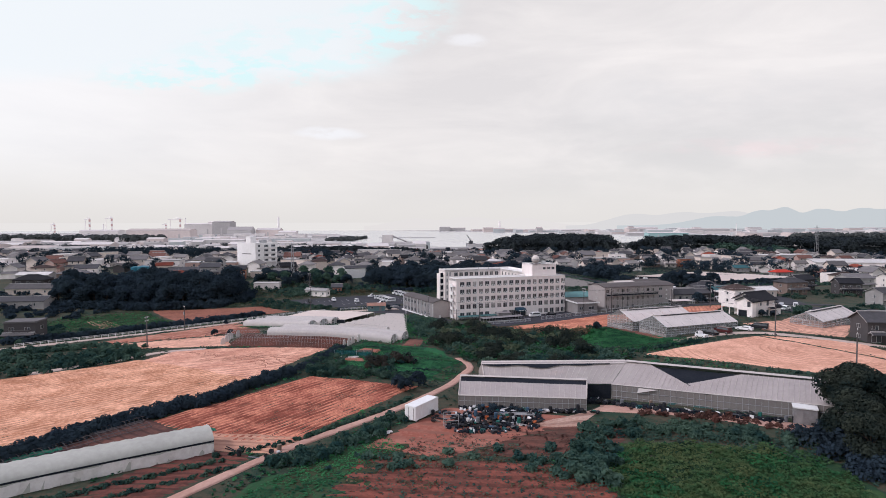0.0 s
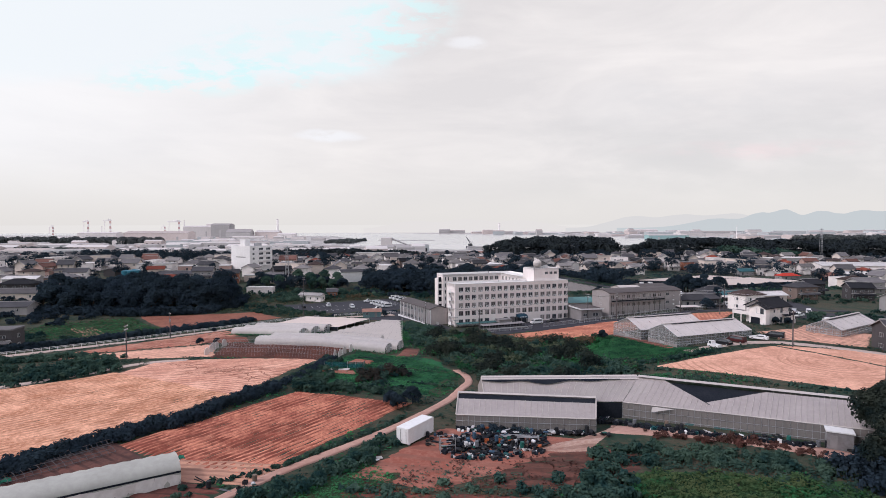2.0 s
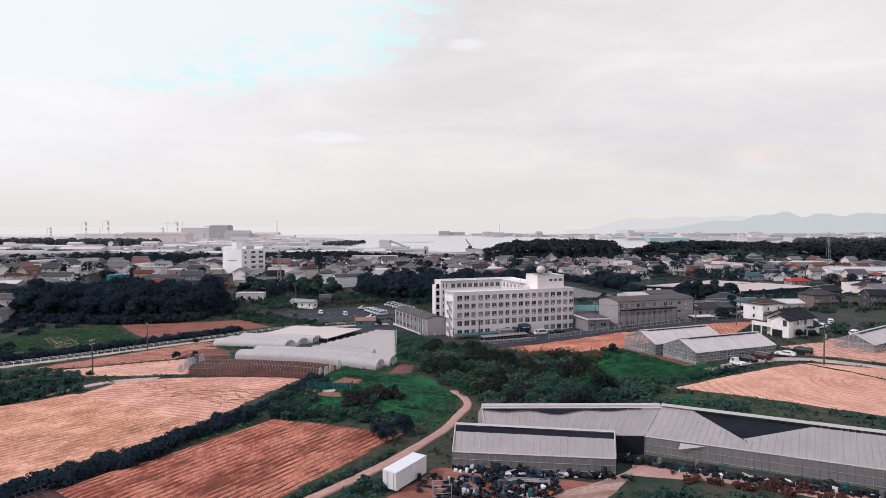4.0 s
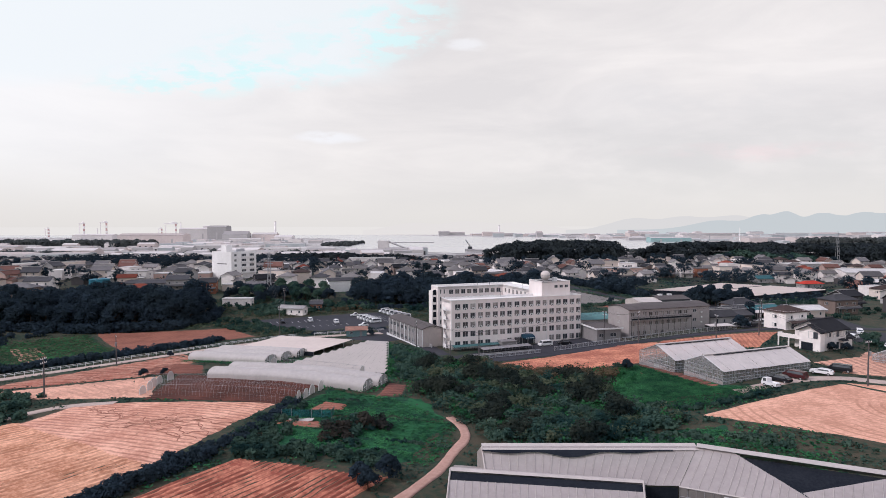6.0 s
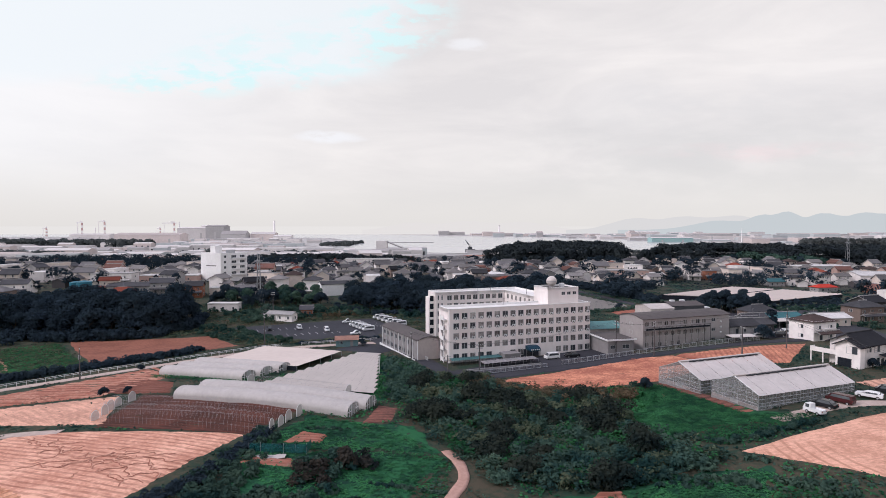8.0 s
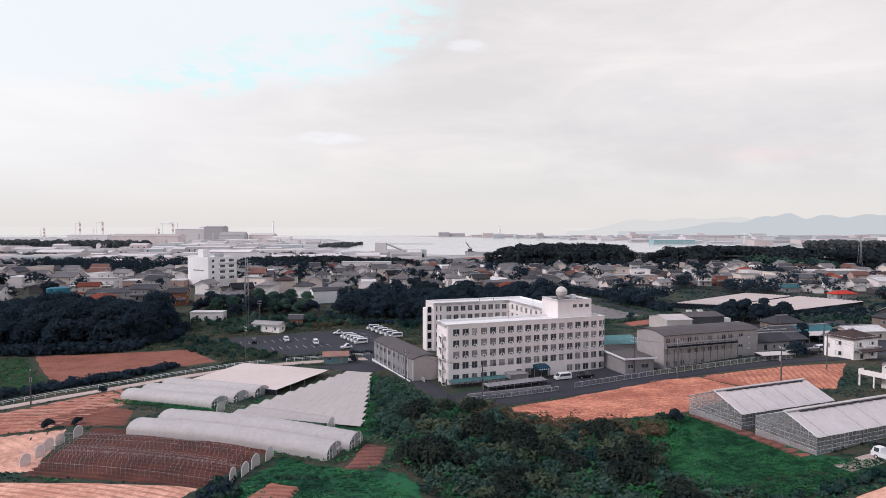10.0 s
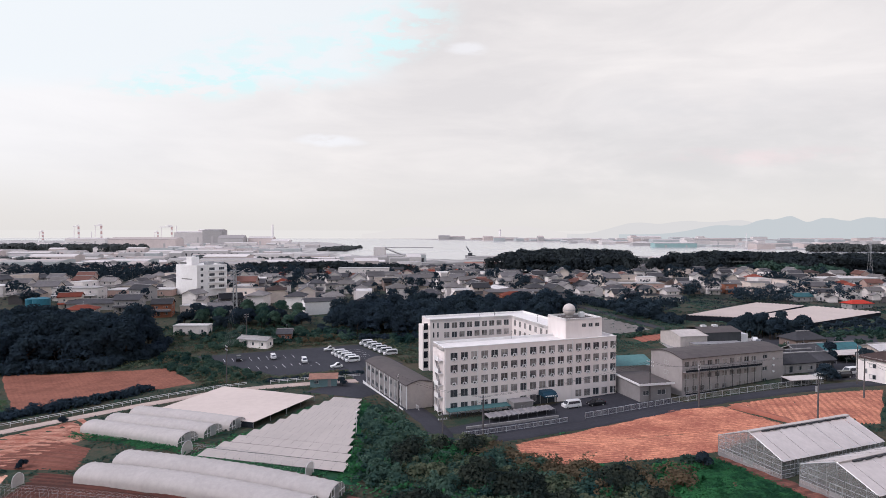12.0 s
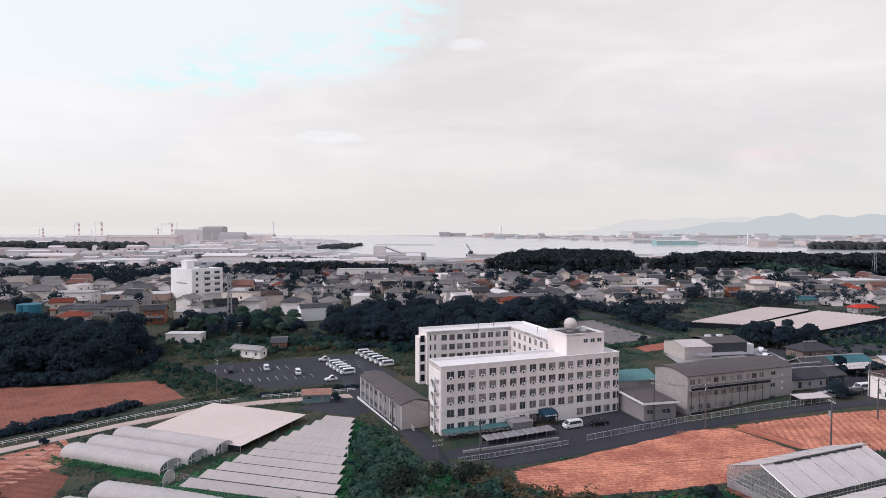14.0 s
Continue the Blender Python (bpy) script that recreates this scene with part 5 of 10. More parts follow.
def torn_greenhouse():
    """Long greenhouse behind: two wings that meet at a peak, the torn hollow painted black."""
    t = thing("torn_greenhouse", "long greenhouse with a torn grey cover and black hollow", "greenhouse")
    # left wing
    P, K = (5.8, 112.6, 8.5), (34.0, 110.6, 9.1)
    Q = tuple(Vector(P).lerp(Vector(K), 0.88))
    p, q = (6.2, 108.6, 5.4), (29.6, 105.8, 5.95)
    span_cover(t, [p, q], [P, K], OLDVINYL, cols=20)
    ribs(t, [p, q], [P, K], 24, BEIGEBOARD, 0.024)
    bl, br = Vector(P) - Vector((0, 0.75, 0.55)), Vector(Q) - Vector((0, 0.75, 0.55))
    # shade of the ridge slit, laid on as a black sheet
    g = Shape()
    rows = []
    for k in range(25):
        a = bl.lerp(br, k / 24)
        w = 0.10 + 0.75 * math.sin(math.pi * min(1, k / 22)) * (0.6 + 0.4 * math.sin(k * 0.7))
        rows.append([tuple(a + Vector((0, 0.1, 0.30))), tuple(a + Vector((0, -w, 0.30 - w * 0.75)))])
    part("ridge_gap_shade", g.sheet(rows), DARKGAP, t, "black sheet painted as shade in the ridge slit")
    up = Vector((0, 0, 0.1))
    part("ridge_board", Shape().sheet([[tuple(Vector(P) + Vector((0, -0.7, -0.3))), tuple(Vector(P) + Vector((0, 0.8, 0.1)))], [tuple(Vector(Q) + Vector((0, -0.7, -0.3))), tuple(Vector(Q) + Vector((0, 0.8, 0.1)))], [tuple(Vector(K) + Vector((0, -0.7, -0.3))), tuple(Vector(K) + Vector((0, 0.8, 0.1)))]]), BEIGEBOARD, t)
    part("end_board", Shape().beam(p, P, 0.12), BEIGEBOARD, t)
    part("gable", Shape().poly([(6.2, 108.6, 1.6), (5.6, 118.6, 1.6), (5.6, 118.6, 5.4), P, p]), OLDVINYL, t)
    span_cover(t, [(5.6, 118.6, 5.4), (37.0, 116.5, 5.8)], [P, K], OLDVINYL)
    # black pane painted as the shaded passage
    part("passage_shade", Shape().poly([(24.6, 106.3, 2.3), (29.5, 105.7, 2.5), (29.5, 105.7, 5.8), (24.6, 106.3, 5.7)]), DARKGAP, t)
    # right wing: front wall, roof rising to the back ridge
    a0, b0 = (29.6, 105.7), (62.2, 86.2)
    ez, eb = 5.9, 7.3
    R0, R1 = Vector(K), Vector((66.5, 93.6, 9.4))
    wall_sheet(t, a0, b0, 2.6, 4.0, ez, eb, WALLVINYL, studs=40)
    lo0, lo1 = Vector((*a0, ez)), Vector((*b0, eb))
    # roof in three stretches: whole, torn, whole
    def stretch(k0, k1, top0, top1, mat, cols, nm, lab=""):
        span_cover(t, [lo0.lerp(lo1, k0), lo0.lerp(lo1, k1)], [lo0.lerp(lo1, k0).lerp(R0.lerp(R1, k0), top0), lo0.lerp(lo1, k1).lerp(R0.lerp(R1, k1), top1)], mat, nm, cols, lab)
    stretch(0.0, 0.12, 1.0, 0.97, OLDVINYL, 6, "roof_cover")
    stretch(0.12, 0.33, 0.97, 0.30, OLDVINYL, 8, "roof_cover")
    stretch(0.33, 0.55, 0.30, 0.90, OLDVINYL, 8, "roof_cover")
    stretch(0.55, 1.0, 0.90, 0.90, OLDVINYL, 14, "roof_cover")
    # black sheet under the tear paints the shaded inside
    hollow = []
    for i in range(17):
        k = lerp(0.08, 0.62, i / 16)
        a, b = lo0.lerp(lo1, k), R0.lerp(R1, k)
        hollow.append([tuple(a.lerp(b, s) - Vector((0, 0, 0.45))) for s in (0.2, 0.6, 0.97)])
    part("hollow_shade", Shape().sheet(hollow), DARKGAP, t, "black sheet painted as the shaded hollow under the tear")
    ribs(t, [lo0, lo0.lerp(lo1, 0.14)], [R0, R0.lerp(R1, 0.14)], 5, BEIGEBOARD, 0.024)
    ribs(t, [lo0.lerp(lo1, 0.58), lo1], [R0.lerp(R1, 0.58), R1], 20, BEIGEBOARD, 0.024)
    ribs(t, [lo0.lerp(lo1, 0.16), lo0.lerp(lo1, 0.32)], [lo0.lerp(lo1, 0.16).lerp(R0.lerp(R1, 0.16), 0.8), lo0.lerp(lo1, 0.32).lerp(R0.lerp(R1, 0.32), 0.3)], 7, BEIGEBOARD, 0.024)
    ribs(t, [lo0.lerp(lo1, 0.34), lo0.lerp(lo1, 0.56)], [lo0.lerp(lo1, 0.34).lerp(R0.lerp(R1, 0.34), 0.3), lo0.lerp(lo1, 0.56).lerp(R0.lerp(R1, 0.56), 0.88)], 9, BEIGEBOARD, 0.024)
    part("ridge_board", Shape().sheet([[tuple(R0 + Vector((-0.3, -0.5, 0.05))), tuple(R0 + Vector((0.4, 0.9, 0.05)))], [tuple(R1 + Vector((-0.3, -0.5, 0.05))), tuple(R1 + Vector((0.4, 0.9, 0.05)))]]), BEIGEBOARD, t)
    back0, back1 = Vector((38.0, 116.4, 5.8)), Vector((70.0, 99.0, 7.0))
    span_cover(t, [back0, back1], [R0, R1], OLDVINYL)
    wall_sheet(t, back0.xy, back1.xy, 2.6, 4.0, 5.6, 7.0, WALLVINYL)
    part("gable", Shape().poly([(*b0, 3.6), (70.0, 99.0, 3.6), (70.0, 99.0, 7.0), tuple(R1), tuple(lo1)]), OLDVINYL, t)
    # loose strap, teal skirting and slack flap along the front
    part("strap", Shape().beam(lo0.lerp(lo1, 0.33).lerp(R0.lerp(R1, 0.33), 0.3) + up, Vector((47.5, 94.3, 3.2)), 0.08), DARKSTEEL, t, "black strap across the roof")
    wall_sheet(t, (36.0, 101.9), (58.0, 88.6), 2.9, 3.6, 4.0, 4.4, TEAL, "skirting", label="teal plastic skirting")
    part("flap", Shape().sheet([[(33.8, 103.0, 5.9), (33.4, 102.6, 5.1)], [(36.8, 101.3, 6.0), (35.6, 101.5, 5.8)]]), VINYL, t, "loose white flap")
    part("eave_board", Shape().beam(lo0, lo1, 0.11), BEIGEBOARD, t)
    rebase(t, (36, 108, land(36, 108)))
    t.location.z -= 0.3


torn_greenhouse()


def container():
    t = thing("cargo_box", "white steel cargo box on short feet", "container", (-6.75, 95.0, land(-5, 97) - 0.02), 56.5)
    part("body", Shape().box(0, 0, 0.35, 6.9, 2.25, 2.75), PAINTWHITE, t)
    for x in (0.02, 1.75, 3.45, 5.15, 6.85):
        part("side_post", Shape().box(x - 0.05, -0.04, 0.35, x + 0.05, 0.0, 2.75), PAINTWHITE, t)
    for z in (0.35, 2.68):
        part("side_rail", Shape().box(0, -0.05, z, 6.9, -0.002, z + 0.09), PAINTWHITE, t)
    for y in (0.05, 1.13):
        part("door", Shape().box(-0.05, y, 0.42, -0.005, y + 1.04, 2.66), PAINTWHITE, t)
        part("locking_bar", Shape().beam((-0.09, y + 0.3, 0.45), (-0.09, y + 0.3, 2.6), 0.03), STEEL, t)
    for x in (0.6, 6.1):
        for y in (0.3, 1.9):
            part("foot", Shape().box(x - 0.15, y - 0.15, -0.15, x + 0.15, y + 0.15, 0.36), CONCRETE, t)


container()


def small_box_house():
    """Grey steel store at the end of the torn greenhouse."""
    t = thing("steel_store", "pale grey steel store with a white roof edge", "shed", (53.4, 88.6, land(54, 88)), -28)
    part("body", Shape().box(0, 0, -0.2, 3.2, 2.4, 2.5), TIN, t)
    part("roof", Shape().box(-0.15, -0.15, 2.5, 3.35, 2.55, 2.68), PAINTWHITE, t)
    part("door", Shape().box(0.4, -0.04, 0, 1.3, -0.003, 2.0), GREYWALL, t)


small_box_house()

# ---- the hotel and its neighbours ----
def window_mesh(w, h, panes=2, glass=None, depth=0.10, rim=0.06, back=0.10):
    """A window in a wall whose outside faces -y: rim proud of the wall, panes set back behind it."""
    s = Shape()
    for x0, x1, z0, z1 in ((0, w, 0, rim), (0, w, h - rim, h), (0, rim, rim, h - rim), (w - rim, w, rim, h - rim)):
        s.box(x0, -0.05, z0, x1, depth, z1, 0)
    for i in range(1, panes):
        s.box(w * i / panes - 0.03, -0.035, rim, w * i / panes + 0.03, depth, h - rim, 0)
    for i in range(panes):
        y = 0.02 if i % 2 else 0.05
        s.poly([(w * i / panes, y, rim), (w * (i + 1) / panes, y, rim), (w * (i + 1) / panes, y, h - rim), (w * i / panes, y, h - rim)], 1)
    return s.mesh("window", [ALU, glass or GLASS])


def pierced_wall(length, height, holes, z0=0.0, thick=0.25):
    """A wall on the plane y = 0 (outside at -y) with real openings and reveals. holes: (x, z, w, h)."""
    s = Shape()
    xs = sorted({0.0, length, *[x for x, z, w, h in holes], *[x + w for x, z, w, h in holes]})
    zs = sorted({z0, height, *[z for x, z, w, h in holes], *[z + h for x, z, w, h in holes]})
    opened = set()
    for x, z, w, h in holes:
        for i in range(len(xs) - 1):
            if x - 1e-6 <= xs[i] and xs[i + 1] <= x + w + 1e-6:
                for j in range(len(zs) - 1):
                    if z - 1e-6 <= zs[j] and zs[j + 1] <= z + h + 1e-6:
                        opened.add((i, j))
    for i in range(len(xs) - 1):
        for j in range(len(zs) - 1):
            if (i, j) not in opened:
                s.poly([(xs[i], 0, zs[j]), (xs[i + 1], 0, zs[j]), (xs[i + 1], 0, zs[j + 1]), (xs[i], 0, zs[j + 1])])
    for x, z, w, h in holes:
        s.poly([(x, 0, z), (x, thick, z), (x + w, thick, z), (x + w, 0, z)][::-1])
        s.poly([(x, 0, z + h), (x, thick, z + h), (x + w, thick, z + h), (x + w, 0, z + h)])
        s.poly([(x, 0, z), (x, thick, z), (x, thick, z + h), (x, 0, z + h)])
        s.poly([(x + w, 0, z), (x + w, thick, z), (x + w, thick, z + h), (x + w, 0, z + h)][::-1])
    return s


def aircon_mesh():
    s = Shape().box(0, -0.42, 0, 0.80, -0.08, 0.58, 0)
    n = 12
    ring = [(0.30 + 0.22 * math.cos(2 * math.pi * i / n), -0.425, 0.29 + 0.22 * math.sin(2 * math.pi * i / n)) for i in range(n)]
    s.poly(ring[::-1], 1)
    s.box(0.08, -0.40, -0.10, 0.12, 0.0, 0.0, 1).box(0.68, -0.40, -0.10, 0.72, 0.0, 0.0, 1)
    return s.mesh("air_conditioner", [PAINTWHITE, DARKSTEEL])


def hotel():
    t = thing("hotel", "five-storey white rendered hotel round a courtyard", "hotel", (4.0, 210.0, 0.0), 19.5)
    L, TOP, D = 46.0, 15.6, 8.0
    rows = [1.35, 4.35, 7.15, 9.95, 12.75]
    ww, wh = 1.75, 1.72
    cols = [1.45 + i * (L - 1.2 - 1.9) / 17 for i in range(18)]
    lit = window_mesh(ww, wh, 2, CURTAIN)
    dim = window_mesh(ww, wh, 2, GLASS)
    ac = aircon_mesh()
    holes = [(x, z, ww, wh) for r, z in enumerate(rows) for c, x in enumerate(cols) if not (r == 0 and (9 <= c <= 12 or c in (5, 6)))]
    holes.append((22.5, 0.2, 6.2, 2.7))
    part("wall", pierced_wall(L, TOP, holes, -1.2), HOTEL_WHITE, t, "white facade with five rows of windows")
    pick = random.Random(4)
    for x, z, w, h in holes[:-1]:
        part("window", dim if pick.random() < 0.30 else lit, None, t, at=(x, 0.10, z))
    for r in (2, 3, 4):
        for x in cols:
            part("air_conditioner", ac, None, t, at=(x + 0.45, 0.0, rows[r] - 0.05))
    # pilasters, drain pipes and a fine cornice
    for x in (0.3, 8.0, 20.6, 33.2, 45.4):
        part("drain_pipe", Shape().beam((x, -0.09, -0.5), (x, -0.09, TOP - 0.2), 0.07, n=6), WHITE, t)
    part("cornice", Shape().box(-0.12, -0.14, TOP - 0.02, L + 0.12, 0.25, TOP + 0.16), WHITE, t)
    # entrance
    part("entrance_glass", Shape().box(22.6, 0.3, -0.6, 28.6, 0.36, 2.9), GLASS, t)
    for x in (22.6, 24.6, 26.6, 28.6):
        part("entrance_mullion", Shape().box(x - 0.06, 0.2, -0.6, x + 0.06, 0.42, 2.9), ALU, t)
    can = Shape()
    prof = [(-2.8, 2.95), (-2.5, 3.45), (-1.6, 3.8), (0.0, 3.95)]
    can.sheet([[(24.0, y, z) for y, z in prof], [(25.8, y, z + 0.12) for y, z in prof], [(27.6, y, z) for y, z in prof]])
    can.poly([(24.0, y, z) for y, z in prof] + [(24.0, 0, 2.9)]).poly(([(27.6, y, z) for y, z in prof] + [(27.6, 0, 2.9)])[::-1])
    can.poly([(24.0, -2.8, 2.7), (27.6, -2.8, 2.7), (27.6, -2.8, 2.95), (24.0, -2.8, 2.95)])
    part("canopy", can, NAVY, t, "navy rounded entrance canopy")
    for x in (24.2, 27.4):
        part("canopy_post", Shape().beam((x, -2.6, -0.4), (x, -2.6, 2.9), 0.08, n=8), DARKSTEEL, t)
    for i in range(5):
        part("canopy_lettering", Shape().box(24.3 + i * 0.62, -2.84, 3.0, 24.7 + i * 0.62, -2.815, 3.25), PAINTWHITE, t, "pale bars of illegible lettering")
    part("awning", Shape().sheet([[(0.2, -2.4, 1.75), (15.5, -2.4, 1.75)], [(0.2, -0.02, 2.0), (15.5, -0.02, 2.0)]]), TEAL, t, "teal awning over bicycles")
    for i in range(9):
        part("awning_post", Shape().beam((0.4 + i * 1.87, -2.3, -0.4), (0.4 + i * 1.87, -2.3, 1.75), 0.05), TEAL, t)
    kiosk = part("porch", Shape().box(15.8, -3.3, -0.8, 20.6, -0.02, 2.5).box(15.6, -3.5, 2.5, 20.8, -0.01, 2.7), GREYWALL, t, "grey porch with a window")
    part("porch_window", window_mesh(1.5, 0.9), None, kiosk, at=(17.6, -3.31, 1.0))
    # shell of the three wings
    def wing(x0, y0, x1, y1, nm, skip=""):
        s = Shape()
        if "n" not in skip: s.poly([(x1, y1, -1.2), (x0, y1, -1.2), (x0, y1, TOP), (x1, y1, TOP)])
        if "w" not in skip: s.poly([(x0, y1, -1.2), (x0, y0, -1.2), (x0, y0, TOP), (x0, y1, TOP)])
        if "e" not in skip: s.poly([(x1, y0, -1.2), (x1, y1, -1.2), (x1, y1, TOP), (x1, y0, TOP)])
        if "s" not in skip: s.poly([(x0, y0, -1.2), (x1, y0, -1.2), (x1, y0, TOP), (x0, y0, TOP)])
        return part(nm, s, HOTEL_WHITE, t)
    wing(0, 0, L, D, "wall", "se")
    W0, V0, V1, U0 = 37.6, 41.0, 49.0, 10.6
    part("wall", Shape().poly([(L, 0, -1.2), (L, V1, -1.2), (L, V1, TOP), (L, 0, TOP)]), HOTEL_WHITE, t)
    part("wall", Shape().poly([(L, V1, -1.2), (U0, V1, -1.2), (U0, V1, TOP), (L, V1, TOP)]), HOTEL_WHITE, t)
    part("wall", Shape().poly([(U0, V1, -1.2), (U0, V0, -1.2), (U0, V0, TOP), (U0, V1, TOP)]), HOTEL_WHITE, t)
    bcols = [15.0 + i * 2.48 for i in range(9)]
    bholes = [(x, z, ww, wh) for z in rows for x in bcols] + [(11.4 + k * 1.4, z + 0.2, 0.55, 1.7) for z in rows for k in (0, 1)]
    bw = part("wall", pierced_wall(W0 - U0, TOP, [(x - U0, z, w, h) for x, z, w, h in bholes], -1.2), HOTEL_WHITE, t, at=(U0, V0, 0))
    slit = window_mesh(0.55, 1.7, 1, GLASS)
    for x, z, w, h in bholes:
        part("window", slit if w < 1 else (dim if pick.random() < 0.35 else lit), None, t, at=(x, V0 + 0.1, z))
    n_in = 10
    iholes = [(1.6 + i * 3.2, z, 1.4, wh) for z in rows for i in range(n_in)]
    part("wall", pierced_wall(V0 - D, TOP, iholes, -1.2), HOTEL_WHITE, t, at=(W0, V0, 0), turn=-90)
    for x, z, w, h in iholes:
        part("window", lit, None, t, at=(W0 + 0.1, V0 - x, z), turn=-90)
    # roofs with parapets
    def roof(x0, y0, x1, y1):
        part("roof", Shape().poly([(x0, y0, TOP - 0.45), (x1, y0, TOP - 0.45), (x1, y1, TOP - 0.45), (x0, y1, TOP - 0.45)]), ROOF_WHITE, t, "white coated flat roof")
    roof(0.2, 0.2, L - 0.2, D - 0.2)
    roof(W0 + 0.2, D - 0.2, L - 0.2, V1 - 0.2)
    roof(U0 + 0.2, V0 + 0.2, W0 + 0.2, V1 - 0.2)
    for x0, y0, x1, y1 in ((0, D - 0.3, W0, D), (0, 0.27, 0.3, D - 0.3), (L - 0.3, 0.27, L, V1), (W0, D, W0 + 0.3, V0), (U0, V0, W0, V0 + 0.3), (U0, V1 - 0.3, L - 0.3, V1), (U0, V0 + 0.3, U0 + 0.3, V1 - 0.3)):
        part("parapet", Shape().box(x0, y0, TOP - 0.9, x1, y1, TOP + 0.16), WHITE, t)
    # lower stair block, outside stair, penthouse, dome
    part("stair_block", Shape().box(8.6, V0 + 1.0, -1.2, U0 - 0.01, V1 - 3, 13.9), HOTEL_WHITE, t)
    # black panels on the closed wall paint the shade of open landings
    for z in rows:
        part("landing_shade", Shape().box(8.9, V0 + 0.93, z - 0.2, 10.2, V0 + 0.995, z + 1.75), DARKGAP, t, "black panel painted as a shaded open landing")
    st = part("outside_stair", Shape().beam((-1.1, 1.2, -0.8), (-1.1, 1.2, 14.0), 0.08).beam((-1.1, 3.4, -0.8), (-1.1, 3.4, 14.0), 0.08), WHITE, t, "white outside escape stair")
    for i, z in enumerate(rows):
        part("landing", Shape().box(-1.2, 1.0, z - 0.25, -0.01, 3.6, z - 0.1), WHITE, st)
        part("railing", Shape().box(-1.22, 1.0, z - 0.1, -1.16, 3.6, z + 0.85), WHITE, st)
        if i:
            a, b = rows[i - 1] - 0.1, z - 0.2
            part("flight", Shape().poly([(-1.1, 1.2, a), (-0.4, 1.2, a), (-0.4, 3.4, b), (-1.1, 3.4, b)]), GREYWALL, st)
    P0, P1, Q0, Q1, PT = 32.6, 43.2, 2.0, 10.6, 20.2
    pholes = [(P1 - P0 - 5.9 + i * 1.95, 3.0, 1.25, 0.95) for i in range(3)]
    part("penthouse", pierced_wall(P1 - P0, PT - 15.0, pholes), HOTEL_WHITE, t, at=(P0, Q0, 15.0))
    pwin = window_mesh(1.25, 0.95, 2, GLASS)
    for x, z, w, h in pholes:
        part("window", pwin, None, t, at=(P0 + x, Q0 + 0.1, 15.0 + z))
    ps = Shape().poly([(P0, Q1, 15), (P0, Q0, 15), (P0, Q0, PT), (P0, Q1, PT)]).poly([(P1, Q0, 15), (P1, Q1, 15), (P1, Q1, PT), (P1, Q0, PT)]).poly([(P1, Q1, 15), (P0, Q1, 15), (P0, Q1, PT), (P1, Q1, PT)])
    part("penthouse", ps, HOTEL_WHITE, t)
    part("penthouse_roof", Shape().poly([(P0 + 0.2, Q0 + 0.2, PT - 0.3), (P1 - 0.2, Q0 + 0.2, PT - 0.3), (P1 - 0.2, Q1 - 0.2, PT - 0.3), (P0 + 0.2, Q1 - 0.2, PT - 0.3)]), GREYROOF, t, "dark flat roof")
    for x0, y0, x1, y1 in ((P0, Q0, P1, Q0 + 0.25), (P0, Q1 - 0.25, P1, Q1), (P0, Q0 + 0.25, P0 + 0.25, Q1 - 0.25), (P1 - 0.25, Q0 + 0.25, P1, Q1 - 0.25)):
        part("parapet", Shape().box(x0, y0, PT - 0.4, x1, y1, PT + 0.12), WHITE, t)
    tank = bmesh.new()
    bmesh.ops.create_uvsphere(tank, u_segments=24, v_segments=14, radius=1.6)
    me = bpy.data.meshes.new("water_tank"); tank.to_mesh(me); tank.free()
    me.materials.append(TANKWHITE); me.polygons.foreach_set("use_smooth", [True] * len(me.polygons))
    tk = part("water_tank", me, None, t, "pale spherical roof water tank", at=(37.0, 7.4, PT + 1.55))
    part("tank_band", Shape().sheet([[(1.615 * math.cos(a), 1.615 * math.sin(a), z) for z in (-0.06, 0.06)] for a in [2 * math.pi * i / 24 for i in range(25)]]), STEEL, tk)
    part("tank_foot", Shape().beam((37.0, 7.4, PT - 0.35), (37.0, 7.4, PT + 0.2), 0.9, n=10), CONCRETE, t)
    part("roof_unit", Shape().box(39.6, 6.2, PT - 0.3, 40.9, 7.4, PT + 0.9), PAINTWHITE, t)
    for x, y in ((20.5, 7.6), (28, 44), (33, 43.5), (34.0, 46), (40.5, 30)):
        a = part("aerial", Shape().beam((x, y, TOP - 0.45), (x, y, TOP + 1.6), 0.05), DARKSTEEL, t)
        part("crossbar", Shape().beam((x - 0.5, y, TOP + 1.3), (x + 0.5, y, TOP + 1.3), 0.03), DARKSTEEL, a)


TANKWHITE = stain("tank_shell", (0.62, 0.56, 0.54), (0.5, 0.45, 0.44), 0.5, 1.5, 0.5, 0.4)
hotel()


def vault_roof(w, l, z, rise, n=8, over=0.35):
    """A shallow curved roof over a block l long (x) and w deep (y)."""
    rows = []
    for x in (-over, l + over):
        rows.append([(x, -over + (w + 2 * over) * i / n, z + rise * math.sin(math.pi * i / n)) for i in range(n + 1)])
    s = Shape().sheet(rows)
    s.sheet([[(x, y, zz - 0.18) for x, y, zz in r] for r in rows])
    for r in rows:
        s.sheet([r, [(x, y, zz - 0.18) for x, y, zz in r]])
    for j in (0, n):
        s.sheet([[rows[0][j], rows[1][j]], [(a, b, c - 0.18) for a, b, c in (rows[0][j], rows[1][j])]])
    return s


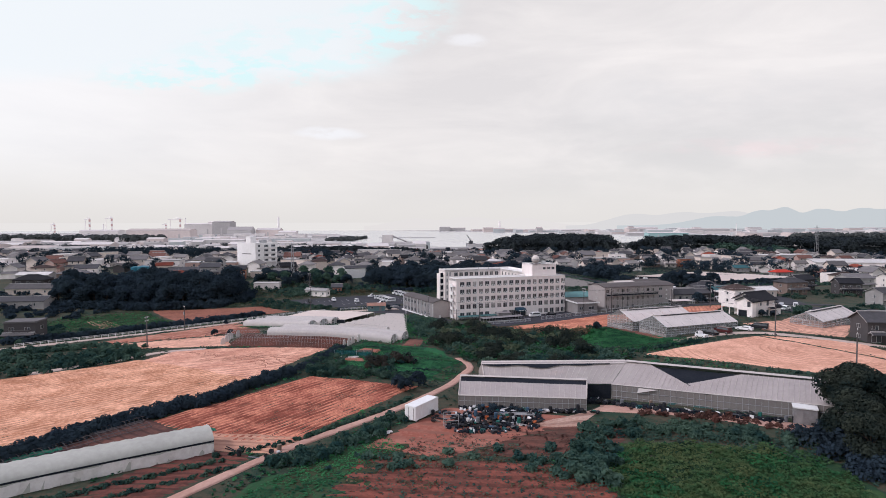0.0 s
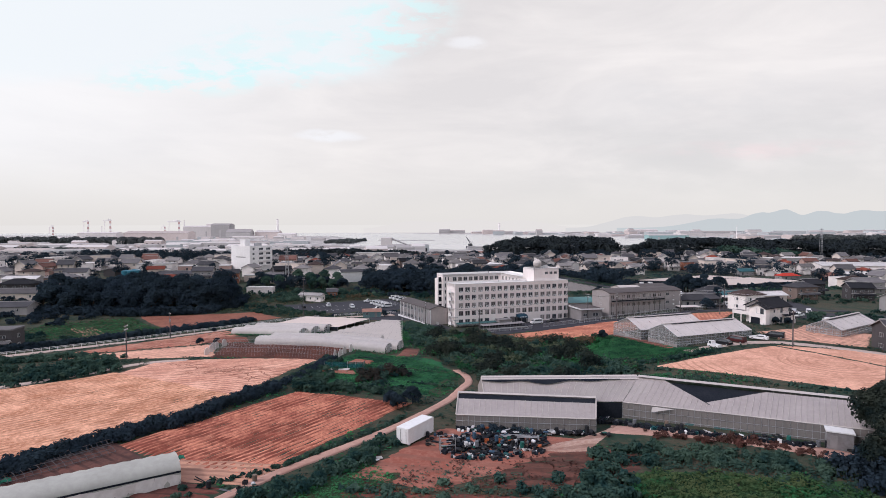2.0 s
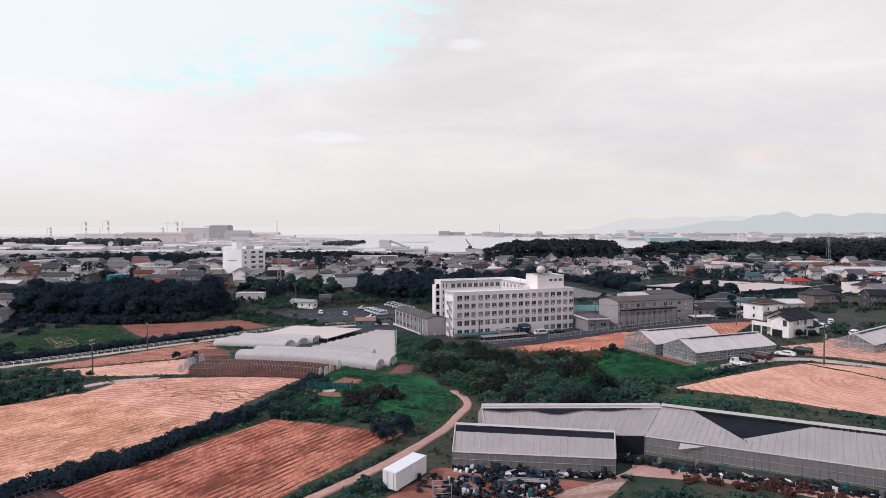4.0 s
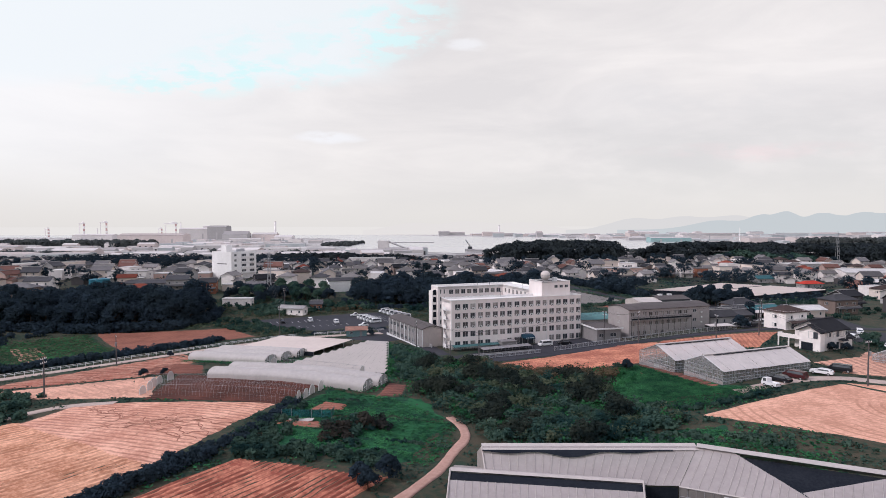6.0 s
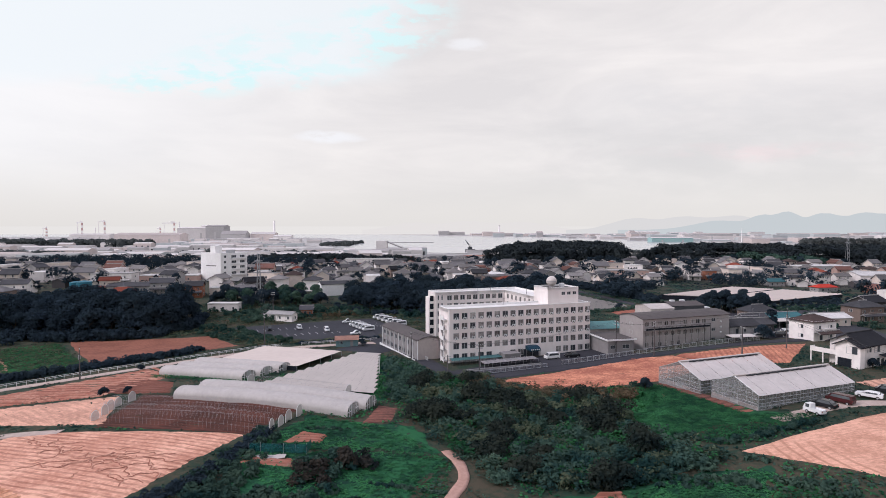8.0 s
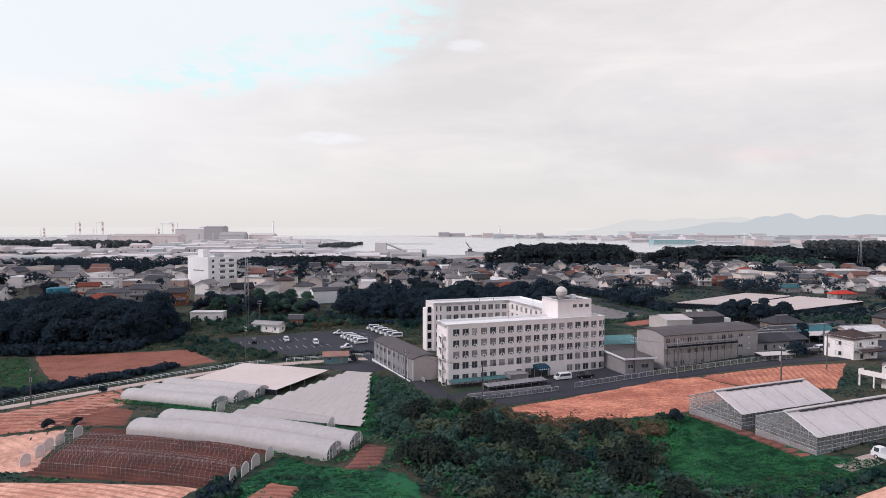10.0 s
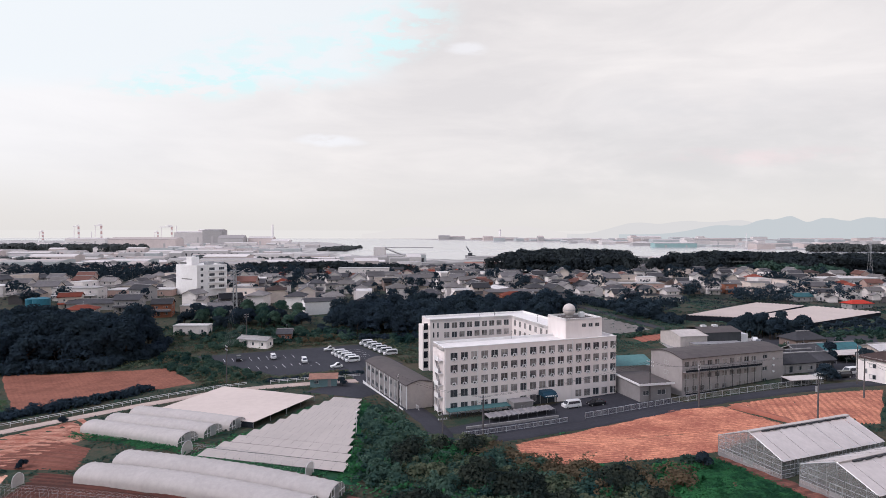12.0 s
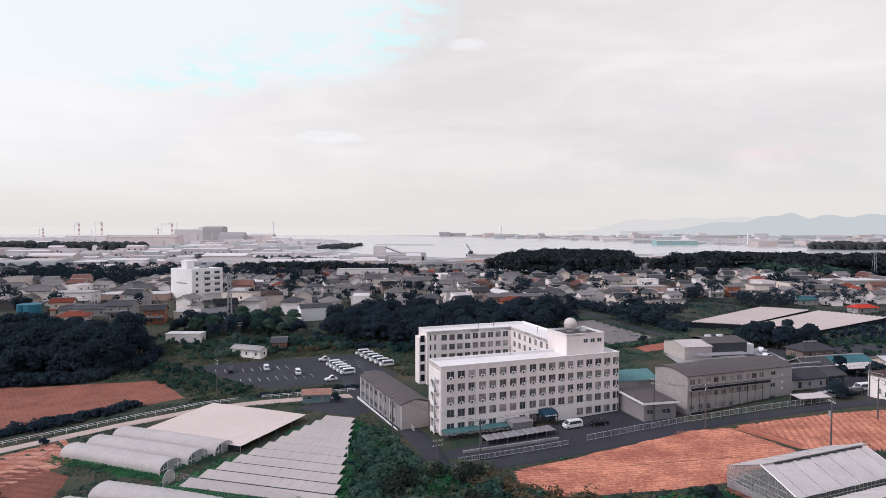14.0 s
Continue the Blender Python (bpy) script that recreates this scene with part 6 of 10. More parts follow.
def annex():
    a, b = (-4.6, 213.4), (-17.0, 239.0)
    length, turn = along(a, b)
    # the long side that shows faces the road; local x runs back along it
    t = thing("annex", "two-storey grey annex with a curved dark roof", "building", (-4.6 + 6.6 * math.cos(radians(turn - 90)), 213.4 + 6.6 * math.sin(radians(turn - 90)), 0.1), turn)
    W, TOP = 6.6, 6.2
    s = Shape().poly([(0, 0, -0.8), (0, W, -0.8), (0, W, TOP), (0, W / 2, TOP + 0.8), (0, 0, TOP)][::-1])
    s.poly([(length, 0, -0.8), (length, W, -0.8), (length, W, TOP), (length, W / 2, TOP + 0.8), (length, 0, TOP)])
    s.poly([(0, 0, -0.8), (length, 0, -0.8), (length, 0, TOP), (0, 0, TOP)])
    part("wall", s, CREAM, t)
    holes = [(0.9 + i * 3.2, z, 1.9, 1.3) for z in (0.9, 4.0) for i in range(int(length / 3.2))]
    part("wall", pierced_wall(length, TOP, holes, -0.8), GREYWALL, t, at=(length, W, 0), turn=180)
    win = window_mesh(1.9, 1.3, 2, GLASS)
    for x, z, w, h in holes:
        part("window", win, None, t, at=(length - x, W - 0.1, z), turn=180)
    part("roof", vault_roof(W, length, TOP + 0.1, 0.95), GREYROOF, t)
    for i in range(9):
        part("buttress", Shape().box(i * length / 8 - 0.1, W, -0.8, i * length / 8 + 0.1, W + 0.18, TOP), PAINTWHITE, t)
    part("balcony_wall", Shape().box(0, W + 0.9, -0.6, length, W + 1.05, 0.9), PAINTWHITE, t, "white low wall along the road")


annex()


def office():
    a, b = (61.2, 218.4), (92.0, 229.0)
    length, turn = along(a, b)
    t = thing("office_block", "three-storey grey block with balconies and curved roof", "building", (a[0], a[1], 2.3), turn)
    W, TOP = 11.0, 9.1
    s = Shape()
    s.poly([(0, W, -0.8), (0, 0, -0.8), (0, 0, TOP), (0, W / 2, TOP + 1.0), (0, W, TOP)])
    s.poly([(length, 0, -0.8), (length, W, -0.8), (length, W, TOP), (length, W / 2, TOP + 1.0), (length, 0, TOP)])
    s.poly([(length, W, -0.8), (0, W, -0.8), (0, W, TOP), (length, W, TOP)])
    part("wall", s, GREYWALL2, t)
    rows = [0.9, 3.9, 6.9]
    holes = [(0.7 + i * 2.35, z, 1.5, 1.35) for z in rows for i in range(10)]
    holes += [(25.6, z + 0.3, 1.5, 1.0) for z in rows]
    part("wall", pierced_wall(length, TOP, holes, -0.8), GREYWALL2, t)
    win = window_mesh(1.5, 1.35, 2, CURTAIN)
    dk = window_mesh(1.5, 1.0, 2, GLASS)
    for x, z, w, h in holes:
        part("window", win if h > 1.2 else dk, None, t, at=(x, 0.1, z))
    for yy in (3.0,):
        for z in (4.2, 6.6):
            part("window", dk, None, t, at=(-0.1 + 0.12, 6.2, z), turn=-90)
    for z in (5.8, 0.2):
        bal = part("balcony", Shape().box(0.2, -1.15, z, 24.2, -0.01, z + 0.12), CONCRETE, t)
        rl = Shape()
        rl.beam((0.2, -1.1, z + 1.0), (24.2, -1.1, z + 1.0), 0.04)
        for i in range(49):
            rl.beam((0.2 + i * 0.5, -1.1, z + 0.1), (0.2 + i * 0.5, -1.1, z + 1.0), 0.025)
        part("railing", rl, DARKSTEEL, bal, "dark balcony railing")
        part("clutter_screen", Shape().box(0.3, -1.06, z + 0.12, 24.1, -1.0, z + 0.62), DARKGAP, bal)
    for i in range(11):
        part("column", Shape().beam((0.2 + i * 2.4, -1.05, -0.6), (0.2 + i * 2.4, -1.05, 6.9), 0.07), DARKSTEEL, t)
    part("roof", vault_roof(W, length, TOP + 0.05, 1.05), GREYROOF, t)
    for k, z in enumerate((3.6, 5.2, 6.9)):
        part("vent_cowl", Shape().box(28.8, -0.35, z, 29.3, -0.01, z + 0.4), PAINTWHITE, t)


GREYWALL2 = stain("taupe_render", (0.38, 0.35, 0.35), (0.29, 0.268, 0.27), 0.8, 0.6, 0.1, 0.35)
office()


def link_block():
    t = thing("low_building", "low grey building with a white roof edge", "building", (50.2, 215.8, 1.4), 12)
    part("wall", pierced_wall(8.2, 4.3, [(0.8, 1.8, 1.6, 1.1), (4.6, 1.8, 2.2, 1.2)], -0.6), GREYWALL, t)
    part("window", window_mesh(1.6, 1.1, 2), None, t, at=(0.8, 0.1, 1.8))
    part("window", window_mesh(2.2, 1.2, 2), None, t, at=(4.6, 0.1, 1.8))
    s = Shape().poly([(0, 12, -0.6), (0, 0, -0.6), (0, 0, 4.3), (0, 12, 4.3)]).poly([(8.2, 0, -0.6), (8.2, 12, -0.6), (8.2, 12, 4.3), (8.2, 0, 4.3)]).poly([(8.2, 12, -0.6), (0, 12, -0.6), (0, 12, 4.3), (8.2, 12, 4.3)])
    part("wall", s, GREYWALL, t)
    for k in range(4):
        part("window", window_mesh(1.4, 1.0, 2), None, t, at=(0.1, 10.5 - k * 2.6, 1.9), turn=-90)
    part("roof", Shape().box(-0.5, -0.6, 4.3, 8.7, 12.4, 4.5), GREYROOF, t, "dark flat roof")
    part("roof_edge", Shape().box(-0.6, -0.7, 4.25, 8.8, -0.6, 4.75).box(-0.6, -0.6, 4.25, -0.5, 12.4, 4.75), PAINTWHITE, t)
    g = thing("gabled_hall", "small hall with a teal gabled roof", "building", (50.0, 236.0, 1.6), 12)
    part("wall", Shape().box(0, 0, -0.5, 12, 10, 4.0), CREAM, g)
    part("roof", Shape().poly([(-0.4, -0.5, 3.9), (12.4, -0.5, 3.9), (12.4, 5, 5.6), (-0.4, 5, 5.6)]).poly([(12.4, 10.5, 3.9), (-0.4, 10.5, 3.9), (-0.4, 5, 5.6), (12.4, 5, 5.6)]), TEALROOF, g, "teal sheet roof")


TEALROOF = stain("teal_roof", (0.09, 0.22, 0.22), (0.06, 0.15, 0.155), 0.5, 1, 0.2, 0.4)
link_block()


def park_hut():
    t = thing("gate_hut", "small teal hut with a rusty gabled roof", "hut", (-31.6, 234.9, land(-28, 236)), 8)
    part("wall", Shape().box(0, 0, -0.3, 7.0, 4.2, 2.3), HUTTEAL, t)
    part("roof", Shape().poly([(-0.4, -0.5, 2.25), (7.4, -0.5, 2.25), (7.4, 2.1, 3.3), (-0.4, 2.1, 3.3)]).poly([(7.4, 4.7, 2.25), (-0.4, 4.7, 2.25), (-0.4, 2.1, 3.3), (7.4, 2.1, 3.3)]), RUSTROOF, t)
    part("gable", Shape().poly([(0, 0, 2.2), (0, 4.2, 2.2), (0, 2.1, 3.2)]).poly([(7, 0, 2.2), (7, 4.2, 2.2), (7, 2.1, 3.2)]), HUTTEAL, t)
    part("window", window_mesh(1.2, 0.9), None, t, at=(1.0, -0.05, 1.0))
    part("door", Shape().box(4.6, -0.05, 0, 5.5, -0.004, 2.0), GREYWALL, t)


HUTTEAL = stain("teal_boards", (0.16, 0.26, 0.28), (0.11, 0.18, 0.2), 0.7, 2, 0.3, 0.4)
RUSTROOF = stain("rusty_roof", (0.36, 0.19, 0.14), (0.22, 0.12, 0.10), 0.6, 1.5, 0.3, 0.5)
park_hut()


def warehouse():
    t = thing("warehouse", "pale gabled store joined to a dark grey shed", "warehouse", (83.6, 272.0, 3.0), 10)
    part("front_wall", Shape().poly([(0, 0, -0.5), (10, 0, -0.5), (10, 0, 4.1), (0, 0, 4.1)]).poly([(0, 12, -0.5), (0, 0, -0.5), (0, 0, 4.1), (0, 6, 5.2), (0, 12, 4.1)]).poly([(10, 0, -0.5), (10, 12, -0.5), (10, 12, 4.1), (10, 6, 5.2), (10, 0, 4.1)]), CREAMWALL, t)
    part("roof", Shape().poly([(-0.3, -0.3, 4.05), (10.3, -0.3, 4.05), (10.3, 6, 5.3), (-0.3, 6, 5.3)]).poly([(10.3, 12.3, 4.05), (-0.3, 12.3, 4.05), (-0.3, 6, 5.3), (10.3, 6, 5.3)]), CREAMWALL, t, "pale sheet roof")
    part("dark_shed", Shape().box(10.02, 1.5, -0.5, 24, 13, 4.7), DARKSHED, t, "dark grey shed")
    part("dark_roof", Shape().poly([(9.8, 1.2, 4.7), (24.3, 1.2, 4.7), (24.3, 7.2, 5.9), (9.8, 7.2, 5.9)]).poly([(24.3, 13.3, 4.7), (9.8, 13.3, 4.7), (9.8, 7.2, 5.9), (24.3, 7.2, 5.9)]), GREYROOF, t)
    for x in (12.5, 17.0):
        part("roof_vent", Shape().box(x, 6.6, 5.6, x + 1.8, 7.8, 6.4), PAINTWHITE, t)
    part("lean_to", Shape().box(24.02, 2, -0.5, 27.0, 9, 3.8), PAINTWHITE, t)
    part("rack", Shape().box(2, -5.5, 2.2, 20, -1.5, 2.35), TIN, t)
    for x in (2.2, 8, 14, 19.8):
        for y in (-5.3, -1.7):
            part("rack_post", Shape().beam((x, y, -0.5), (x, y, 2.2), 0.07), STEEL, t)


CREAMWALL = stain("cream_sheet", (0.55, 0.50, 0.48), (0.42, 0.38, 0.37), 0.6, 0.8, 0.1, 0.35)
DARKSHED = stain("dark_sheet", (0.075, 0.08, 0.088), (0.05, 0.052, 0.06), 0.6, 0.7, 0.1, 0.4)
warehouse()


def fence(line, h, label, gap=2.0, mat=None, bars=True):
    """A low fence of framed panels between posts."""
    t = thing("fence", label, "fence", (line[0][0], line[0][1], land(*line[0])))
    mat = mat or PAINTWHITE
    ox, oy, oz = line[0][0], line[0][1], land(*line[0])
    post = Shape().box(-0.05, -0.05, -0.3, 0.05, 0.05, h + 0.05).mesh("post", mat)
    pales = Shape()
    for p, q in zip(line, line[1:]):
        n = max(1, int(math.dist(p, q) / gap))
        for i in range(n):
            a = (lerp(p[0], q[0], i / n), lerp(p[1], q[1], i / n))
            b = (lerp(p[0], q[0], (i + 1) / n), lerp(p[1], q[1], (i + 1) / n))
            za, zb = land(*a) - oz, land(*b) - oz
            part("post", post, None, t, at=(a[0] - ox, a[1] - oy, za))
            A, B = Vector((a[0] - ox, a[1] - oy, za)), Vector((b[0] - ox, b[1] - oy, zb))
            if bars:
                for j in range(8):
                    c = A.lerp(B, (j + 0.5) / 8)
                    pales.beam(c + Vector((0, 0, 0.25)), c + Vector((0, 0, h)), 0.03, n=3)
            low = 0.25 if bars else h * 0.62
            part("top_rail", Shape().beam(A + Vector((0, 0, h)), B + Vector((0, 0, h)), 0.05), mat, t)
            part("rail", Shape().beam(A + Vector((0, 0, low)), B + Vector((0, 0, low)), 0.05), mat, t)
    if bars:
        tagged(part("paling", pales, mat, t), kind="stuff")
    return t


fence([(7.4, 194.6), (12.6, 196.6), (30.4, 203.6)], 1.1, "low grey railing along a hotel forecourt", mat=ALU)
fence([(34.6, 205.4), (46, 209.6), (58.4, 213.2), (76, 216.4), (97, 220.6)], 1.4, "grey mesh fence along the road", mat=ALU)
fence([(-1.8, 212.6), (-8.8, 227.8), (-15.6, 243.2)], 1.1, "white parapet rail along an annex")
fence([(-126, 166.5), (-108, 186.5), (-91.6, 208.2), (-81.3, 217.6), (-70.6, 227.2), (-58.0, 236.6), (-50, 239.6)], 0.95, "white guard rail beside a country road", mat=PAINTWHITE, bars=False)
fence([(-44, 241.2), (-32.6, 243.4), (-19.5, 246.2)], 0.95, "white guard rail beside a car park", bars=False)


def bicycle_rows():
    """Bicycles stood close under the awning of the hotel."""
    frame_s = Shape().beam((-0.35, 0, 0.55), (0.3, 0, 0.6), 0.025).beam((0.0, 0, 0.3), (-0.2, 0, 0.85), 0.025).beam((0.3, 0, 0.6), (0.48, 0, 0.33), 0.02).beam((-0.5, 0, 0.33), (0.0, 0, 0.3), 0.02).beam((0.25, -0.25, 0.98), (0.25, 0.25, 0.98), 0.02)
    wheel_s = Shape().pipe([(0.33 * math.cos(i * 0.524), 0, 0.33 + 0.33 * math.sin(i * 0.524)) for i in range(13)], 0.03, n=3)
    fm, wm = frame_s.mesh("frame", DARKSTEEL), wheel_s.mesh("wheel", RUBBER)
    sm = Shape().box(-0.34, -0.08, 0.84, -0.1, 0.08, 0.9).mesh("saddle", RUBBER)
    bm = Shape().box(0.28, -0.17, 0.72, 0.55, 0.17, 0.95).mesh("basket", STEEL)
    r = random.Random(12)
    for k in range(34):
        x, y = lerp(5.0, 19.6, k / 33), lerp(208.3, 213.2, k / 33)
        t = thing("bicycle", "dark bicycle parked in a row at a hotel", "bicycle", (x + r.uniform(-0.1, 0.1), y - 1.2 + r.uniform(-0.4, 0.2), land(x, y) + 0.09), 105 + r.uniform(-12, 12), "bicycles at the hotel")
        part("frame", fm, None, t)
        part("wheel", wm, None, t, at=(-0.5, 0, 0))
        part("wheel", wm, None, t, at=(0.5, 0, 0))
        part("saddle", sm, None, t)
        part("basket", bm, None, t)


bicycle_rows()


def cycle_shelter():
    """Low roof of dark corrugated bays over more bicycles, beside the road fence."""
    t = thing("cycle_shelter", "low grey corrugated shelter roof behind a road fence", "shelter", (13.6, 203.6, land(14, 204) + 0.1), 22.5)
    n = 14
    for i in range(n):
        x = i * 1.2
        part("roof_bay", Shape().poly([(x, 0, 1.05), (x + 0.6, 0, 1.2), (x + 0.6, 2.8, 1.4), (x, 2.8, 1.25)]).poly([(x + 0.6, 0, 1.2), (x + 1.2, 0, 1.05), (x + 1.2, 2.8, 1.25), (x + 0.6, 2.8, 1.4)]), TIN if i % 2 else GREYWALL, t)
    for i in range(0, n + 1, 2):
        for y in (0.2, 2.6):
            part("post", Shape().beam((i * 1.2, y, -0.4), (i * 1.2, y, 1.1), 0.05), STEEL, t)
    part("back_rail", Shape().box(0, 2.7, 0.1, n * 1.2, 2.78, 0.6), DARKSTEEL, t)
    w = thing("low_wall", "low concrete kerb wall before a hotel", "wall", (8.5, 199.6, land(9, 200)), 20)
    part("wall", Shape().box(0, 0, -0.4, 22.0, 0.3, 0.55), CONCRETE, w)


cycle_shelter()

# ---- vehicles, poles, loose things ----
def car(name, label, x, y, turn, paint, length=4.3, width=1.7, height=1.5, shape="car", group="parked cars"):
    t = thing(name, label, "car" if shape != "truck" else "truck", (x, y, land(x, y) + 0.12), turn, group)
    L, W, Hh = length, width / 2, height
    if shape == "van":
        low = [(0, 0.35), (0, 0.95), (0.35, 1.05), (0.95, Hh - 0.08), (1.25, Hh), (L - 0.15, Hh), (L, 0.95), (L, 0.35)]
        glass = (0.55, L - 0.1, 1.1, Hh - 0.14, 0.55)
    elif shape == "truck":
        low = [(0, 0.35), (0, 0.95), (0.12, 1.15), (0.35, Hh - 0.04), (0.55, Hh), (1.35, Hh), (1.38, 0.72), (L, 0.72), (L, 0.45)]
        glass = (0.22, 1.3, 1.05, Hh - 0.12, 0.20)
    else:
        low = [(0, 0.35), (0.02, 0.72), (0.25, 0.82), (1.15, 0.95), (1.85, Hh - 0.05), (2.2, Hh), (L - 1.1, Hh - 0.02), (L - 0.35, 0.98), (L - 0.02, 0.9), (L, 0.35)]
        glass = (1.25, L - 0.45, 0.95, Hh - 0.08, 0.65)
    s = Shape()
    n = len(low)
    def inset(z):
        return W * (1 if z < 1.0 else 1 - 0.16 * (z - 1.0) / max(0.1, Hh - 1.0))
    for i in range(n - 1):
        (x0, z0), (x1, z1) = low[i], low[i + 1]
        s.poly([(x0, -inset(z0), z0), (x0, inset(z0), z0), (x1, inset(z1), z1), (x1, -inset(z1), z1)][::-1])
    for sg in (-1, 1):
        s.poly([(x0, sg * inset(z0), z0) for x0, z0 in low][::sg])
    s.poly([(low[0][0], -W, 0.35), (low[0][0], W, 0.35), (low[-1][0], W, 0.35), (low[-1][0], -W, 0.35)])
    body = part("body", s, paint, t)
    x0, x1, z0, z1, sl = glass
    for sg in (-1, 1):
        a, b = sg * (inset(z0) + 0.01), sg * (inset(z1) + 0.01)
        part("side_window", Shape().poly([(x0 + 0.25, a, z0), (x1 - 0.2, a, z0), (x1 - sl * 0.8, b, z1), (x0 + sl, b, z1)][::sg]), GLASS, t)
    ws = Shape().poly([(x0 - 0.03, inset(z0) * 0.86, z0 + 0.02), (x0 - 0.03, -inset(z0) * 0.86, z0 + 0.02), (x0 + sl - 0.06, -inset(z1) * 0.86, z1 + 0.02), (x0 + sl - 0.06, inset(z1) * 0.86, z1 + 0.02)])
    if shape == "van":
        ws = Shape().poly([(0.36, W * 0.84, 1.09), (0.36, -W * 0.84, 1.09), (0.90, -W * 0.76, Hh - 0.10), (0.90, W * 0.76, Hh - 0.10)])
    part("windscreen", ws, GLASS, t)
    if shape != "truck":
        part("rear_window", Shape().poly([(x1 + 0.02 if shape == "van" else x1 + 0.06, -W * 0.75, z0 + 0.05), (x1 + 0.02 if shape == "van" else x1 + 0.06, W * 0.75, z0 + 0.05), (x1 - (0.04 if shape == "van" else 0.55), W * 0.68, z1 + 0.01), (x1 - (0.04 if shape == "van" else 0.55), -W * 0.68, z1 + 0.01)]), GLASS, t)
    else:
        part("load_bed", Shape().box(1.40, -W, 0.72, L, -W + 0.05, 1.05).box(1.40, W - 0.05, 0.72, L, W, 1.05).box(L - 0.05, -W + 0.05, 0.72, L, W - 0.05, 1.05), paint, t)
    for sg in (-1, 1):
        for wx in (0.75, L - 0.8):
            wl = part("wheel", Shape().beam((wx, sg * (W - 0.16), 0.3), (wx, sg * (W + 0.02), 0.3), 0.31, n=12), RUBBER, t)
            part("rim", Shape().beam((wx, sg * (W + 0.02), 0.3), (wx, sg * (W + 0.03), 0.3), 0.18, n=10), ALU, wl)
        part("headlight", Shape().box(-0.02, sg * (W - 0.35) - 0.14, 0.68, 0.03, sg * (W - 0.35) + 0.14, 0.80), ALU, t)
        part("tail_light", Shape().box(L - 0.02, sg * (W - 0.2) - 0.1, 0.72, L + 0.02, sg * (W - 0.2) + 0.1, 0.92), TAIL, t)
    return t


CARWHITE = stain("white_car_paint", (0.74, 0.74, 0.76), (0.66, 0.66, 0.68), 0.2, 1, 0.3, 0.2)
CARBLACK = stain("black_car_paint", (0.015, 0.016, 0.02), (0.025, 0.026, 0.03), 0.15, 1, 0.3, 0.3)
CARMAROON = stain("dark_red_car_paint", (0.07, 0.02, 0.022), (0.05, 0.018, 0.02), 0.2, 1, 0.3, 0.3)
CARSILVER = stain("silver_car_paint", (0.42, 0.43, 0.45), (0.36, 0.37, 0.39), 0.25, 1, 0.3, 0.3, metal=0.4)
TAIL = stain("red_lamp_glass", (0.25, 0.02, 0.02), (0.2, 0.02, 0.02), 0.2)
car("small_truck", "white small pickup parked beside a greenhouse", 67.4, 153.6, -68, CARWHITE, 3.4, 1.45, 1.75, "truck", "cars by the greenhouse")
car("estate_car", "black estate car parked beside a greenhouse", 70.6, 157.4, -58, CARBLACK, 4.6, 1.75, 1.5, "car", "cars by the greenhouse")
car("minivan", "dark red minivan parked beside a greenhouse", 75.2, 159.2, -58, CARMAROON, 4.5, 1.75, 1.75, "van", "cars by the greenhouse")
car("sports_car", "white low sports car parked at a field edge", 82.2, 161.4, -45, CARWHITE, 4.4, 1.8, 1.3, "car", "cars by the greenhouse")
car("minivan", "black minivan parked at a field edge", 87.4, 163.2, -40, CARBLACK, 4.6, 1.75, 1.7, "van", "cars by the greenhouse")
for k, (x, y, trn, shp) in enumerate(((-63.2, 271.5, 110, "van"), (-52.0, 272.8, 112, "van"), (-40.1, 266.0, 110, "van"), (-30.4, 258.0, 20, "car"), (-37.6, 284.0, 15, "car"))):
    car("parked_van" if shp == "van" else "parked_car", ("dark small car" if k == 0 else "white boxy car") + " parked in a marked bay", x, y, trn, CARBLACK if k == 0 else CARWHITE, 3.7, 1.6, 1.7, shp, "cars in the car park")
for k in range(5):
    car("parked_van", "white minivan parked in a tight row", -33.6 + k * 1.65, 277.2 - k * 2.9, 24, CARWHITE, 4.6, 1.75, 1.85, "van", "row of white vans")
for k in range(6):
    car("parked_van", "white minivan parked in a tight row", -25.8 + k * 2.05, 291.4 - k * 3.4, 24, CARWHITE, 4.7, 1.8, 1.9, "van", "row of white vans")
car("minivan", "white minivan parked at the hotel entrance", 31.6, 213.6, 20, CARWHITE, 4.4, 1.7, 1.8, "van")
car("estate_car", "black estate car parked at the hotel", 37.6, 215.0, 15, CARBLACK, 4.4, 1.7, 1.5)
car("minivan", "white minivan parked behind the road fence", 100, 240, 80, CARWHITE, 4.4, 1.7, 1.8, "van")
for k, (x, y) in enumerate(((109, 272), (112, 276.5), (114, 281), (124, 250), (129, 251))):
    car("parked_car", "pale car parked in a yard", x, y, 30 + 20 * k, (CARWHITE, CARSILVER)[k % 2], 4.2, 1.7, 1.5, ("car", "van")[k % 2])
for k, (x, y) in enumerate(((108.6, 195.5), (112.5, 197.0), (118, 199), (119, 186), (124, 210), (131, 212))):
    car("parked_car", "pale car parked along a road", x, y, 12 + 9 * k, (CARWHITE, CARSILVER, CARWHITE)[k % 3], 4.2, 1.7, 1.6, ("car", "van")[k % 2])


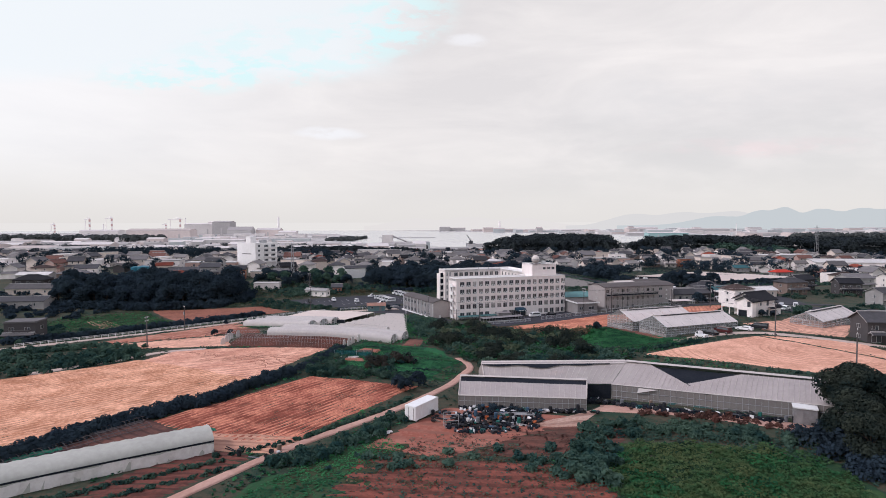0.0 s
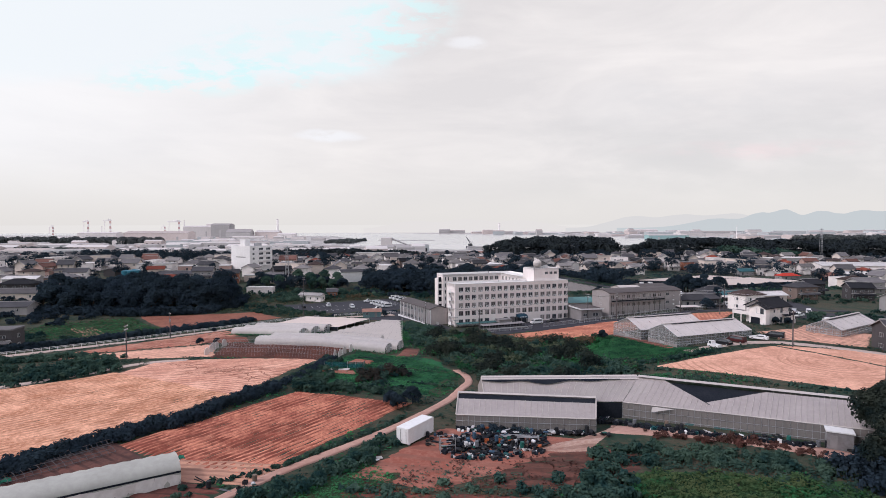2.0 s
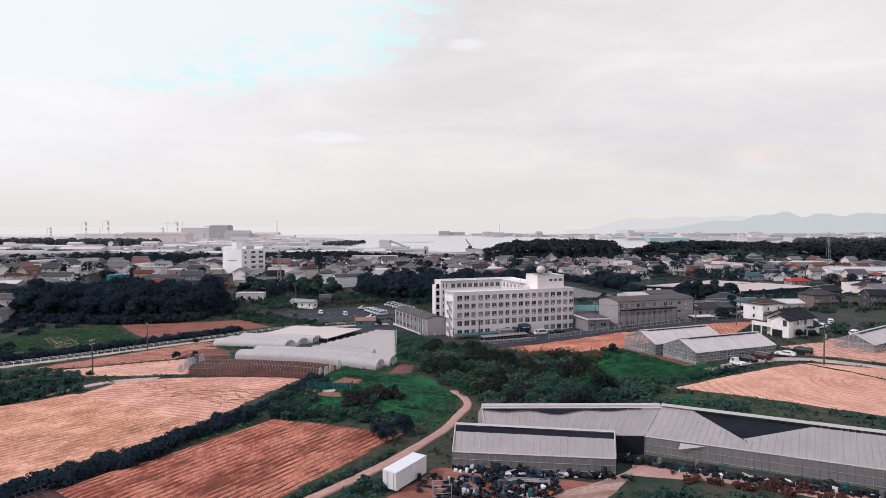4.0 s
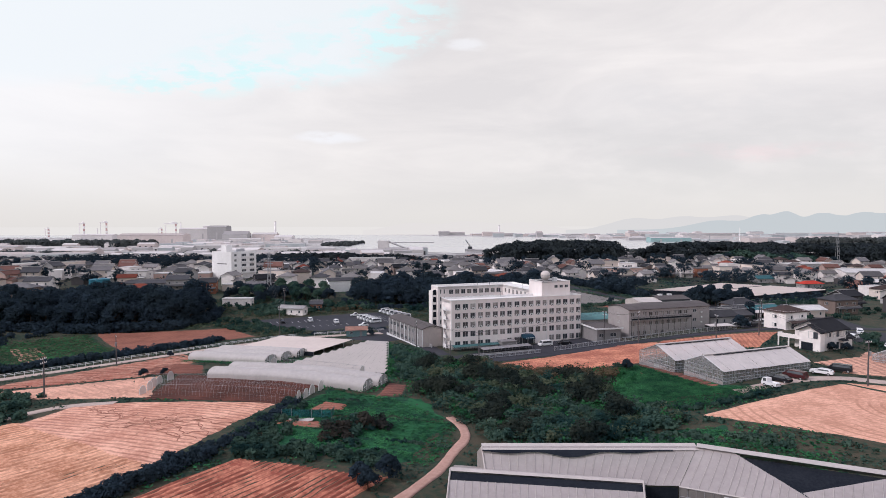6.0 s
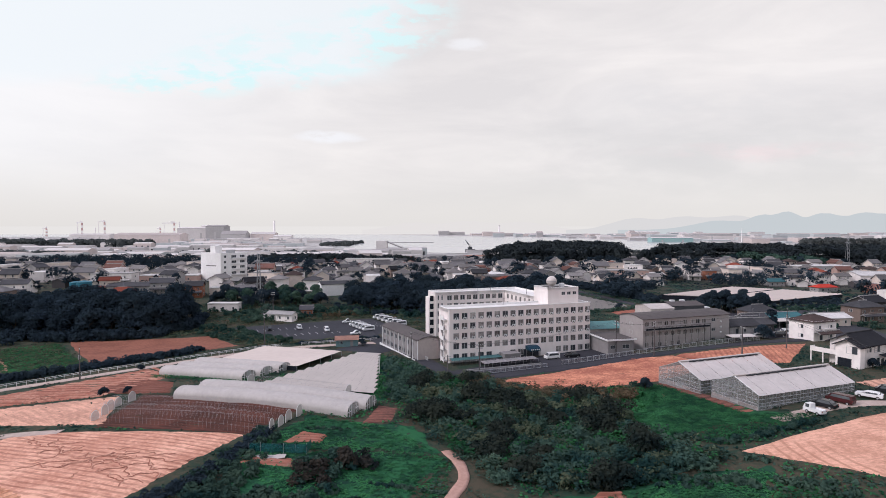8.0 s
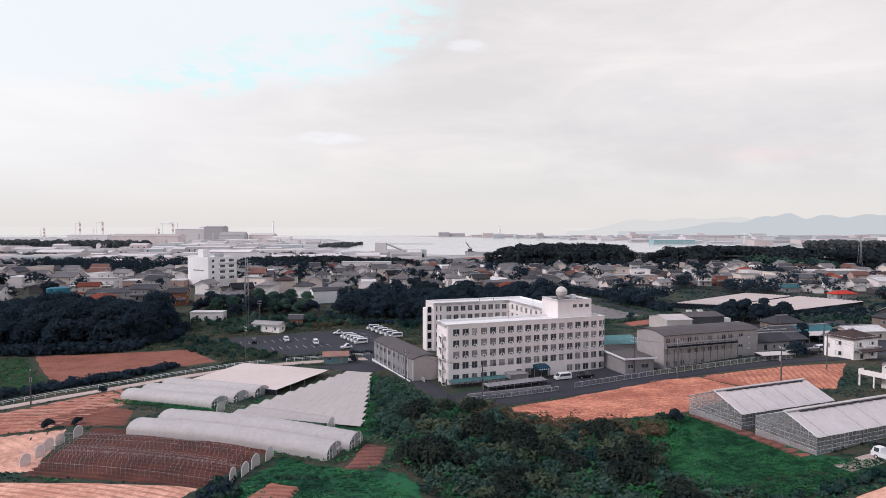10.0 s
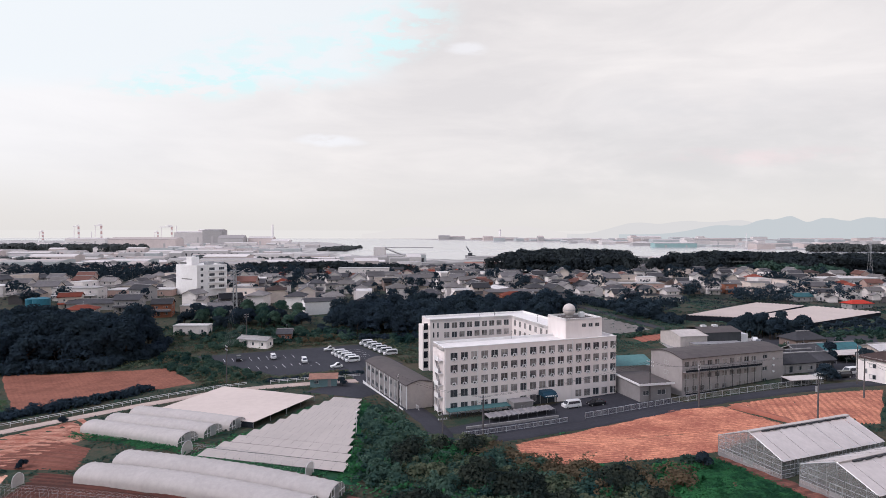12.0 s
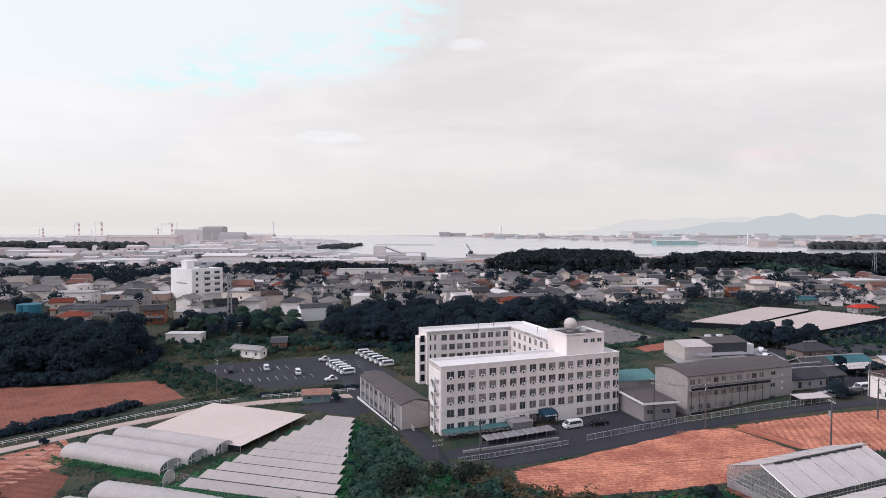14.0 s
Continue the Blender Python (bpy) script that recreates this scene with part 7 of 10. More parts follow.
def utility_pole(x, y, h, label="grey concrete utility pole with crossarms", turn=20.0, arms=2, box=False):
    t = thing("utility_pole", label, "utility pole", (x, y, land(x, y) - 0.2), turn, "utility poles")
    part("pole", Shape().beam((0, 0, 0), (0, 0, h), 0.18, n=8, r2=0.11), WOODPOLE, t)
    for k in range(arms):
        z = h - 0.4 - k * 0.9
        arm = part("crossarm", Shape().box(-0.95, -0.05, z - 0.05, 0.95, 0.05, z + 0.05), STEEL, t)
        for xx in (-0.85, -0.3, 0.3, 0.85):
            part("insulator", Shape().beam((xx, 0, z + 0.05), (xx, 0, z + 0.28), 0.06, n=6), PAINTWHITE, arm)
    if box:
        part("transformer", Shape().beam((0.4, 0, h - 3.2), (0.4, 0, h - 2.2), 0.28, n=10), STEEL, t)


POLES = [(87.4, 151.2, 9.5), (84.4, 117.2, 9.5), (-83.2, 157.6, 9.0), (-91, 199, 8.5), (11.6, 196.4, 8.2), (60.7, 208.3, 10.0), (75.8, 191.0, 9.5), (-57.0, 243.6, 11.0), (3.4, 190.0, 6.5), (104.0, 219.0, 10.0), (-6.4, 210.6, 9.0), (52.6, 216.0, 10.0), (96, 206, 9), (-70, 300, 11)]
for k, (x, y, h) in enumerate(POLES):
    utility_pole(x, y, h, arms=1 + (k % 3 > 0), box=k % 3 == 0, turn=20 + 35 * (k % 4))


def cable(a, b, sag, label="thin black overhead cable"):
    a, b = Vector(a), Vector(b)
    s = Shape()
    n = 12
    pts = [a.lerp(b, i / n) - Vector((0, 0, sag * 4 * (i / n) * (1 - i / n))) for i in range(n + 1)]
    s.pipe(pts, 0.025, n=3)
    solo("cable", s, DARKSTEEL, label, "cable", group="overhead cables")


def top(k, d=0.0):
    x, y, h = POLES[k]
    return (x + d, y, land(x, y) + h - 0.5)


for i, j in ((4, 11), (11, 5), (5, 9), (4, 10), (0, 12), (12, 9)):
    for d in (-0.7, 0.7):
        cable(top(i, d), top(j, d), 0.8)
for d in (-0.9, -0.3, 0.3, 0.9):
    cable(top(7, d), (-90 + d, 345, land(-90, 345) + 14), 2.5)
    cable(top(7, d), top(13, d), 1.5)


def lamp_post(x, y, h):
    t = thing("street_lamp", "slim white lamp post beside bushes", "street lamp", (x, y, land(x, y) - 0.1), 0)
    part("post", Shape().beam((0, 0, 0), (0, 0, h), 0.07, n=6), PAINTWHITE, t)
    part("head", Shape().box(-0.1, -0.35, h, 0.1, 0.1, h + 0.15), PAINTWHITE, t)


lamp_post(-13.8, 196, 4.5)


def junk():
    """Heaps of scrap before the old greenhouse."""
    r = random.Random(11)
    tones = [stain("scrap_" + n, c, tuple(v * 0.6 for v in c), 0.6, 3, 0.5, 0.5) for n, c in
             (("black", (0.02, 0.022, 0.028)), ("grey", (0.16, 0.17, 0.19)), ("white", (0.62, 0.62, 0.64)), ("teal", (0.02, 0.14, 0.12)), ("orange", (0.50, 0.13, 0.05)), ("blue", (0.05, 0.10, 0.16)), ("wood", (0.22, 0.16, 0.13)))]
    names = ["black", "grey", "white", "green", "orange", "blue", "wooden"]

    def put(x, y, spread):
        k = r.choices(range(7), (16, 3.5, 2.6, 1.6, 0.8, 2, 1.2))[0]
        sort = r.choice(("crate", "sack", "board", "drum", "tyre", "pipe"))
        t = thing(sort, f"{names[k]} {'old ' + sort} lying in a scrap heap", sort, (x, y, land(x, y) + 0.1 + r.uniform(0, spread)), r.uniform(0, 180), "scrap heap")
        w, d, h = r.uniform(0.3, 1.0), r.uniform(0.25, 0.7), r.uniform(0.2, 0.7)
        s = Shape()
        if sort == "crate":
            s.box(0, 0, 0, w, d, 0.05).box(0, 0, 0.05, w, 0.05, h).box(0, d - 0.05, 0.05, w, d, h).box(0, 0.05, 0.05, 0.05, d - 0.05, h).box(w - 0.05, 0.05, 0.05, w, d - 0.05, h)
        elif sort == "sack":
            rows = []
            for i in range(7):
                f = math.sin(math.pi * (0.08 + 0.84 * i / 6)) ** 0.5
                rows.append([(w * (i / 6 - 0.5), d / 2 * f * math.cos(q), h / 2 + h / 2 * f * math.sin(q)) for q in [2 * math.pi * j / 9 for j in range(10)]])
            s.sheet(rows)
        elif sort == "board":
            s.box(0, 0, 0, w * 2.0, d, 0.06).box(0.1, 0.05, 0.06, w * 1.8, d - 0.1, 0.11)
        elif sort == "drum":
            s.beam((0, 0, 0), (0, 0, 0.85), 0.3, n=12).beam((0, 0, 0.28), (0, 0, 0.32), 0.32, n=12).beam((0, 0, 0.56), (0, 0, 0.60), 0.32, n=12)
        elif sort == "tyre":
            rows = []
            for i in range(15):
                a = 2 * math.pi * i / 14
                rows.append([((0.33 + 0.11 * math.cos(b)) * math.cos(a), (0.33 + 0.11 * math.cos(b)) * math.sin(a), 0.11 + 0.11 * math.sin(b)) for b in [2 * math.pi * j / 7 for j in range(8)]])
            s.sheet(rows)
        else:
            s.beam((0, 0, 0.1), (w * 2.5, 0.1, 0.25), 0.07, n=7).beam((0, 0.2, 0.1), (w * 2.2, 0.4, 0.1), 0.06, n=7)
        part("body", s, RUBBER if sort == "tyre" else tones[k], t)

    for _ in range(95):
        put(r.gauss(6.6, 3.4), r.gauss(94.6, 1.6), 0.7)
    for _ in range(45):
        k = r.random()
        put(lerp(2.5, 24.5, k) + r.uniform(-0.5, 0.5), lerp(101.9, 97.8, k) + r.uniform(-0.9, 0.4), 0.5)
    for _ in range(40):
        k = r.random()
        put(lerp(26, 56, k) + r.uniform(-0.6, 0.6), lerp(104.2, 88.0, k) + r.uniform(-1.2, 0.2), 0.4)
    for _ in range(12):
        put(r.uniform(-4, 0), r.uniform(94, 99), 0.2)
    for _ in range(9):
        put(r.uniform(-33, -26), r.uniform(78.5, 82.5), 0.1)
    t = thing("steel_rack", "rusty open steel rack beside scrap", "rack", (-1.8, 92.0, land(-1.8, 92)), 8)
    for x in (0, 2.2):
        for y in (0, 1.4):
            part("upright", Shape().beam((x, y, 0), (x, y, 2.4), 0.06), STEEL, t)
    for z in (0.3, 1.3, 2.35):
        part("shelf_bar", Shape().beam((0, 0, z), (2.2, 0, z), 0.05).beam((0, 1.4, z), (2.2, 1.4, z), 0.05), STEEL, t)
    p = thing("plank_stack", "pale long planks lying on scrap", "planks", (7.6, 96.6, land(8, 96) + 0.8), -6)
    for i in range(4):
        part("plank", Shape().box(0, i * 0.3, 0.05 * (i % 2), 6.0, i * 0.3 + 0.26, 0.06 + 0.05 * (i % 2)), TIN, p)
    b = thing("broken_frame", "white frame lying on red soil", "frame", (-13.6, 88.4, land(-13.6, 88.4) + 0.12), 20)
    part("rail", Shape().box(0, 0, 0, 3.2, 0.25, 0.12), PAINTWHITE, b)
    part("sheet", Shape().box(1.4, 0.4, 0, 3.8, 1.3, 0.08), VINYL, b)


junk()


def blue_net():
    t = thing("garden_net", "teal net fence round a vegetable plot", "net", (-28.2, 139.2, land(-28, 139)), -3)
    part("net", Shape().sheet([[(i * 0.9, 0.12 * math.sin(i * 1.3), 0.0), (i * 0.9, 0.05 * math.sin(i), 1.35)] for i in range(11)]), TEALNET, t)
    part("net", Shape().sheet([[(9.0, i * 0.5, 0.0), (9.0, i * 0.5, 1.3)] for i in range(6)]), TEALNET, t)
    for i in range(6):
        part("stake", Shape().beam((i * 1.8, 0, -0.2), (i * 1.8, 0, 1.5), 0.03), STEEL, t)
    s = thing("pale_sheeting", "pale plastic sheeting on soil", "sheeting", (-29.0, 136.0, land(-28, 136) + 0.15), 4)
    part("sheet", Shape().sheet([[(x, y, 0.08 * math.sin(x * 2 + y)) for y in (0, 0.7, 1.5)] for x in range(0, 8)]), BEIGEBOARD, s)


TEALNET = film_sheet("teal_net", (0.012, 0.10, 0.11), 0.25)
blue_net()
for x, y, w in ((-62.5, 77.5, 4.5), (-60.5, 79.4, 4.0), (-38.3, 83.4, 2.6)):
    s = Shape().sheet([[(i * w / 8, j * 0.5 + 0.1 * math.sin(i), 0.25 + 0.14 * math.sin(i * 2.2 + j * 1.7)) for j in range(4)] for i in range(9)])
    solo("green_net", s, stain("green_net", (0.01, 0.16, 0.10), (0.01, 0.09, 0.06), 0.8, 3, 0.5, 0.5), "crumpled green garden net", "net", at=(x, y, land(x, y) + (0.15 if x < -50 else 1.75)), turn=40)


def scrap():
    """Heaps of small scrap round the old greenhouses."""
    r = random.Random(31)
    s = Shape()
    for ring, n in (([(-1.6, 90.7), (-0.5, 99.0), (8.8, 101.5), (15.3, 98.1), (13.3, 91.0), (5.4, 89.0)], 420), ([(24, 104), (38, 95.5), (52, 88.6), (52.5, 89.6), (38, 97.2), (26, 105)], 260), ([(0, 101.5), (22, 98), (23, 99), (1, 102.8)], 150)):
        xs, ys = [p[0] for p in ring], [p[1] for p in ring]
        k = 0
        while k < n:
            x, y = r.uniform(min(xs), max(xs)), r.uniform(min(ys), max(ys))
            hit = False
            for (x0, y0), (x1, y1) in zip(ring, ring[1:] + ring[:1]):
                if (y0 > y) != (y1 > y) and x < (x1 - x0) * (y - y0) / (y1 - y0) + x0:
                    hit = not hit
            if not hit:
                continue
            k += 1
            w, d, h = r.uniform(0.15, 0.8), r.uniform(0.15, 0.6), r.uniform(0.1, 0.55)
            z = land(x, y) + 0.1
            a = r.uniform(0, 3.14)
            e = Vector((math.cos(a) * w, math.sin(a) * w, r.uniform(-0.15, 0.15)))
            f = Vector((-math.sin(a) * d, math.cos(a) * d, r.uniform(-0.15, 0.15)))
            o = Vector((x, y, z))
            m = r.choices(range(5), (16, 4, 1.8, 1.4, 0.5))[0]
            c = [o - e / 2 - f / 2, o + e / 2 - f / 2, o + e / 2 + f / 2, o - e / 2 + f / 2]
            u = [p + Vector((0, 0, h)) for p in c]
            s.poly(u, m)
            for i in range(4):
                s.poly([c[i], c[(i + 1) % 4], u[(i + 1) % 4], u[i]], m)
    solo("scrap", s, [DARKGAP, DARKSTEEL, PAINTWHITE, TEALNET, TIN], "heaps of black, white and green scrap", "scrap", "stuff")


scrap()

# ---- houses ----
HW = [stain("house_wall_" + n, c, tuple(v * 0.80 for v in c), 0.85, 0.8, 0.2, 0.30, jitter=0.14) for n, c in
      (("white", (0.84, 0.78, 0.77)), ("cream", (0.70, 0.60, 0.55)), ("grey", (0.36, 0.345, 0.35)), ("brown", (0.20, 0.15, 0.135)), ("dark", (0.075, 0.07, 0.075)), ("orange", (0.32, 0.13, 0.085)), ("pink", (0.52, 0.36, 0.32)))]
HR = [stain("roof_" + n, c, tuple(v * 0.65 for v in c), 0.9, 0.9, 0.2, 0.4, jitter=0.3, spec=0.15) for n, c in
      (("black_tile", (0.022, 0.023, 0.029)), ("grey_tile", (0.064, 0.064, 0.072)), ("brown_tile", (0.065, 0.045, 0.043)), ("red_tile", (0.24, 0.062, 0.042)), ("pale_sheet", (0.52, 0.50, 0.50)), ("teal_sheet", (0.045, 0.135, 0.155)), ("silver_tile", (0.145, 0.138, 0.145)), ("ash_tile", (0.20, 0.187, 0.187)), ("rust_tile", (0.17, 0.085, 0.072)), ("slate", (0.072, 0.071, 0.079)), ("bright_red", (0.48, 0.05, 0.035)))]
RIDGE = stain("ridge_tile", (0.40, 0.385, 0.39), (0.26, 0.25, 0.255), 0.8, 0.9, 0.2, 0.4)
WIN_S = window_mesh(1.6, 1.1, 2, GLASS)
WIN_L = window_mesh(2.4, 1.8, 2, GLASS)


def gable_roof(w, d, z, rise, over=0.6, thick=0.24, ends=True):
    """Ridge along x over a plan w by d centred on the origin; slabs with thickness."""
    s = Shape()
    x0, x1, h = -w / 2 - over, w / 2 + over, d / 2 + over
    zl = z - rise * over / (d / 2)
    for sg in (-1, 1):
        q = [(x0, sg * h, zl), (x1, sg * h, zl), (x1, 0, z + rise), (x0, 0, z + rise)]
        s.poly(q if sg < 0 else q[::-1])
        s.poly([(a, b, c - thick) for a, b, c in (q[::-1] if sg < 0 else q)])
        s.poly([(x0, sg * h, zl - thick), (x1, sg * h, zl - thick), (x1, sg * h, zl), (x0, sg * h, zl)][::-sg])
        for x in (x0, x1):
            s.poly([(x, sg * h, zl - thick), (x, 0, z + rise - thick), (x, 0, z + rise), (x, sg * h, zl)], 1)
    s.box(x0 - 0.02, -0.2, z + rise - 0.05, x1 + 0.02, 0.2, z + rise + 0.2, 1)
    return s


def hip_roof(w, d, z, rise, over=0.6, thick=0.14):
    s = Shape()
    X, Y, zl = w / 2 + over, d / 2 + over, z - 0.25
    r = max(0.2, (w - d) / 2)
    c = [(-X, -Y, zl), (X, -Y, zl), (X, Y, zl), (-X, Y, zl)]
    a, b = (-r, 0, z + rise), (r, 0, z + rise)
    s.poly([c[0], c[1], b, a]).poly([c[2], c[3], a, b]).poly([c[1], c[2], b]).poly([c[3], c[0], a])
    lo = [(x, y, q - thick) for x, y, q in c]
    s.poly(lo[::-1])
    for i in range(4):
        s.poly([lo[i], lo[(i + 1) % 4], c[(i + 1) % 4], c[i]])
    s.box(-r - 0.1, -0.2, z + rise - 0.06, r + 0.1, 0.2, z + rise + 0.2, 1)
    return s


def gabled_box(w, d, z0, h, rise):
    s = Shape().box(-w / 2, -d / 2, z0, w / 2, d / 2, h)
    for x in (-w / 2, w / 2):
        s.poly([(x, -d / 2, h), (x, d / 2, h), (x, 0, h + rise)] if x > 0 else [(x, d / 2, h), (x, -d / 2, h), (x, 0, h + rise)])
    return s


def house(w, d, storeys, wall, roof, kind, label, rise=1.7, lower=True, at=(0, 0, 0), turn=0.0, name="house", group="", detail=True):
    """A dwelling centred on its base."""
    h = 2.9 * storeys + 0.3
    t = thing(name, label, "house", at, turn, group)
    s = Shape().box(-w / 2, -d / 2, -1.2, w / 2, d / 2, h)
    if kind == "gable":
        for x in (-w / 2, w / 2):
            s.poly([(x, -d / 2, h), (x, d / 2, h), (x, 0, h + rise)] if x > 0 else [(x, d / 2, h), (x, -d / 2, h), (x, 0, h + rise)])
    part("wall", s, wall, t)
    if kind == "flat":
        part("roof", Shape().box(-w / 2 - 0.15, -d / 2 - 0.15, h, w / 2 + 0.15, d / 2 + 0.15, h + 0.45), roof, t)
    else:
        part("roof", gable_roof(w, d, h, rise) if kind == "gable" else hip_roof(w, d, h, rise), [roof, RIDGE], t)
    for k in range(storeys):
        z = 0.9 + 2.75 * k
        n = 2 if w < 10 or not detail else 3
        for i in range(n):
            x = -w / 2 + w * (i + 0.5) / n - 1.0
            part("window", WIN_L if k == 0 and i == 0 else WIN_S, None, t, at=(x, -d / 2 - 0.03, z - (0.5 if k == 0 and i == 0 else 0)))
        if detail:
            part("window", WIN_S, None, t, at=(w / 2 + 0.03, -0.8, z), turn=90)
            part("window", WIN_S, None, t, at=(-w / 2 - 0.03, 0.8, z), turn=-90)
    if storeys == 2 and lower and detail:
        e = gable_roof(w * 0.95, 2.2, 2.75, 0.5, 0.2)
        part("porch_roof", e, [roof, RIDGE], t, at=(0, -d / 2 - 0.9, 0))
        part("balcony", Shape().box(-w * 0.2, -d / 2 - 1.1, 3.0, w * 0.35, -d / 2 - 0.02, 3.9), wall, t)
    if kind != "flat" and detail:
        part("aerial", Shape().beam((0.5, 0, h + rise), (0.5, 0, h + rise + 1.6), 0.03).beam((0.1, 0, h + rise + 1.5), (0.9, 0, h + rise + 1.5), 0.02), STEEL, t)
    return t


def set_house(x, y, turn, *args, **kw):
    return house(*args, at=(x, y, land(x, y)), turn=turn, **kw)


# houses that stand out
def villa():
    """White house with black roofs: a projecting gable, a long balcony over a carport, a low wing."""
    t = thing("house", "white two-storey house with black tiled roofs and a balcony", "house", (101.5, 187.0, land(101.5, 187)), 26)
    part("wall", Shape().box(-4.6, -3.8, -1.2, 5.0, 3.8, 5.6), HW[0], t)
    part("gable", Shape().poly([(-4.6, 3.8, 5.6), (-4.6, -3.8, 5.6), (-4.6, 0, 7.6)]).poly([(5.0, -3.8, 5.6), (5.0, 3.8, 5.6), (5.0, 0, 7.6)]), HW[0], t)
    part("roof", gable_roof(9.6, 7.6, 5.6, 2.0, 0.7, 0.26), [HR[0], HR[1]], t, at=(0.2, 0, 0))
    part("bay", Shape().box(-6.4, -3.9, -1.2, -4.6, 1.5, 5.3), HW[0], t)
    part("bay_gable", Shape().poly([(-6.4, 1.5, 5.3), (-6.4, -3.9, 5.3), (-6.4, -1.2, 6.7)]), HW[0], t)
    part("bay_roof", gable_roof(3.0, 5.4, 5.3, 1.4, 0.5, 0.24), [HR[0], HR[1]], t, at=(-5.2, -1.2, 0))
    # doorway shade painted as a black panel on the bay wall
    part("garage_shade", Shape().box(-6.46, -1.9, -0.9, -6.38, 0.8, 1.9), DARKGAP, t, "black panel painted as a shaded garage doorway")
    part("garage_frame", Shape().box(-6.5, 0.8, -0.9, -6.38, 0.94, 2.04).box(-6.5, -2.04, -0.9, -6.38, -1.9, 2.04).box(-6.5, -1.9, 1.9, -6.38, 0.8, 2.04), DARKSTEEL, t)
    part("balcony", Shape().box(-6.4, 1.5, 2.4, -4.62, 7.4, 2.6).box(-6.4, 1.5, 2.6, -6.26, 7.4, 3.5).box(-6.26, 7.26, 2.6, -4.62, 7.4, 3.5), HW[0], t)
    for y in (4.4, 7.2):
        part("pillar", Shape().box(-6.38, y - 0.14, -1.0, -6.1, y + 0.14, 2.4), HW[0], t)
    part("wing", gabled_box(4.2, 5.0, -1.0, 2.7, 1.4), HW[0], t, at=(7.1, -0.6, 0))
    part("wing_roof", gable_roof(4.2, 5.0, 2.7, 1.4, 0.6, 0.22), [HR[0], HR[1]], t, at=(7.1, -0.6, 0))
    part("porch_roof", Shape().poly([(1.4, -5.0, 2.35), (4.2, -5.0, 2.35), (4.2, -3.8, 2.75), (1.4, -3.8, 2.75)]).poly([(1.4, -5.0, 2.25), (4.2, -5.0, 2.25), (4.2, -5.0, 2.35), (1.4, -5.0, 2.35)]), HR[0], t)
    part("front_door", Shape().box(2.5, -3.88, -0.6, 3.5, -3.79, 1.6), DARKSTEEL, t)
    for me, x, z in ((WIN_S, -3.4, 3.5), (WIN_L, -0.6, 3.3), (WIN_S, 3.8, 3.5), (WIN_S, -3.4, 0.5), (WIN_L, -0.6, 0.2), (WIN_S, 4.4, 0.5)):
        part("window", me, None, t, at=(x, -3.83, z))
    part("window", WIN_L, None, t, at=(-6.43, -0.9, 3.2), turn=-90)
    part("window", WIN_L, None, t, at=(-4.63, 2.7, 3.0), turn=-90)
    for z in (0.9, 3.9):
        part("window", WIN_S, None, t, at=(5.03, -0.8, z), turn=90)


villa()
set_house(114.5, 223.5, 20, 9.5, 8.0, 2, HW[0], HR[2], "hip", "pale two-storey house with a brown hipped roof", rise=1.5)
set_house(115.8, 150.5, -6, 12.0, 7.5, 2, HW[4], HR[9], "gable", "dark two-storey farmhouse with a grey tiled roof", rise=2.0)
set_house(126.5, 275.0, 12, 12.0, 7.0, 1, HW[3], HR[1], "hip", "single-storey house with a broad grey tiled roof", rise=2.0)
set_house(124.5, 256.5, 12, 13.0, 7.0, 1, HW[2], HR[5], "gable", "low store with a teal sheet roof", rise=1.4, name="store")
set_house(143, 259, 10, 14.0, 7.0, 1, HW[1], HR[4], "gable", "low store with a pale sheet roof", rise=1.2, name="store")
set_house(112, 252.5, 15, 9.0, 6.0, 1, HW[4], HR[1], "gable", "dark shed with a grey roof", rise=1.4, name="shed")
set_house(-121.0, 341.5, 12, 8.0, 7.0, 2, HW[5], HR[1], "gable", "orange two-storey house with a grey roof", rise=1.8)
set_house(-108.5, 349.5, 4, 14.5, 6.5, 1, HW[1], HR[4], "flat", "low beige building with a pale flat roof", name="low_building")
set_house(-140.5, 350.0, 8, 11.0, 8.0, 2, HW[2], HR[1], "gable", "grey two-storey house with a tiled gable", rise=1.9)
set_house(-98.5, 349.0, 30, 9.5, 7.5, 1, HW[2], HR[6], "gable", "low house with a silvery tiled roof", rise=1.8)
set_house(-96.5, 357.0, 30, 10.0, 7.5, 2, HW[4], HR[0], "gable", "dark two-storey house with a black tiled roof", rise=1.9)
set_house(-150.5, 382.0, -20, 10.5, 8.0, 2, HW[2], HR[1], "gable", "grey two-storey house with a grey gable roof", rise=2.0)
set_house(-185, 385, 6, 22, 11, 2, HW[0], HR[4], "flat", "white two-storey block with a flat roof", name="building")
set_house(-160, 402, 4, 34, 12, 1, HW[6], HR[4], "flat", "long salmon low building with a flat roof", name="building")
set_house(-157, 341, 14, 12, 8, 1, HW[1], HR[3], "hip", "low house with an orange-red hipped roof", rise=1.7)
set_house(-172, 357, 20, 9, 7, 2, HW[1], HR[3], "gable", "beige house with an orange-red gable roof", rise=1.5)
set_house(-160, 356, 6, 22, 8, 1, HW[2], HR[1], "gable", "long low house with a grey tiled roof", rise=1.5)
set_house(-95.5, 312.5, 0, 13.5, 5.0, 1, HW[0], HR[4], "flat", "white low shed with a white sheet roof", name="shed")
set_house(-64.2, 293.0, -20, 12.0, 4.0, 1, HW[0], HR[4], "gable", "long shed with a pale sheet roof", rise=0.7, name="shed")
set_house(-56.0, 302.4, 8, 5.0, 5.0, 1, HW[5], HR[1], "gable", "small red hut with a grey roof", rise=1.2, name="hut")
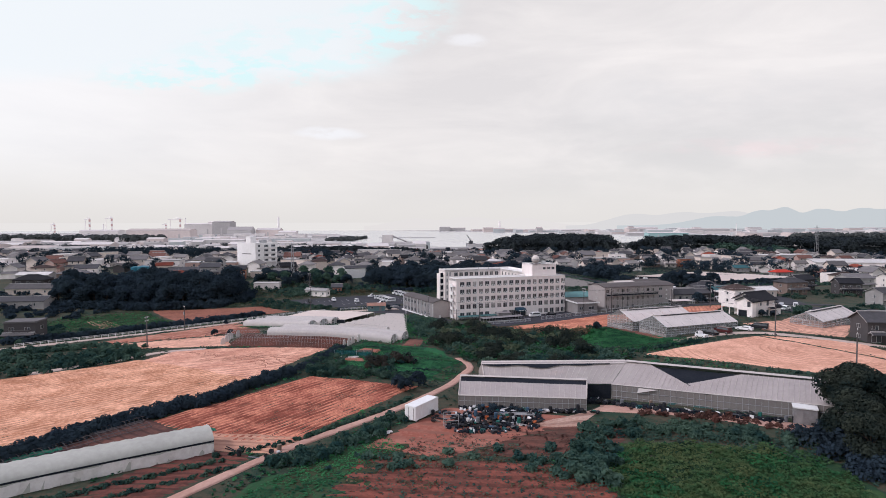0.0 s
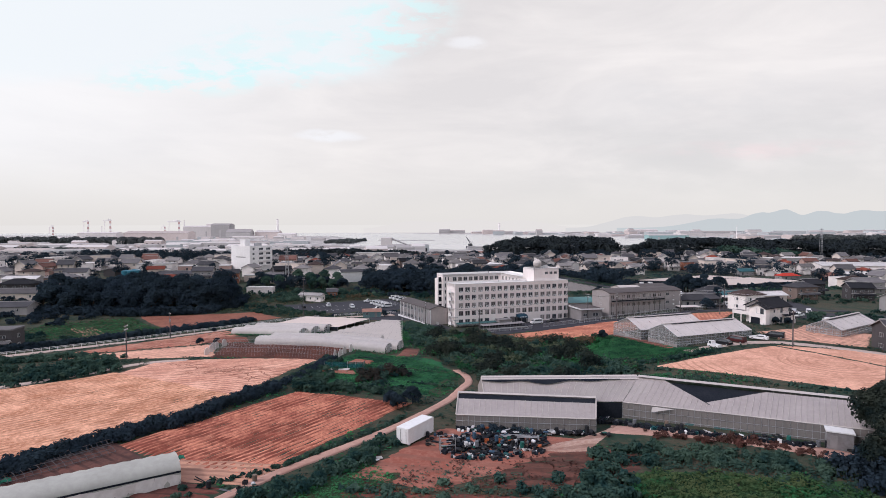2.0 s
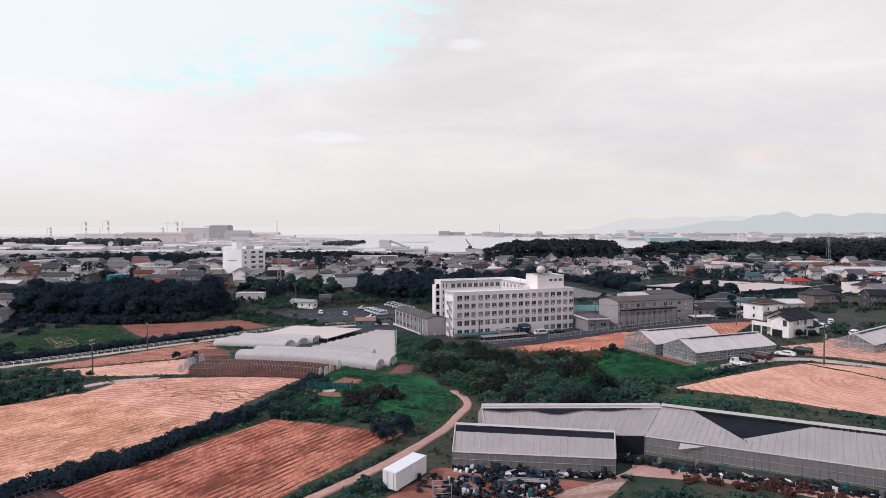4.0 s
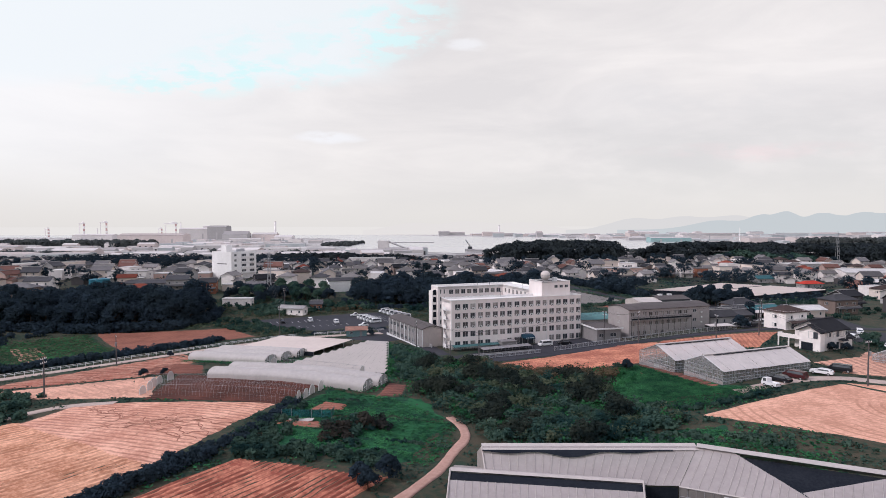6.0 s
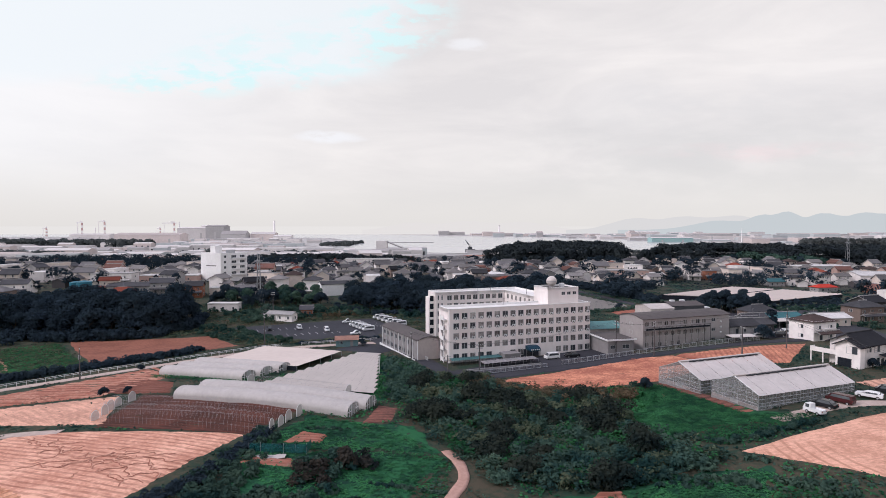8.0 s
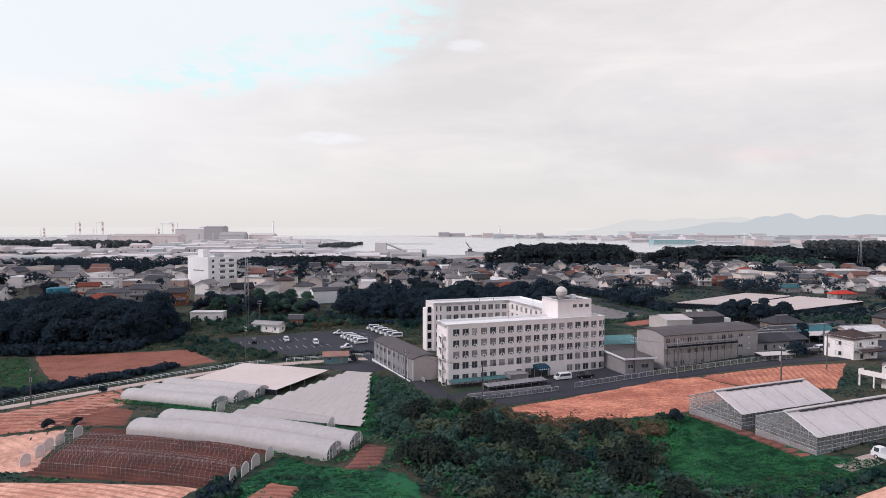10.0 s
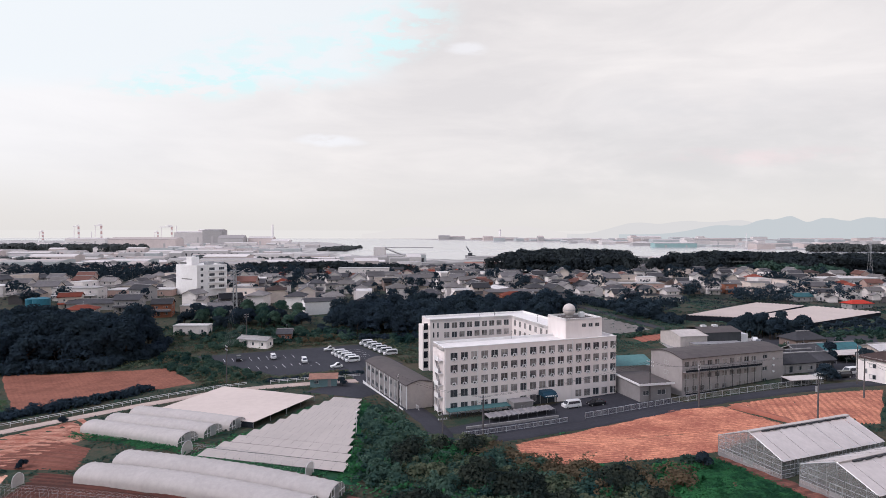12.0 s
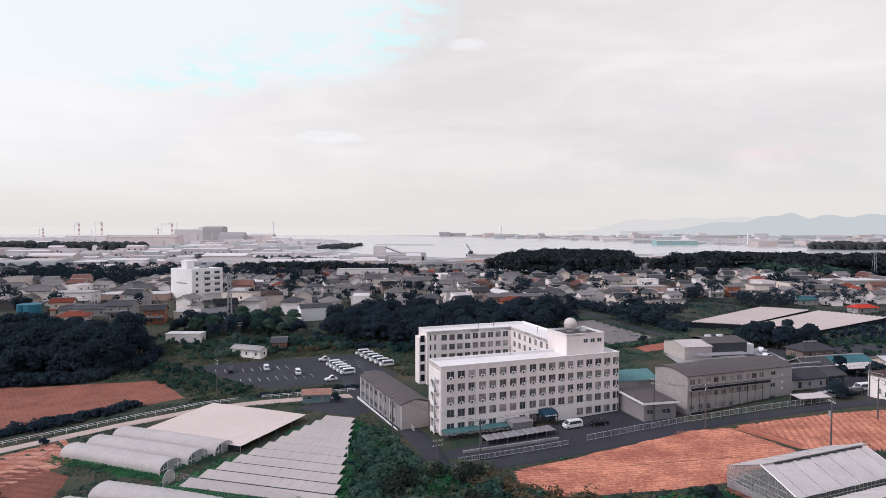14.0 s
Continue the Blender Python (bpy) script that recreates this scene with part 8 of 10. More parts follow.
set_house(43, 386, 8, 30, 14, 2, HW[3], HR[6], "flat", "brown block with a flat grey roof", name="building")
set_house(42.0, 374.5, 6, 14, 9, 2, HW[5], HR[3], "hip", "orange house with a bright red roof", rise=1.6)
set_house(60, 374.0, 6, 16, 9, 1, HW[0], HR[6], "hip", "white low house with a silvery roof", rise=1.2)
set_house(132, 450, 3, 30, 10, 2, HW[6], HR[4], "flat", "pink two-storey apartment block with a flat roof", name="apartment_block")
set_house(-62, 589, 2, 44, 10, 3, HW[0], HR[4], "flat", "white three-storey apartment block with a flat roof", name="apartment_block")
set_house(318, 440, -8, 64, 24, 2, HW[0], HR[4], "gable", "large white warehouse with a pale roof", rise=2.0, name="warehouse")
set_house(300, 500, 8, 46, 16, 2, HW[2], HR[4], "flat", "long grey low building with a flat roof", name="building")


set_house(-133, 181, 10, 9, 7, 2, HW[4], HR[6], "flat", "dark boxy two-storey house with a pale roof edge")
set_house(-190, 258, 6, 24, 9, 1, HW[2], HR[1], "gable", "long low shed with a grey roof", rise=1.5, name="shed")
set_house(-206, 290, 4, 22, 9, 1, HW[1], HR[6], "gable", "long low house with a silvery roof", rise=1.8)
set_house(-182, 296, 20, 14, 9, 1, HW[2], HR[4], "gable", "low shed with a pale sheet roof", rise=1.3, name="shed")
set_house(-226, 318, 8, 16, 10, 1, HW[4], HR[0], "hip", "low dark house with a black tiled roof", rise=2.4)
set_house(-206, 322, 3, 14, 9, 2, HW[3], HR[6], "hip", "brown house with a silvery tiled roof", rise=2.0)
set_house(-238, 338, 3, 18, 9, 1, HW[2], HR[4], "gable", "low shed with a pale sheet roof", rise=1.3, name="shed")
set_house(-212, 345, 12, 12, 8, 2, HW[0], HR[1], "gable", "white two-storey house with a grey roof", rise=1.8)
set_house(104, 243, 14, 10, 7, 1, HW[2], HR[1], "gable", "grey shed with a grey gabled roof", rise=1.5, name="shed")
set_house(166, 272, 15, 12, 8, 2, HW[3], HR[1], "hip", "brown house with a grey hipped roof", rise=1.8)
set_house(182, 290, 20, 11, 8, 2, HW[4], HR[0], "gable", "dark two-storey house with a black roof", rise=2.0)
set_house(196, 276, -10, 10, 8, 2, HW[4], HR[0], "gable", "dark two-storey house with a black roof", rise=2.0)
set_house(184, 236, 10, 12, 8, 2, HW[2], HR[1], "gable", "grey house with a grey tiled roof", rise=1.8)
set_house(226, 312, 10, 16, 9, 2, HW[2], HR[6], "gable", "grey house with a silvery roof", rise=2.0)
set_house(240, 340, 10, 12, 9, 2, HW[1], HR[2], "hip", "cream house with a brown roof", rise=2.0)
set_house(255, 322, 10, 12, 9, 2, HW[0], HR[1], "gable", "white house with a grey roof", rise=2.0)


def carport(x, y, turn, w, d, h, label):
    """A sheet roof on thin posts."""
    t = thing("carport", label, "carport", (x, y, land(x, y)), turn)
    part("roof", Shape().poly([(0, 0, h), (w, 0, h), (w, d, h + 0.25), (0, d, h + 0.25)]).poly([(0, d, h + 0.15), (w, d, h + 0.15), (w, 0, h - 0.1), (0, 0, h - 0.1)]).poly([(0, 0, h - 0.1), (w, 0, h - 0.1), (w, 0, h), (0, 0, h)]), CREAMWALL, t, "whitish sheet roof")
    n = max(2, int(w / 3))
    for i in range(n + 1):
        for yy in (0.1, d - 0.1):
            part("post", Shape().beam((0.1 + (w - 0.2) * i / n, yy, -0.3), (0.1 + (w - 0.2) * i / n, yy, h - 0.05), 0.06), STEEL, t)
    part("back_wall", Shape().box(0, d - 0.08, -0.3, w, d, h), DARKSHED, t, "dark back wall")


carport(87.5, 218.3, 11, 8.6, 3.2, 1.7, "low white carport roof behind a fence")
carport(118, 246.0, 10, 14.0, 5.5, 2.5, "long white carport roof before stores")


def white_house():
    """White block with outside stairs, behind the trees of the car park."""
    t = thing("apartment_house", "white gabled apartment house with outside stairs", "house", (-58.5, 346.5, land(-55, 348)), 22)
    s = Shape().box(0, 0, -1.5, 15, 9, 6.2)
    for x in (0, 15):
        s.poly([(x, 0, 6.2), (x, 9, 6.2), (x, 4.5, 7.4)] if x else [(x, 9, 6.2), (x, 0, 6.2), (x, 4.5, 7.4)])
    part("wall", s, WHITE, t)
    part("roof", gable_roof(15, 9, 6.2, 1.2, 0.3), [HR[1], RIDGE], t, at=(7.5, 4.5, 0))
    for z in (0.6, 3.4):
        part("gallery", Shape().box(-1.4, 0.2, z, -0.02, 8.8, z + 0.15), WHITE, t)
        part("railing", Shape().box(-1.45, 0.2, z + 0.15, -1.38, 8.8, z + 1.1), WHITE, t)
    for y in (0.3, 8.7):
        part("post", Shape().beam((-1.35, y, -1), (-1.35, y, 6.3), 0.09), WHITE, t)
    part("stair", Shape().poly([(12, -1.2, 0), (13.2, -1.2, 0), (15.5, -1.2, 3.4), (14.3, -1.2, 3.4)]).poly([(12, -0.2, 0), (13.2, -0.2, 0), (15.5, -0.2, 3.4), (14.3, -0.2, 3.4)]), WHITE, t)


white_house()
set_house(98.5, 237.0, 14, 11, 7, 1, HW[2], HR[1], "gable", "grey store with a slate gabled roof behind a fence", rise=1.6, name="store")
set_house(107.0, 239.5, 14, 7, 6, 1, HW[4], HR[9], "gable", "dark lean shed with a slate roof", rise=1.3, name="shed")
car("minivan", "white minivan parked in a store yard", 109.0, 230.2, 15, CARWHITE, 4.6, 1.75, 1.9, "van")
car("parked_car", "silver car parked before a grey store", 97.0, 226.4, -20, CARSILVER, 4.2, 1.7, 1.5, "car")
car("minivan", "black minivan parked under a tree", 103.6, 226.2, 10, CARBLACK, 4.5, 1.75, 1.75, "van")


def tall_block():
    """Four-storey white block in the town, seen over its corner."""
    t = thing("apartment_block", "four-storey white block with a roof hut", "building", (-127.2, 393.0, 9.6), 55)
    L, D, TOP = 18.5, 20.0, 14.0
    holes = [(x, z, w, 1.5) for z in (1.2, 4.6, 7.8, 11.0) for x, w in ((2.2, 1.6), (7.4, 3.4), (13.4, 3.4))]
    part("wall", pierced_wall(L, TOP, holes, -6.0), WHITE, t)
    panes = {1.6: window_mesh(1.6, 1.5, 2, GLASS), 3.4: window_mesh(3.4, 1.5, 3, GLASS)}
    for x, z, w, h in holes:
        part("window", panes[w], None, t, at=(x, 0.1, z))
    part("wall", Shape().poly([(0, D, -6), (0, 0, -6), (0, 0, TOP), (0, D, TOP)]), WHITE, t)
    part("wall", Shape().poly([(L, 0, -6), (L, D, -6), (L, D, TOP), (L, 0, TOP)]).poly([(L, D, -6), (0, D, -6), (0, D, TOP), (L, D, TOP)]), WHITE, t)
    part("roof", Shape().poly([(0, 0, TOP - 0.2), (L, 0, TOP - 0.2), (L, D, TOP - 0.2), (0, D, TOP - 0.2)]), ROOF_WHITE, t)
    part("roof_hut", Shape().box(2.0, 8, TOP - 0.2, 6.5, 13, TOP + 4.2), WHITE, t)
    part("roof_unit", Shape().box(9.5, 5, TOP - 0.2, 13.5, 8, TOP + 1.6), STEEL, t)
    for i in range(4):
        part("balcony", Shape().box(6.8, -1.1, 0.4 + i * 3.3, 17.6, -0.02, 1.1 + i * 3.3), WHITE, t)
    part("sign_lettering", Shape().box(-0.05, 4.5, 6.0, -0.01, 14.5, 6.6), GREYWALL, t, "grey bar of illegible lettering")


tall_block()
set_house(244.5, 410, 10, 14, 7, 1, HW[2], HR[10], "hip", "low store with a bright red sheet roof", rise=1.6, name="store")
set_house(227.5, 436, 6, 12, 8, 1, HW[2], HR[5], "gable", "low store with a teal sheet roof", rise=1.8, name="store")
set_house(195.5, 462, 8, 9, 8, 2, HW[5], HR[6], "flat", "brick-red boxy two-storey house")
set_house(182.0, 457, 4, 9, 8, 2, HW[0], HR[7], "gable", "white two-storey house with a silvery gable", rise=2.2)
set_house(167.0, 456, 8, 12, 8, 2, HW[3], HR[6], "gable", "brown two-storey house with a grey tiled roof", rise=1.8)
solo("blue_tank", Shape().beam((0, 0, -0.3), (0, 0, 5.5), 3.6, n=18).beam((0, 0, 5.5), (0, 0, 6.2), 3.6, n=18, r2=0.5), stain("blue_sheet", (0.03, 0.17, 0.24), (0.02, 0.11, 0.16), 0.5, 1, 0.2, 0.4), "blue round tank among houses", "tank", at=(-183, 352.5, land(-183, 352.5)))
solo("blue_tank", Shape().beam((0, 0, -0.3), (0, 0, 5.0), 3.0, n=18).beam((0, 0, 5.0), (0, 0, 5.6), 3.0, n=18, r2=0.4), stain("blue_cover", (0.03, 0.17, 0.24), (0.02, 0.11, 0.16), 0.5, 1, 0.2, 0.4), "blue round tank among houses", "tank", at=(-188.5, 354.5, land(-188, 354)))

# wide pale sheets of the far greenhouses, sloping with the land
def wide_greenhouse(quad, label):
    cx, cy = sum(p[0] for p in quad) / 4, sum(p[1] for p in quad) / 4
    t = thing("wide_greenhouse", label, "greenhouse", (cx, cy, land(cx, cy)))
    oz = land(cx, cy)
    a, b, c, d = (Vector(p) - Vector((cx, cy, oz)) for p in quad)
    n = 14
    for k in range(n):                               # low bays side by side
        p, q, r, s = a.lerp(b, k / n), a.lerp(b, (k + 1) / n), d.lerp(c, (k + 1) / n), d.lerp(c, k / n)
        up = Vector((0, 0, 0.45))
        m0, m1 = (p + q) / 2 + up, (s + r) / 2 + up
        part("roof_bay", Shape().poly([p, m0, m1, s]).poly([m0, q, r, m1]), TARP, t)
    for p, q in ((a, b), (b, c), (c, d), (d, a)):
        w = [p, q, q - Vector((0, 0, 3.4)), p - Vector((0, 0, 3.4))]
        part("side_wall", Shape().poly([v - Vector((0, 0, 0.05)) for v in w]), DARKGAP, t, "dark net side")


wide_greenhouse([(112.0, 333.0, 5.3), (131.0, 326.5, 5.2), (208, 401, 0.9), (186, 410, 1.5)], "wide low greenhouse of pale cloth bays")
wide_greenhouse([(133.5, 326.0, 5.1), (144, 308.2, 4.7), (233, 377, 0.6), (212, 400, 0.8)], "wide low greenhouse of pale cloth bays")


# ---- the spread of the town ----
KEEP_OFF = [(-185, 235, -88, 332), (-90, 245, 60, 364), (50, 284, 104, 345), (108, 300, 240, 412), (55, 590, 380, 720), (-310, 470, -190, 560), (-215, 560, -110, 640),
            (-200, 372, -108, 418), (20, 366, 72, 398), (114, 440, 150, 462), (-90, 580, -35, 600), (280, 415, 352, 465), (276, 485, 326, 515), (165, 396, 240, 440), (76, 200, 160, 300), (-130, 336, -88, 362),
            (-196, 340, -130, 364), (330, 560, 520, 690), (-70, 340, -38, 362), (66, 345, 96, 400), (104, 215, 135, 260), (236, 400, 254, 420), (218, 426, 238, 446), (156, 446, 204, 472)]


def is_free(x, y):
    return not any(a <= x <= c and b <= y <= d for a, b, c, d in KEEP_OFF)


def skirt_roof(w, d, z, out=1.3, drop=0.75, thick=0.14):
    """A ring of lean-to roof round a plan w by d."""
    s = Shape()
    a = [(-w / 2, -d / 2, z), (w / 2, -d / 2, z), (w / 2, d / 2, z), (-w / 2, d / 2, z)]
    c = [(x + math.copysign(out, x), y + math.copysign(out, y), z - drop) for x, y, _ in a]
    for i in range(4):
        j = (i + 1) % 4
        s.poly([c[i], c[j], a[j], a[i]])
        s.poly([(c[i][0], c[i][1], z - drop - thick), (c[j][0], c[j][1], z - drop - thick), c[j], c[i]], 1)
        s.poly([(*c[j][:2], z - drop - thick), (*c[i][:2], z - drop - thick), (*a[i][:2], z - drop), (*a[j][:2], z - drop)])
    return s


def town_house(style, w, d, wall, roof, label, rise=1.6, wing=0.0):
    """A dwelling of the town: tiered, winged, hipped, flat or low, centred on its base."""
    t = thing("house", label, "house", group="houses of the town")
    spots = []
    if style == "tiered":                            # broad ground floor under a lean-to roof, smaller upper floor with a gable
        part("wall", Shape().box(-w / 2, -d / 2, -1.2, w / 2, d / 2, 2.75), wall, t)
        uw, ud = w * 0.74, d * 0.72
        part("lower_roof", skirt_roof(uw, ud, 3.45, (w - uw) / 2 + 0.6, 0.95), [roof, RIDGE], t)
        part("upper_wall", gabled_box(uw, ud, 2.9, 5.5, rise), wall, t)
        part("roof", gable_roof(uw, ud, 5.5, rise, 0.7, 0.34), [roof, RIDGE], t)
        spots = [(WIN_L, -w * 0.36, -d / 2, 0.3), (WIN_S, w * 0.12, -d / 2, 0.8), (WIN_S, -uw * 0.34, -ud / 2, 3.8), (WIN_S, uw * 0.08, -ud / 2, 3.8)]
    elif style == "winged":                          # two storeys, a lower wing across
        part("wall", gabled_box(w, d, -1.2, 5.5, rise), wall, t)
        part("roof", gable_roof(w, d, 5.5, rise, 0.6, 0.34), [roof, RIDGE], t)
        ww = w * 0.5
        part("wing", gabled_box(d * 0.7, ww, -1.2, 2.9, rise * 0.7), wall, t, at=(w * wing, -d / 2 - d * 0.22, 0), turn=90)
        part("wing_roof", gable_roof(d * 0.7, ww, 2.9, rise * 0.7, 0.5, 0.30), [roof, RIDGE], t, at=(w * wing, -d / 2 - d * 0.22, 0), turn=90)
        spots = [(WIN_S, -w * 0.40, -d / 2, 3.7), (WIN_S, w * 0.18, -d / 2, 3.7), (WIN_L, -w * 0.40 if wing > 0 else w * 0.12, -d / 2, 0.3)]
    elif style == "hip":
        part("wall", Shape().box(-w / 2, -d / 2, -1.2, w / 2, d / 2, 5.4), wall, t)
        part("roof", hip_roof(w, d, 5.5, rise, 0.75, 0.22), [roof, RIDGE], t)
        part("balcony", Shape().box(-w * 0.34, -d / 2 - 1.2, 2.8, w * 0.14, -d / 2 - 0.02, 3.8), wall, t)
        spots = [(WIN_S, -w * 0.30, -d / 2, 4.0), (WIN_S, w * 0.22, -d / 2, 3.7), (WIN_L, -w * 0.36, -d / 2, 0.3), (WIN_S, w * 0.22, -d / 2, 0.9)]
    elif style == "low":                             # one storey, hipped roof with a small gable on top
        part("wall", Shape().box(-w / 2, -d / 2, -1.2, w / 2, d / 2, 2.8), wall, t)
        part("roof", skirt_roof(w * 0.55, d * 0.42, 4.3, (w * 0.45) / 2 + 0.8, 1.7), [roof, RIDGE], t)
        part("upper_roof", gable_roof(w * 0.55, d * 0.42, 4.35, rise * 0.55, 0.35, 0.26), [roof, RIDGE], t)
        part("gable_wall", gabled_box(w * 0.5, d * 0.38, 3.4, 4.2, rise * 0.45), wall, t)
        spots = [(WIN_L, -w * 0.36, -d / 2, 0.3), (WIN_S, w * 0.15, -d / 2, 0.8)]
    elif style == "flat":
        part("wall", Shape().box(-w / 2, -d / 2, -1.2, w / 2, d / 2, 6.0), wall, t)
        part("parapet", Shape().box(-w / 2 - 0.1, -d / 2 - 0.1, 6.0, w / 2 + 0.1, d / 2 + 0.1, 6.45, top=1), [wall, roof], t)
        part("balcony", Shape().box(-w * 0.42, -d / 2 - 1.2, 2.8, w * 0.42, -d / 2 - 0.02, 3.75), wall, t)
        spots = [(WIN_L, -w * 0.38, -d / 2, 3.1), (WIN_L, w * 0.05, -d / 2, 3.1), (WIN_L, -w * 0.38, -d / 2, 0.3), (WIN_L, w * 0.05, -d / 2, 0.3)]
    else:                                            # shed
        part("wall", gabled_box(w, d, -1.2, 3.4, rise * 0.6), wall, t)
        part("roof", gable_roof(w, d, 3.4, rise * 0.6, 0.4, 0.2), [roof, RIDGE], t)
        spots = [(WIN_L, -w * 0.3, -d / 2, 0.3)]
    for me, x, y, z in spots:
        part("window", me, None, t, at=(x, y - 0.03, z))
    return t


def town():
    r = random.Random(21)
    plan = [("tiered", 12.5, 9.5, 0, 7, "white house with a silvery tiled roof in two tiers", 0), ("tiered", 13, 9.5, 2, 9, "grey house with a slate tiled roof in two tiers", 0),
            ("tiered", 12, 9, 1, 1, "cream house with a dark tiled roof in two tiers", 0), ("tiered", 13, 10, 0, 6, "white house with a grey tiled roof in two tiers", 0),
            ("winged", 11.5, 7.5, 0, 9, "white two-storey house with a slate roof and a low wing", 0.22), ("winged", 11, 7.5, 1, 6, "cream two-storey house with a grey roof and a low wing", -0.2),
            ("winged", 12, 8, 3, 0, "brown two-storey house with a black roof and a low wing", 0.2), ("winged", 11, 7.5, 6, 8, "pinkish two-storey house with a rust roof and a low wing", -0.2),
            ("winged", 10.5, 7.5, 0, 7, "white two-storey house with a pale grey roof and a low wing", -0.22), ("hip", 10.5, 8.5, 0, 9, "white two-storey house with a hipped slate roof", 0),
            ("hip", 10, 8.5, 1, 2, "cream two-storey house with a hipped brown roof", 0), ("hip", 11, 9, 0, 7, "white two-storey house with a hipped silvery roof", 0),
            ("hip", 10, 8, 6, 3, "pinkish two-storey house with a hipped red roof", 0), ("low", 14, 10, 1, 6, "low cream house with a broad grey tiled roof", 0),
            ("low", 13, 9.5, 2, 0, "low grey house with a broad black tiled roof", 0), ("low", 14, 10, 5, 8, "low orange-walled house with a rust tiled roof", 0),
            ("flat", 15, 9, 0, 4, "white two-storey block with a pale flat roof", 0), ("flat", 17, 9, 1, 7, "cream two-storey block with a grey flat roof", 0),
            ("shed", 18, 9, 2, 4, "long low shed with a pale sheet roof", 0), ("shed", 13, 8, 4, 9, "dark shed with a slate grey roof", 0)]
    odds = (9, 4, 4, 8, 9, 6, 3, 4, 9, 8, 4, 9, 3, 4, 3, 2, 7, 4, 4, 2)
    darker = (7, 6, 6, 6, 8, 7, 6, 6, 7, 7, 6, 7, 5, 5, 5, 4, 5, 4, 4, 4)
    kinds = [town_house(k, w, d, HW[a], HR[b], lab, r.uniform(1.4, 1.9), wing) for k, w, d, a, b, lab, wing in plan]
    used = [False] * len(kinds)
    spots = []
    y = 346.0
    while y < 800:
        step = 13.0 + (y - 345) * 0.012
        reach = (y - 40) * 0.80 + 20
        x = -reach + r.uniform(0, 8)
        while x < reach:
            xx, yy = x + r.uniform(-2.0, 2.0), y + r.uniform(-3, 3) + 4 * math.sin(x * 0.02)
            if is_free(xx, yy) and r.random() < 0.84 and ripple(np.array([xx]), np.array([yy]), 5, 60.0)[0] < 0.42:
                spots.append((xx, yy))
            x += step + r.uniform(0, 5)
        y += step * 1.02
    spots.sort(key=lambda p: p[1])
    for n, (x, y) in enumerate(spots[:300]):
        k = r.choices(range(len(kinds)), odds if x < 60 else darker)[0]
        m = pose(x, y, land(x, y), 0, 0, 10 * math.sin(x * 0.011 + y * 0.017) + r.choice((0, 0, 90, -90)) + r.gauss(6, 7)) @ Matrix.Scale(r.uniform(0.9, 1.06), 4) @ Matrix.Scale(r.uniform(1.0, 1.22), 4, (0, 0, 1))
        if used[k]:
            copy_thing(kinds[k], m)
        else:
            kinds[k].matrix_basis = m
            used[k] = True
    for k, ob in enumerate(kinds):
        if not used[k]:
            x, y = spots.pop(300)
            ob.matrix_basis = pose(x, y, land(x, y), 0, 0, 6)
    # beyond: too far to tell apart one by one
    far = Shape()
    for x, y in spots[300:]:
        w, d, h, rise = r.uniform(8, 15), r.uniform(7, 9), r.choice((3, 5.6, 5.6)), r.uniform(1.2, 2)
        a = math.radians(r.choice((0, 90)) + r.gauss(8, 8))
        c, s = math.cos(a), math.sin(a)
        z = land(x, y)
        mw, mr = r.choices(range(4), (6, 3, 2, 1))[0], 4 + r.choices(range(7), (4, 5, 1, 1, 5, 2, 3))[0]
        P = lambda u, v, q: (x + c * u - s * v, y + s * u + c * v, z + q)
        A = [P(-w / 2, -d / 2, -1), P(w / 2, -d / 2, -1), P(w / 2, d / 2, -1), P(-w / 2, d / 2, -1)]
        B = [P(-w / 2, -d / 2, h), P(w / 2, -d / 2, h), P(w / 2, d / 2, h), P(-w / 2, d / 2, h)]
        for i in range(4):
            far.poly([A[i], A[(i + 1) % 4], B[(i + 1) % 4], B[i]], mw)
        hip = r.random() < 0.45
        rr = w / 2 + 0.4 if not hip else max(0.3, (w - d) / 2)
        e0, e1 = P(-rr, 0, h + rise), P(rr, 0, h + rise)
        E = [P(-w / 2 - 0.4, -d / 2 - 0.5, h - 0.2), P(w / 2 + 0.4, -d / 2 - 0.5, h - 0.2), P(w / 2 + 0.4, d / 2 + 0.5, h - 0.2), P(-w / 2 - 0.4, d / 2 + 0.5, h - 0.2)]
        far.poly([E[0], E[1], e1, e0], mr).poly([E[2], E[3], e0, e1], mr)
        if hip:
            far.poly([E[1], E[2], e1], mr).poly([E[3], E[0], e0], mr)
        else:
            far.poly([B[1], B[2], e1], mw).poly([B[3], B[0], e0], mw)
        for f in (-0.25, 0.25):
            for q in ((1.0,) if h < 4 else (1.0, 3.6)):
                far.poly([P(w * f - 0.9, -d / 2 - 0.03, q), P(w * f + 0.9, -d / 2 - 0.03, q), P(w * f + 0.9, -d / 2 - 0.03, q + 1.2), P(w * f - 0.9, -d / 2 - 0.03, q + 1.2)], 11)
    solo("distant_houses", far, [HW[0], HW[1], HW[2], HW[6], HR[1], HR[6], HR[3], HR[0], HR[7], HR[8], HR[9], GLASS], "crowded low houses of a far town", "houses", "stuff")


town()

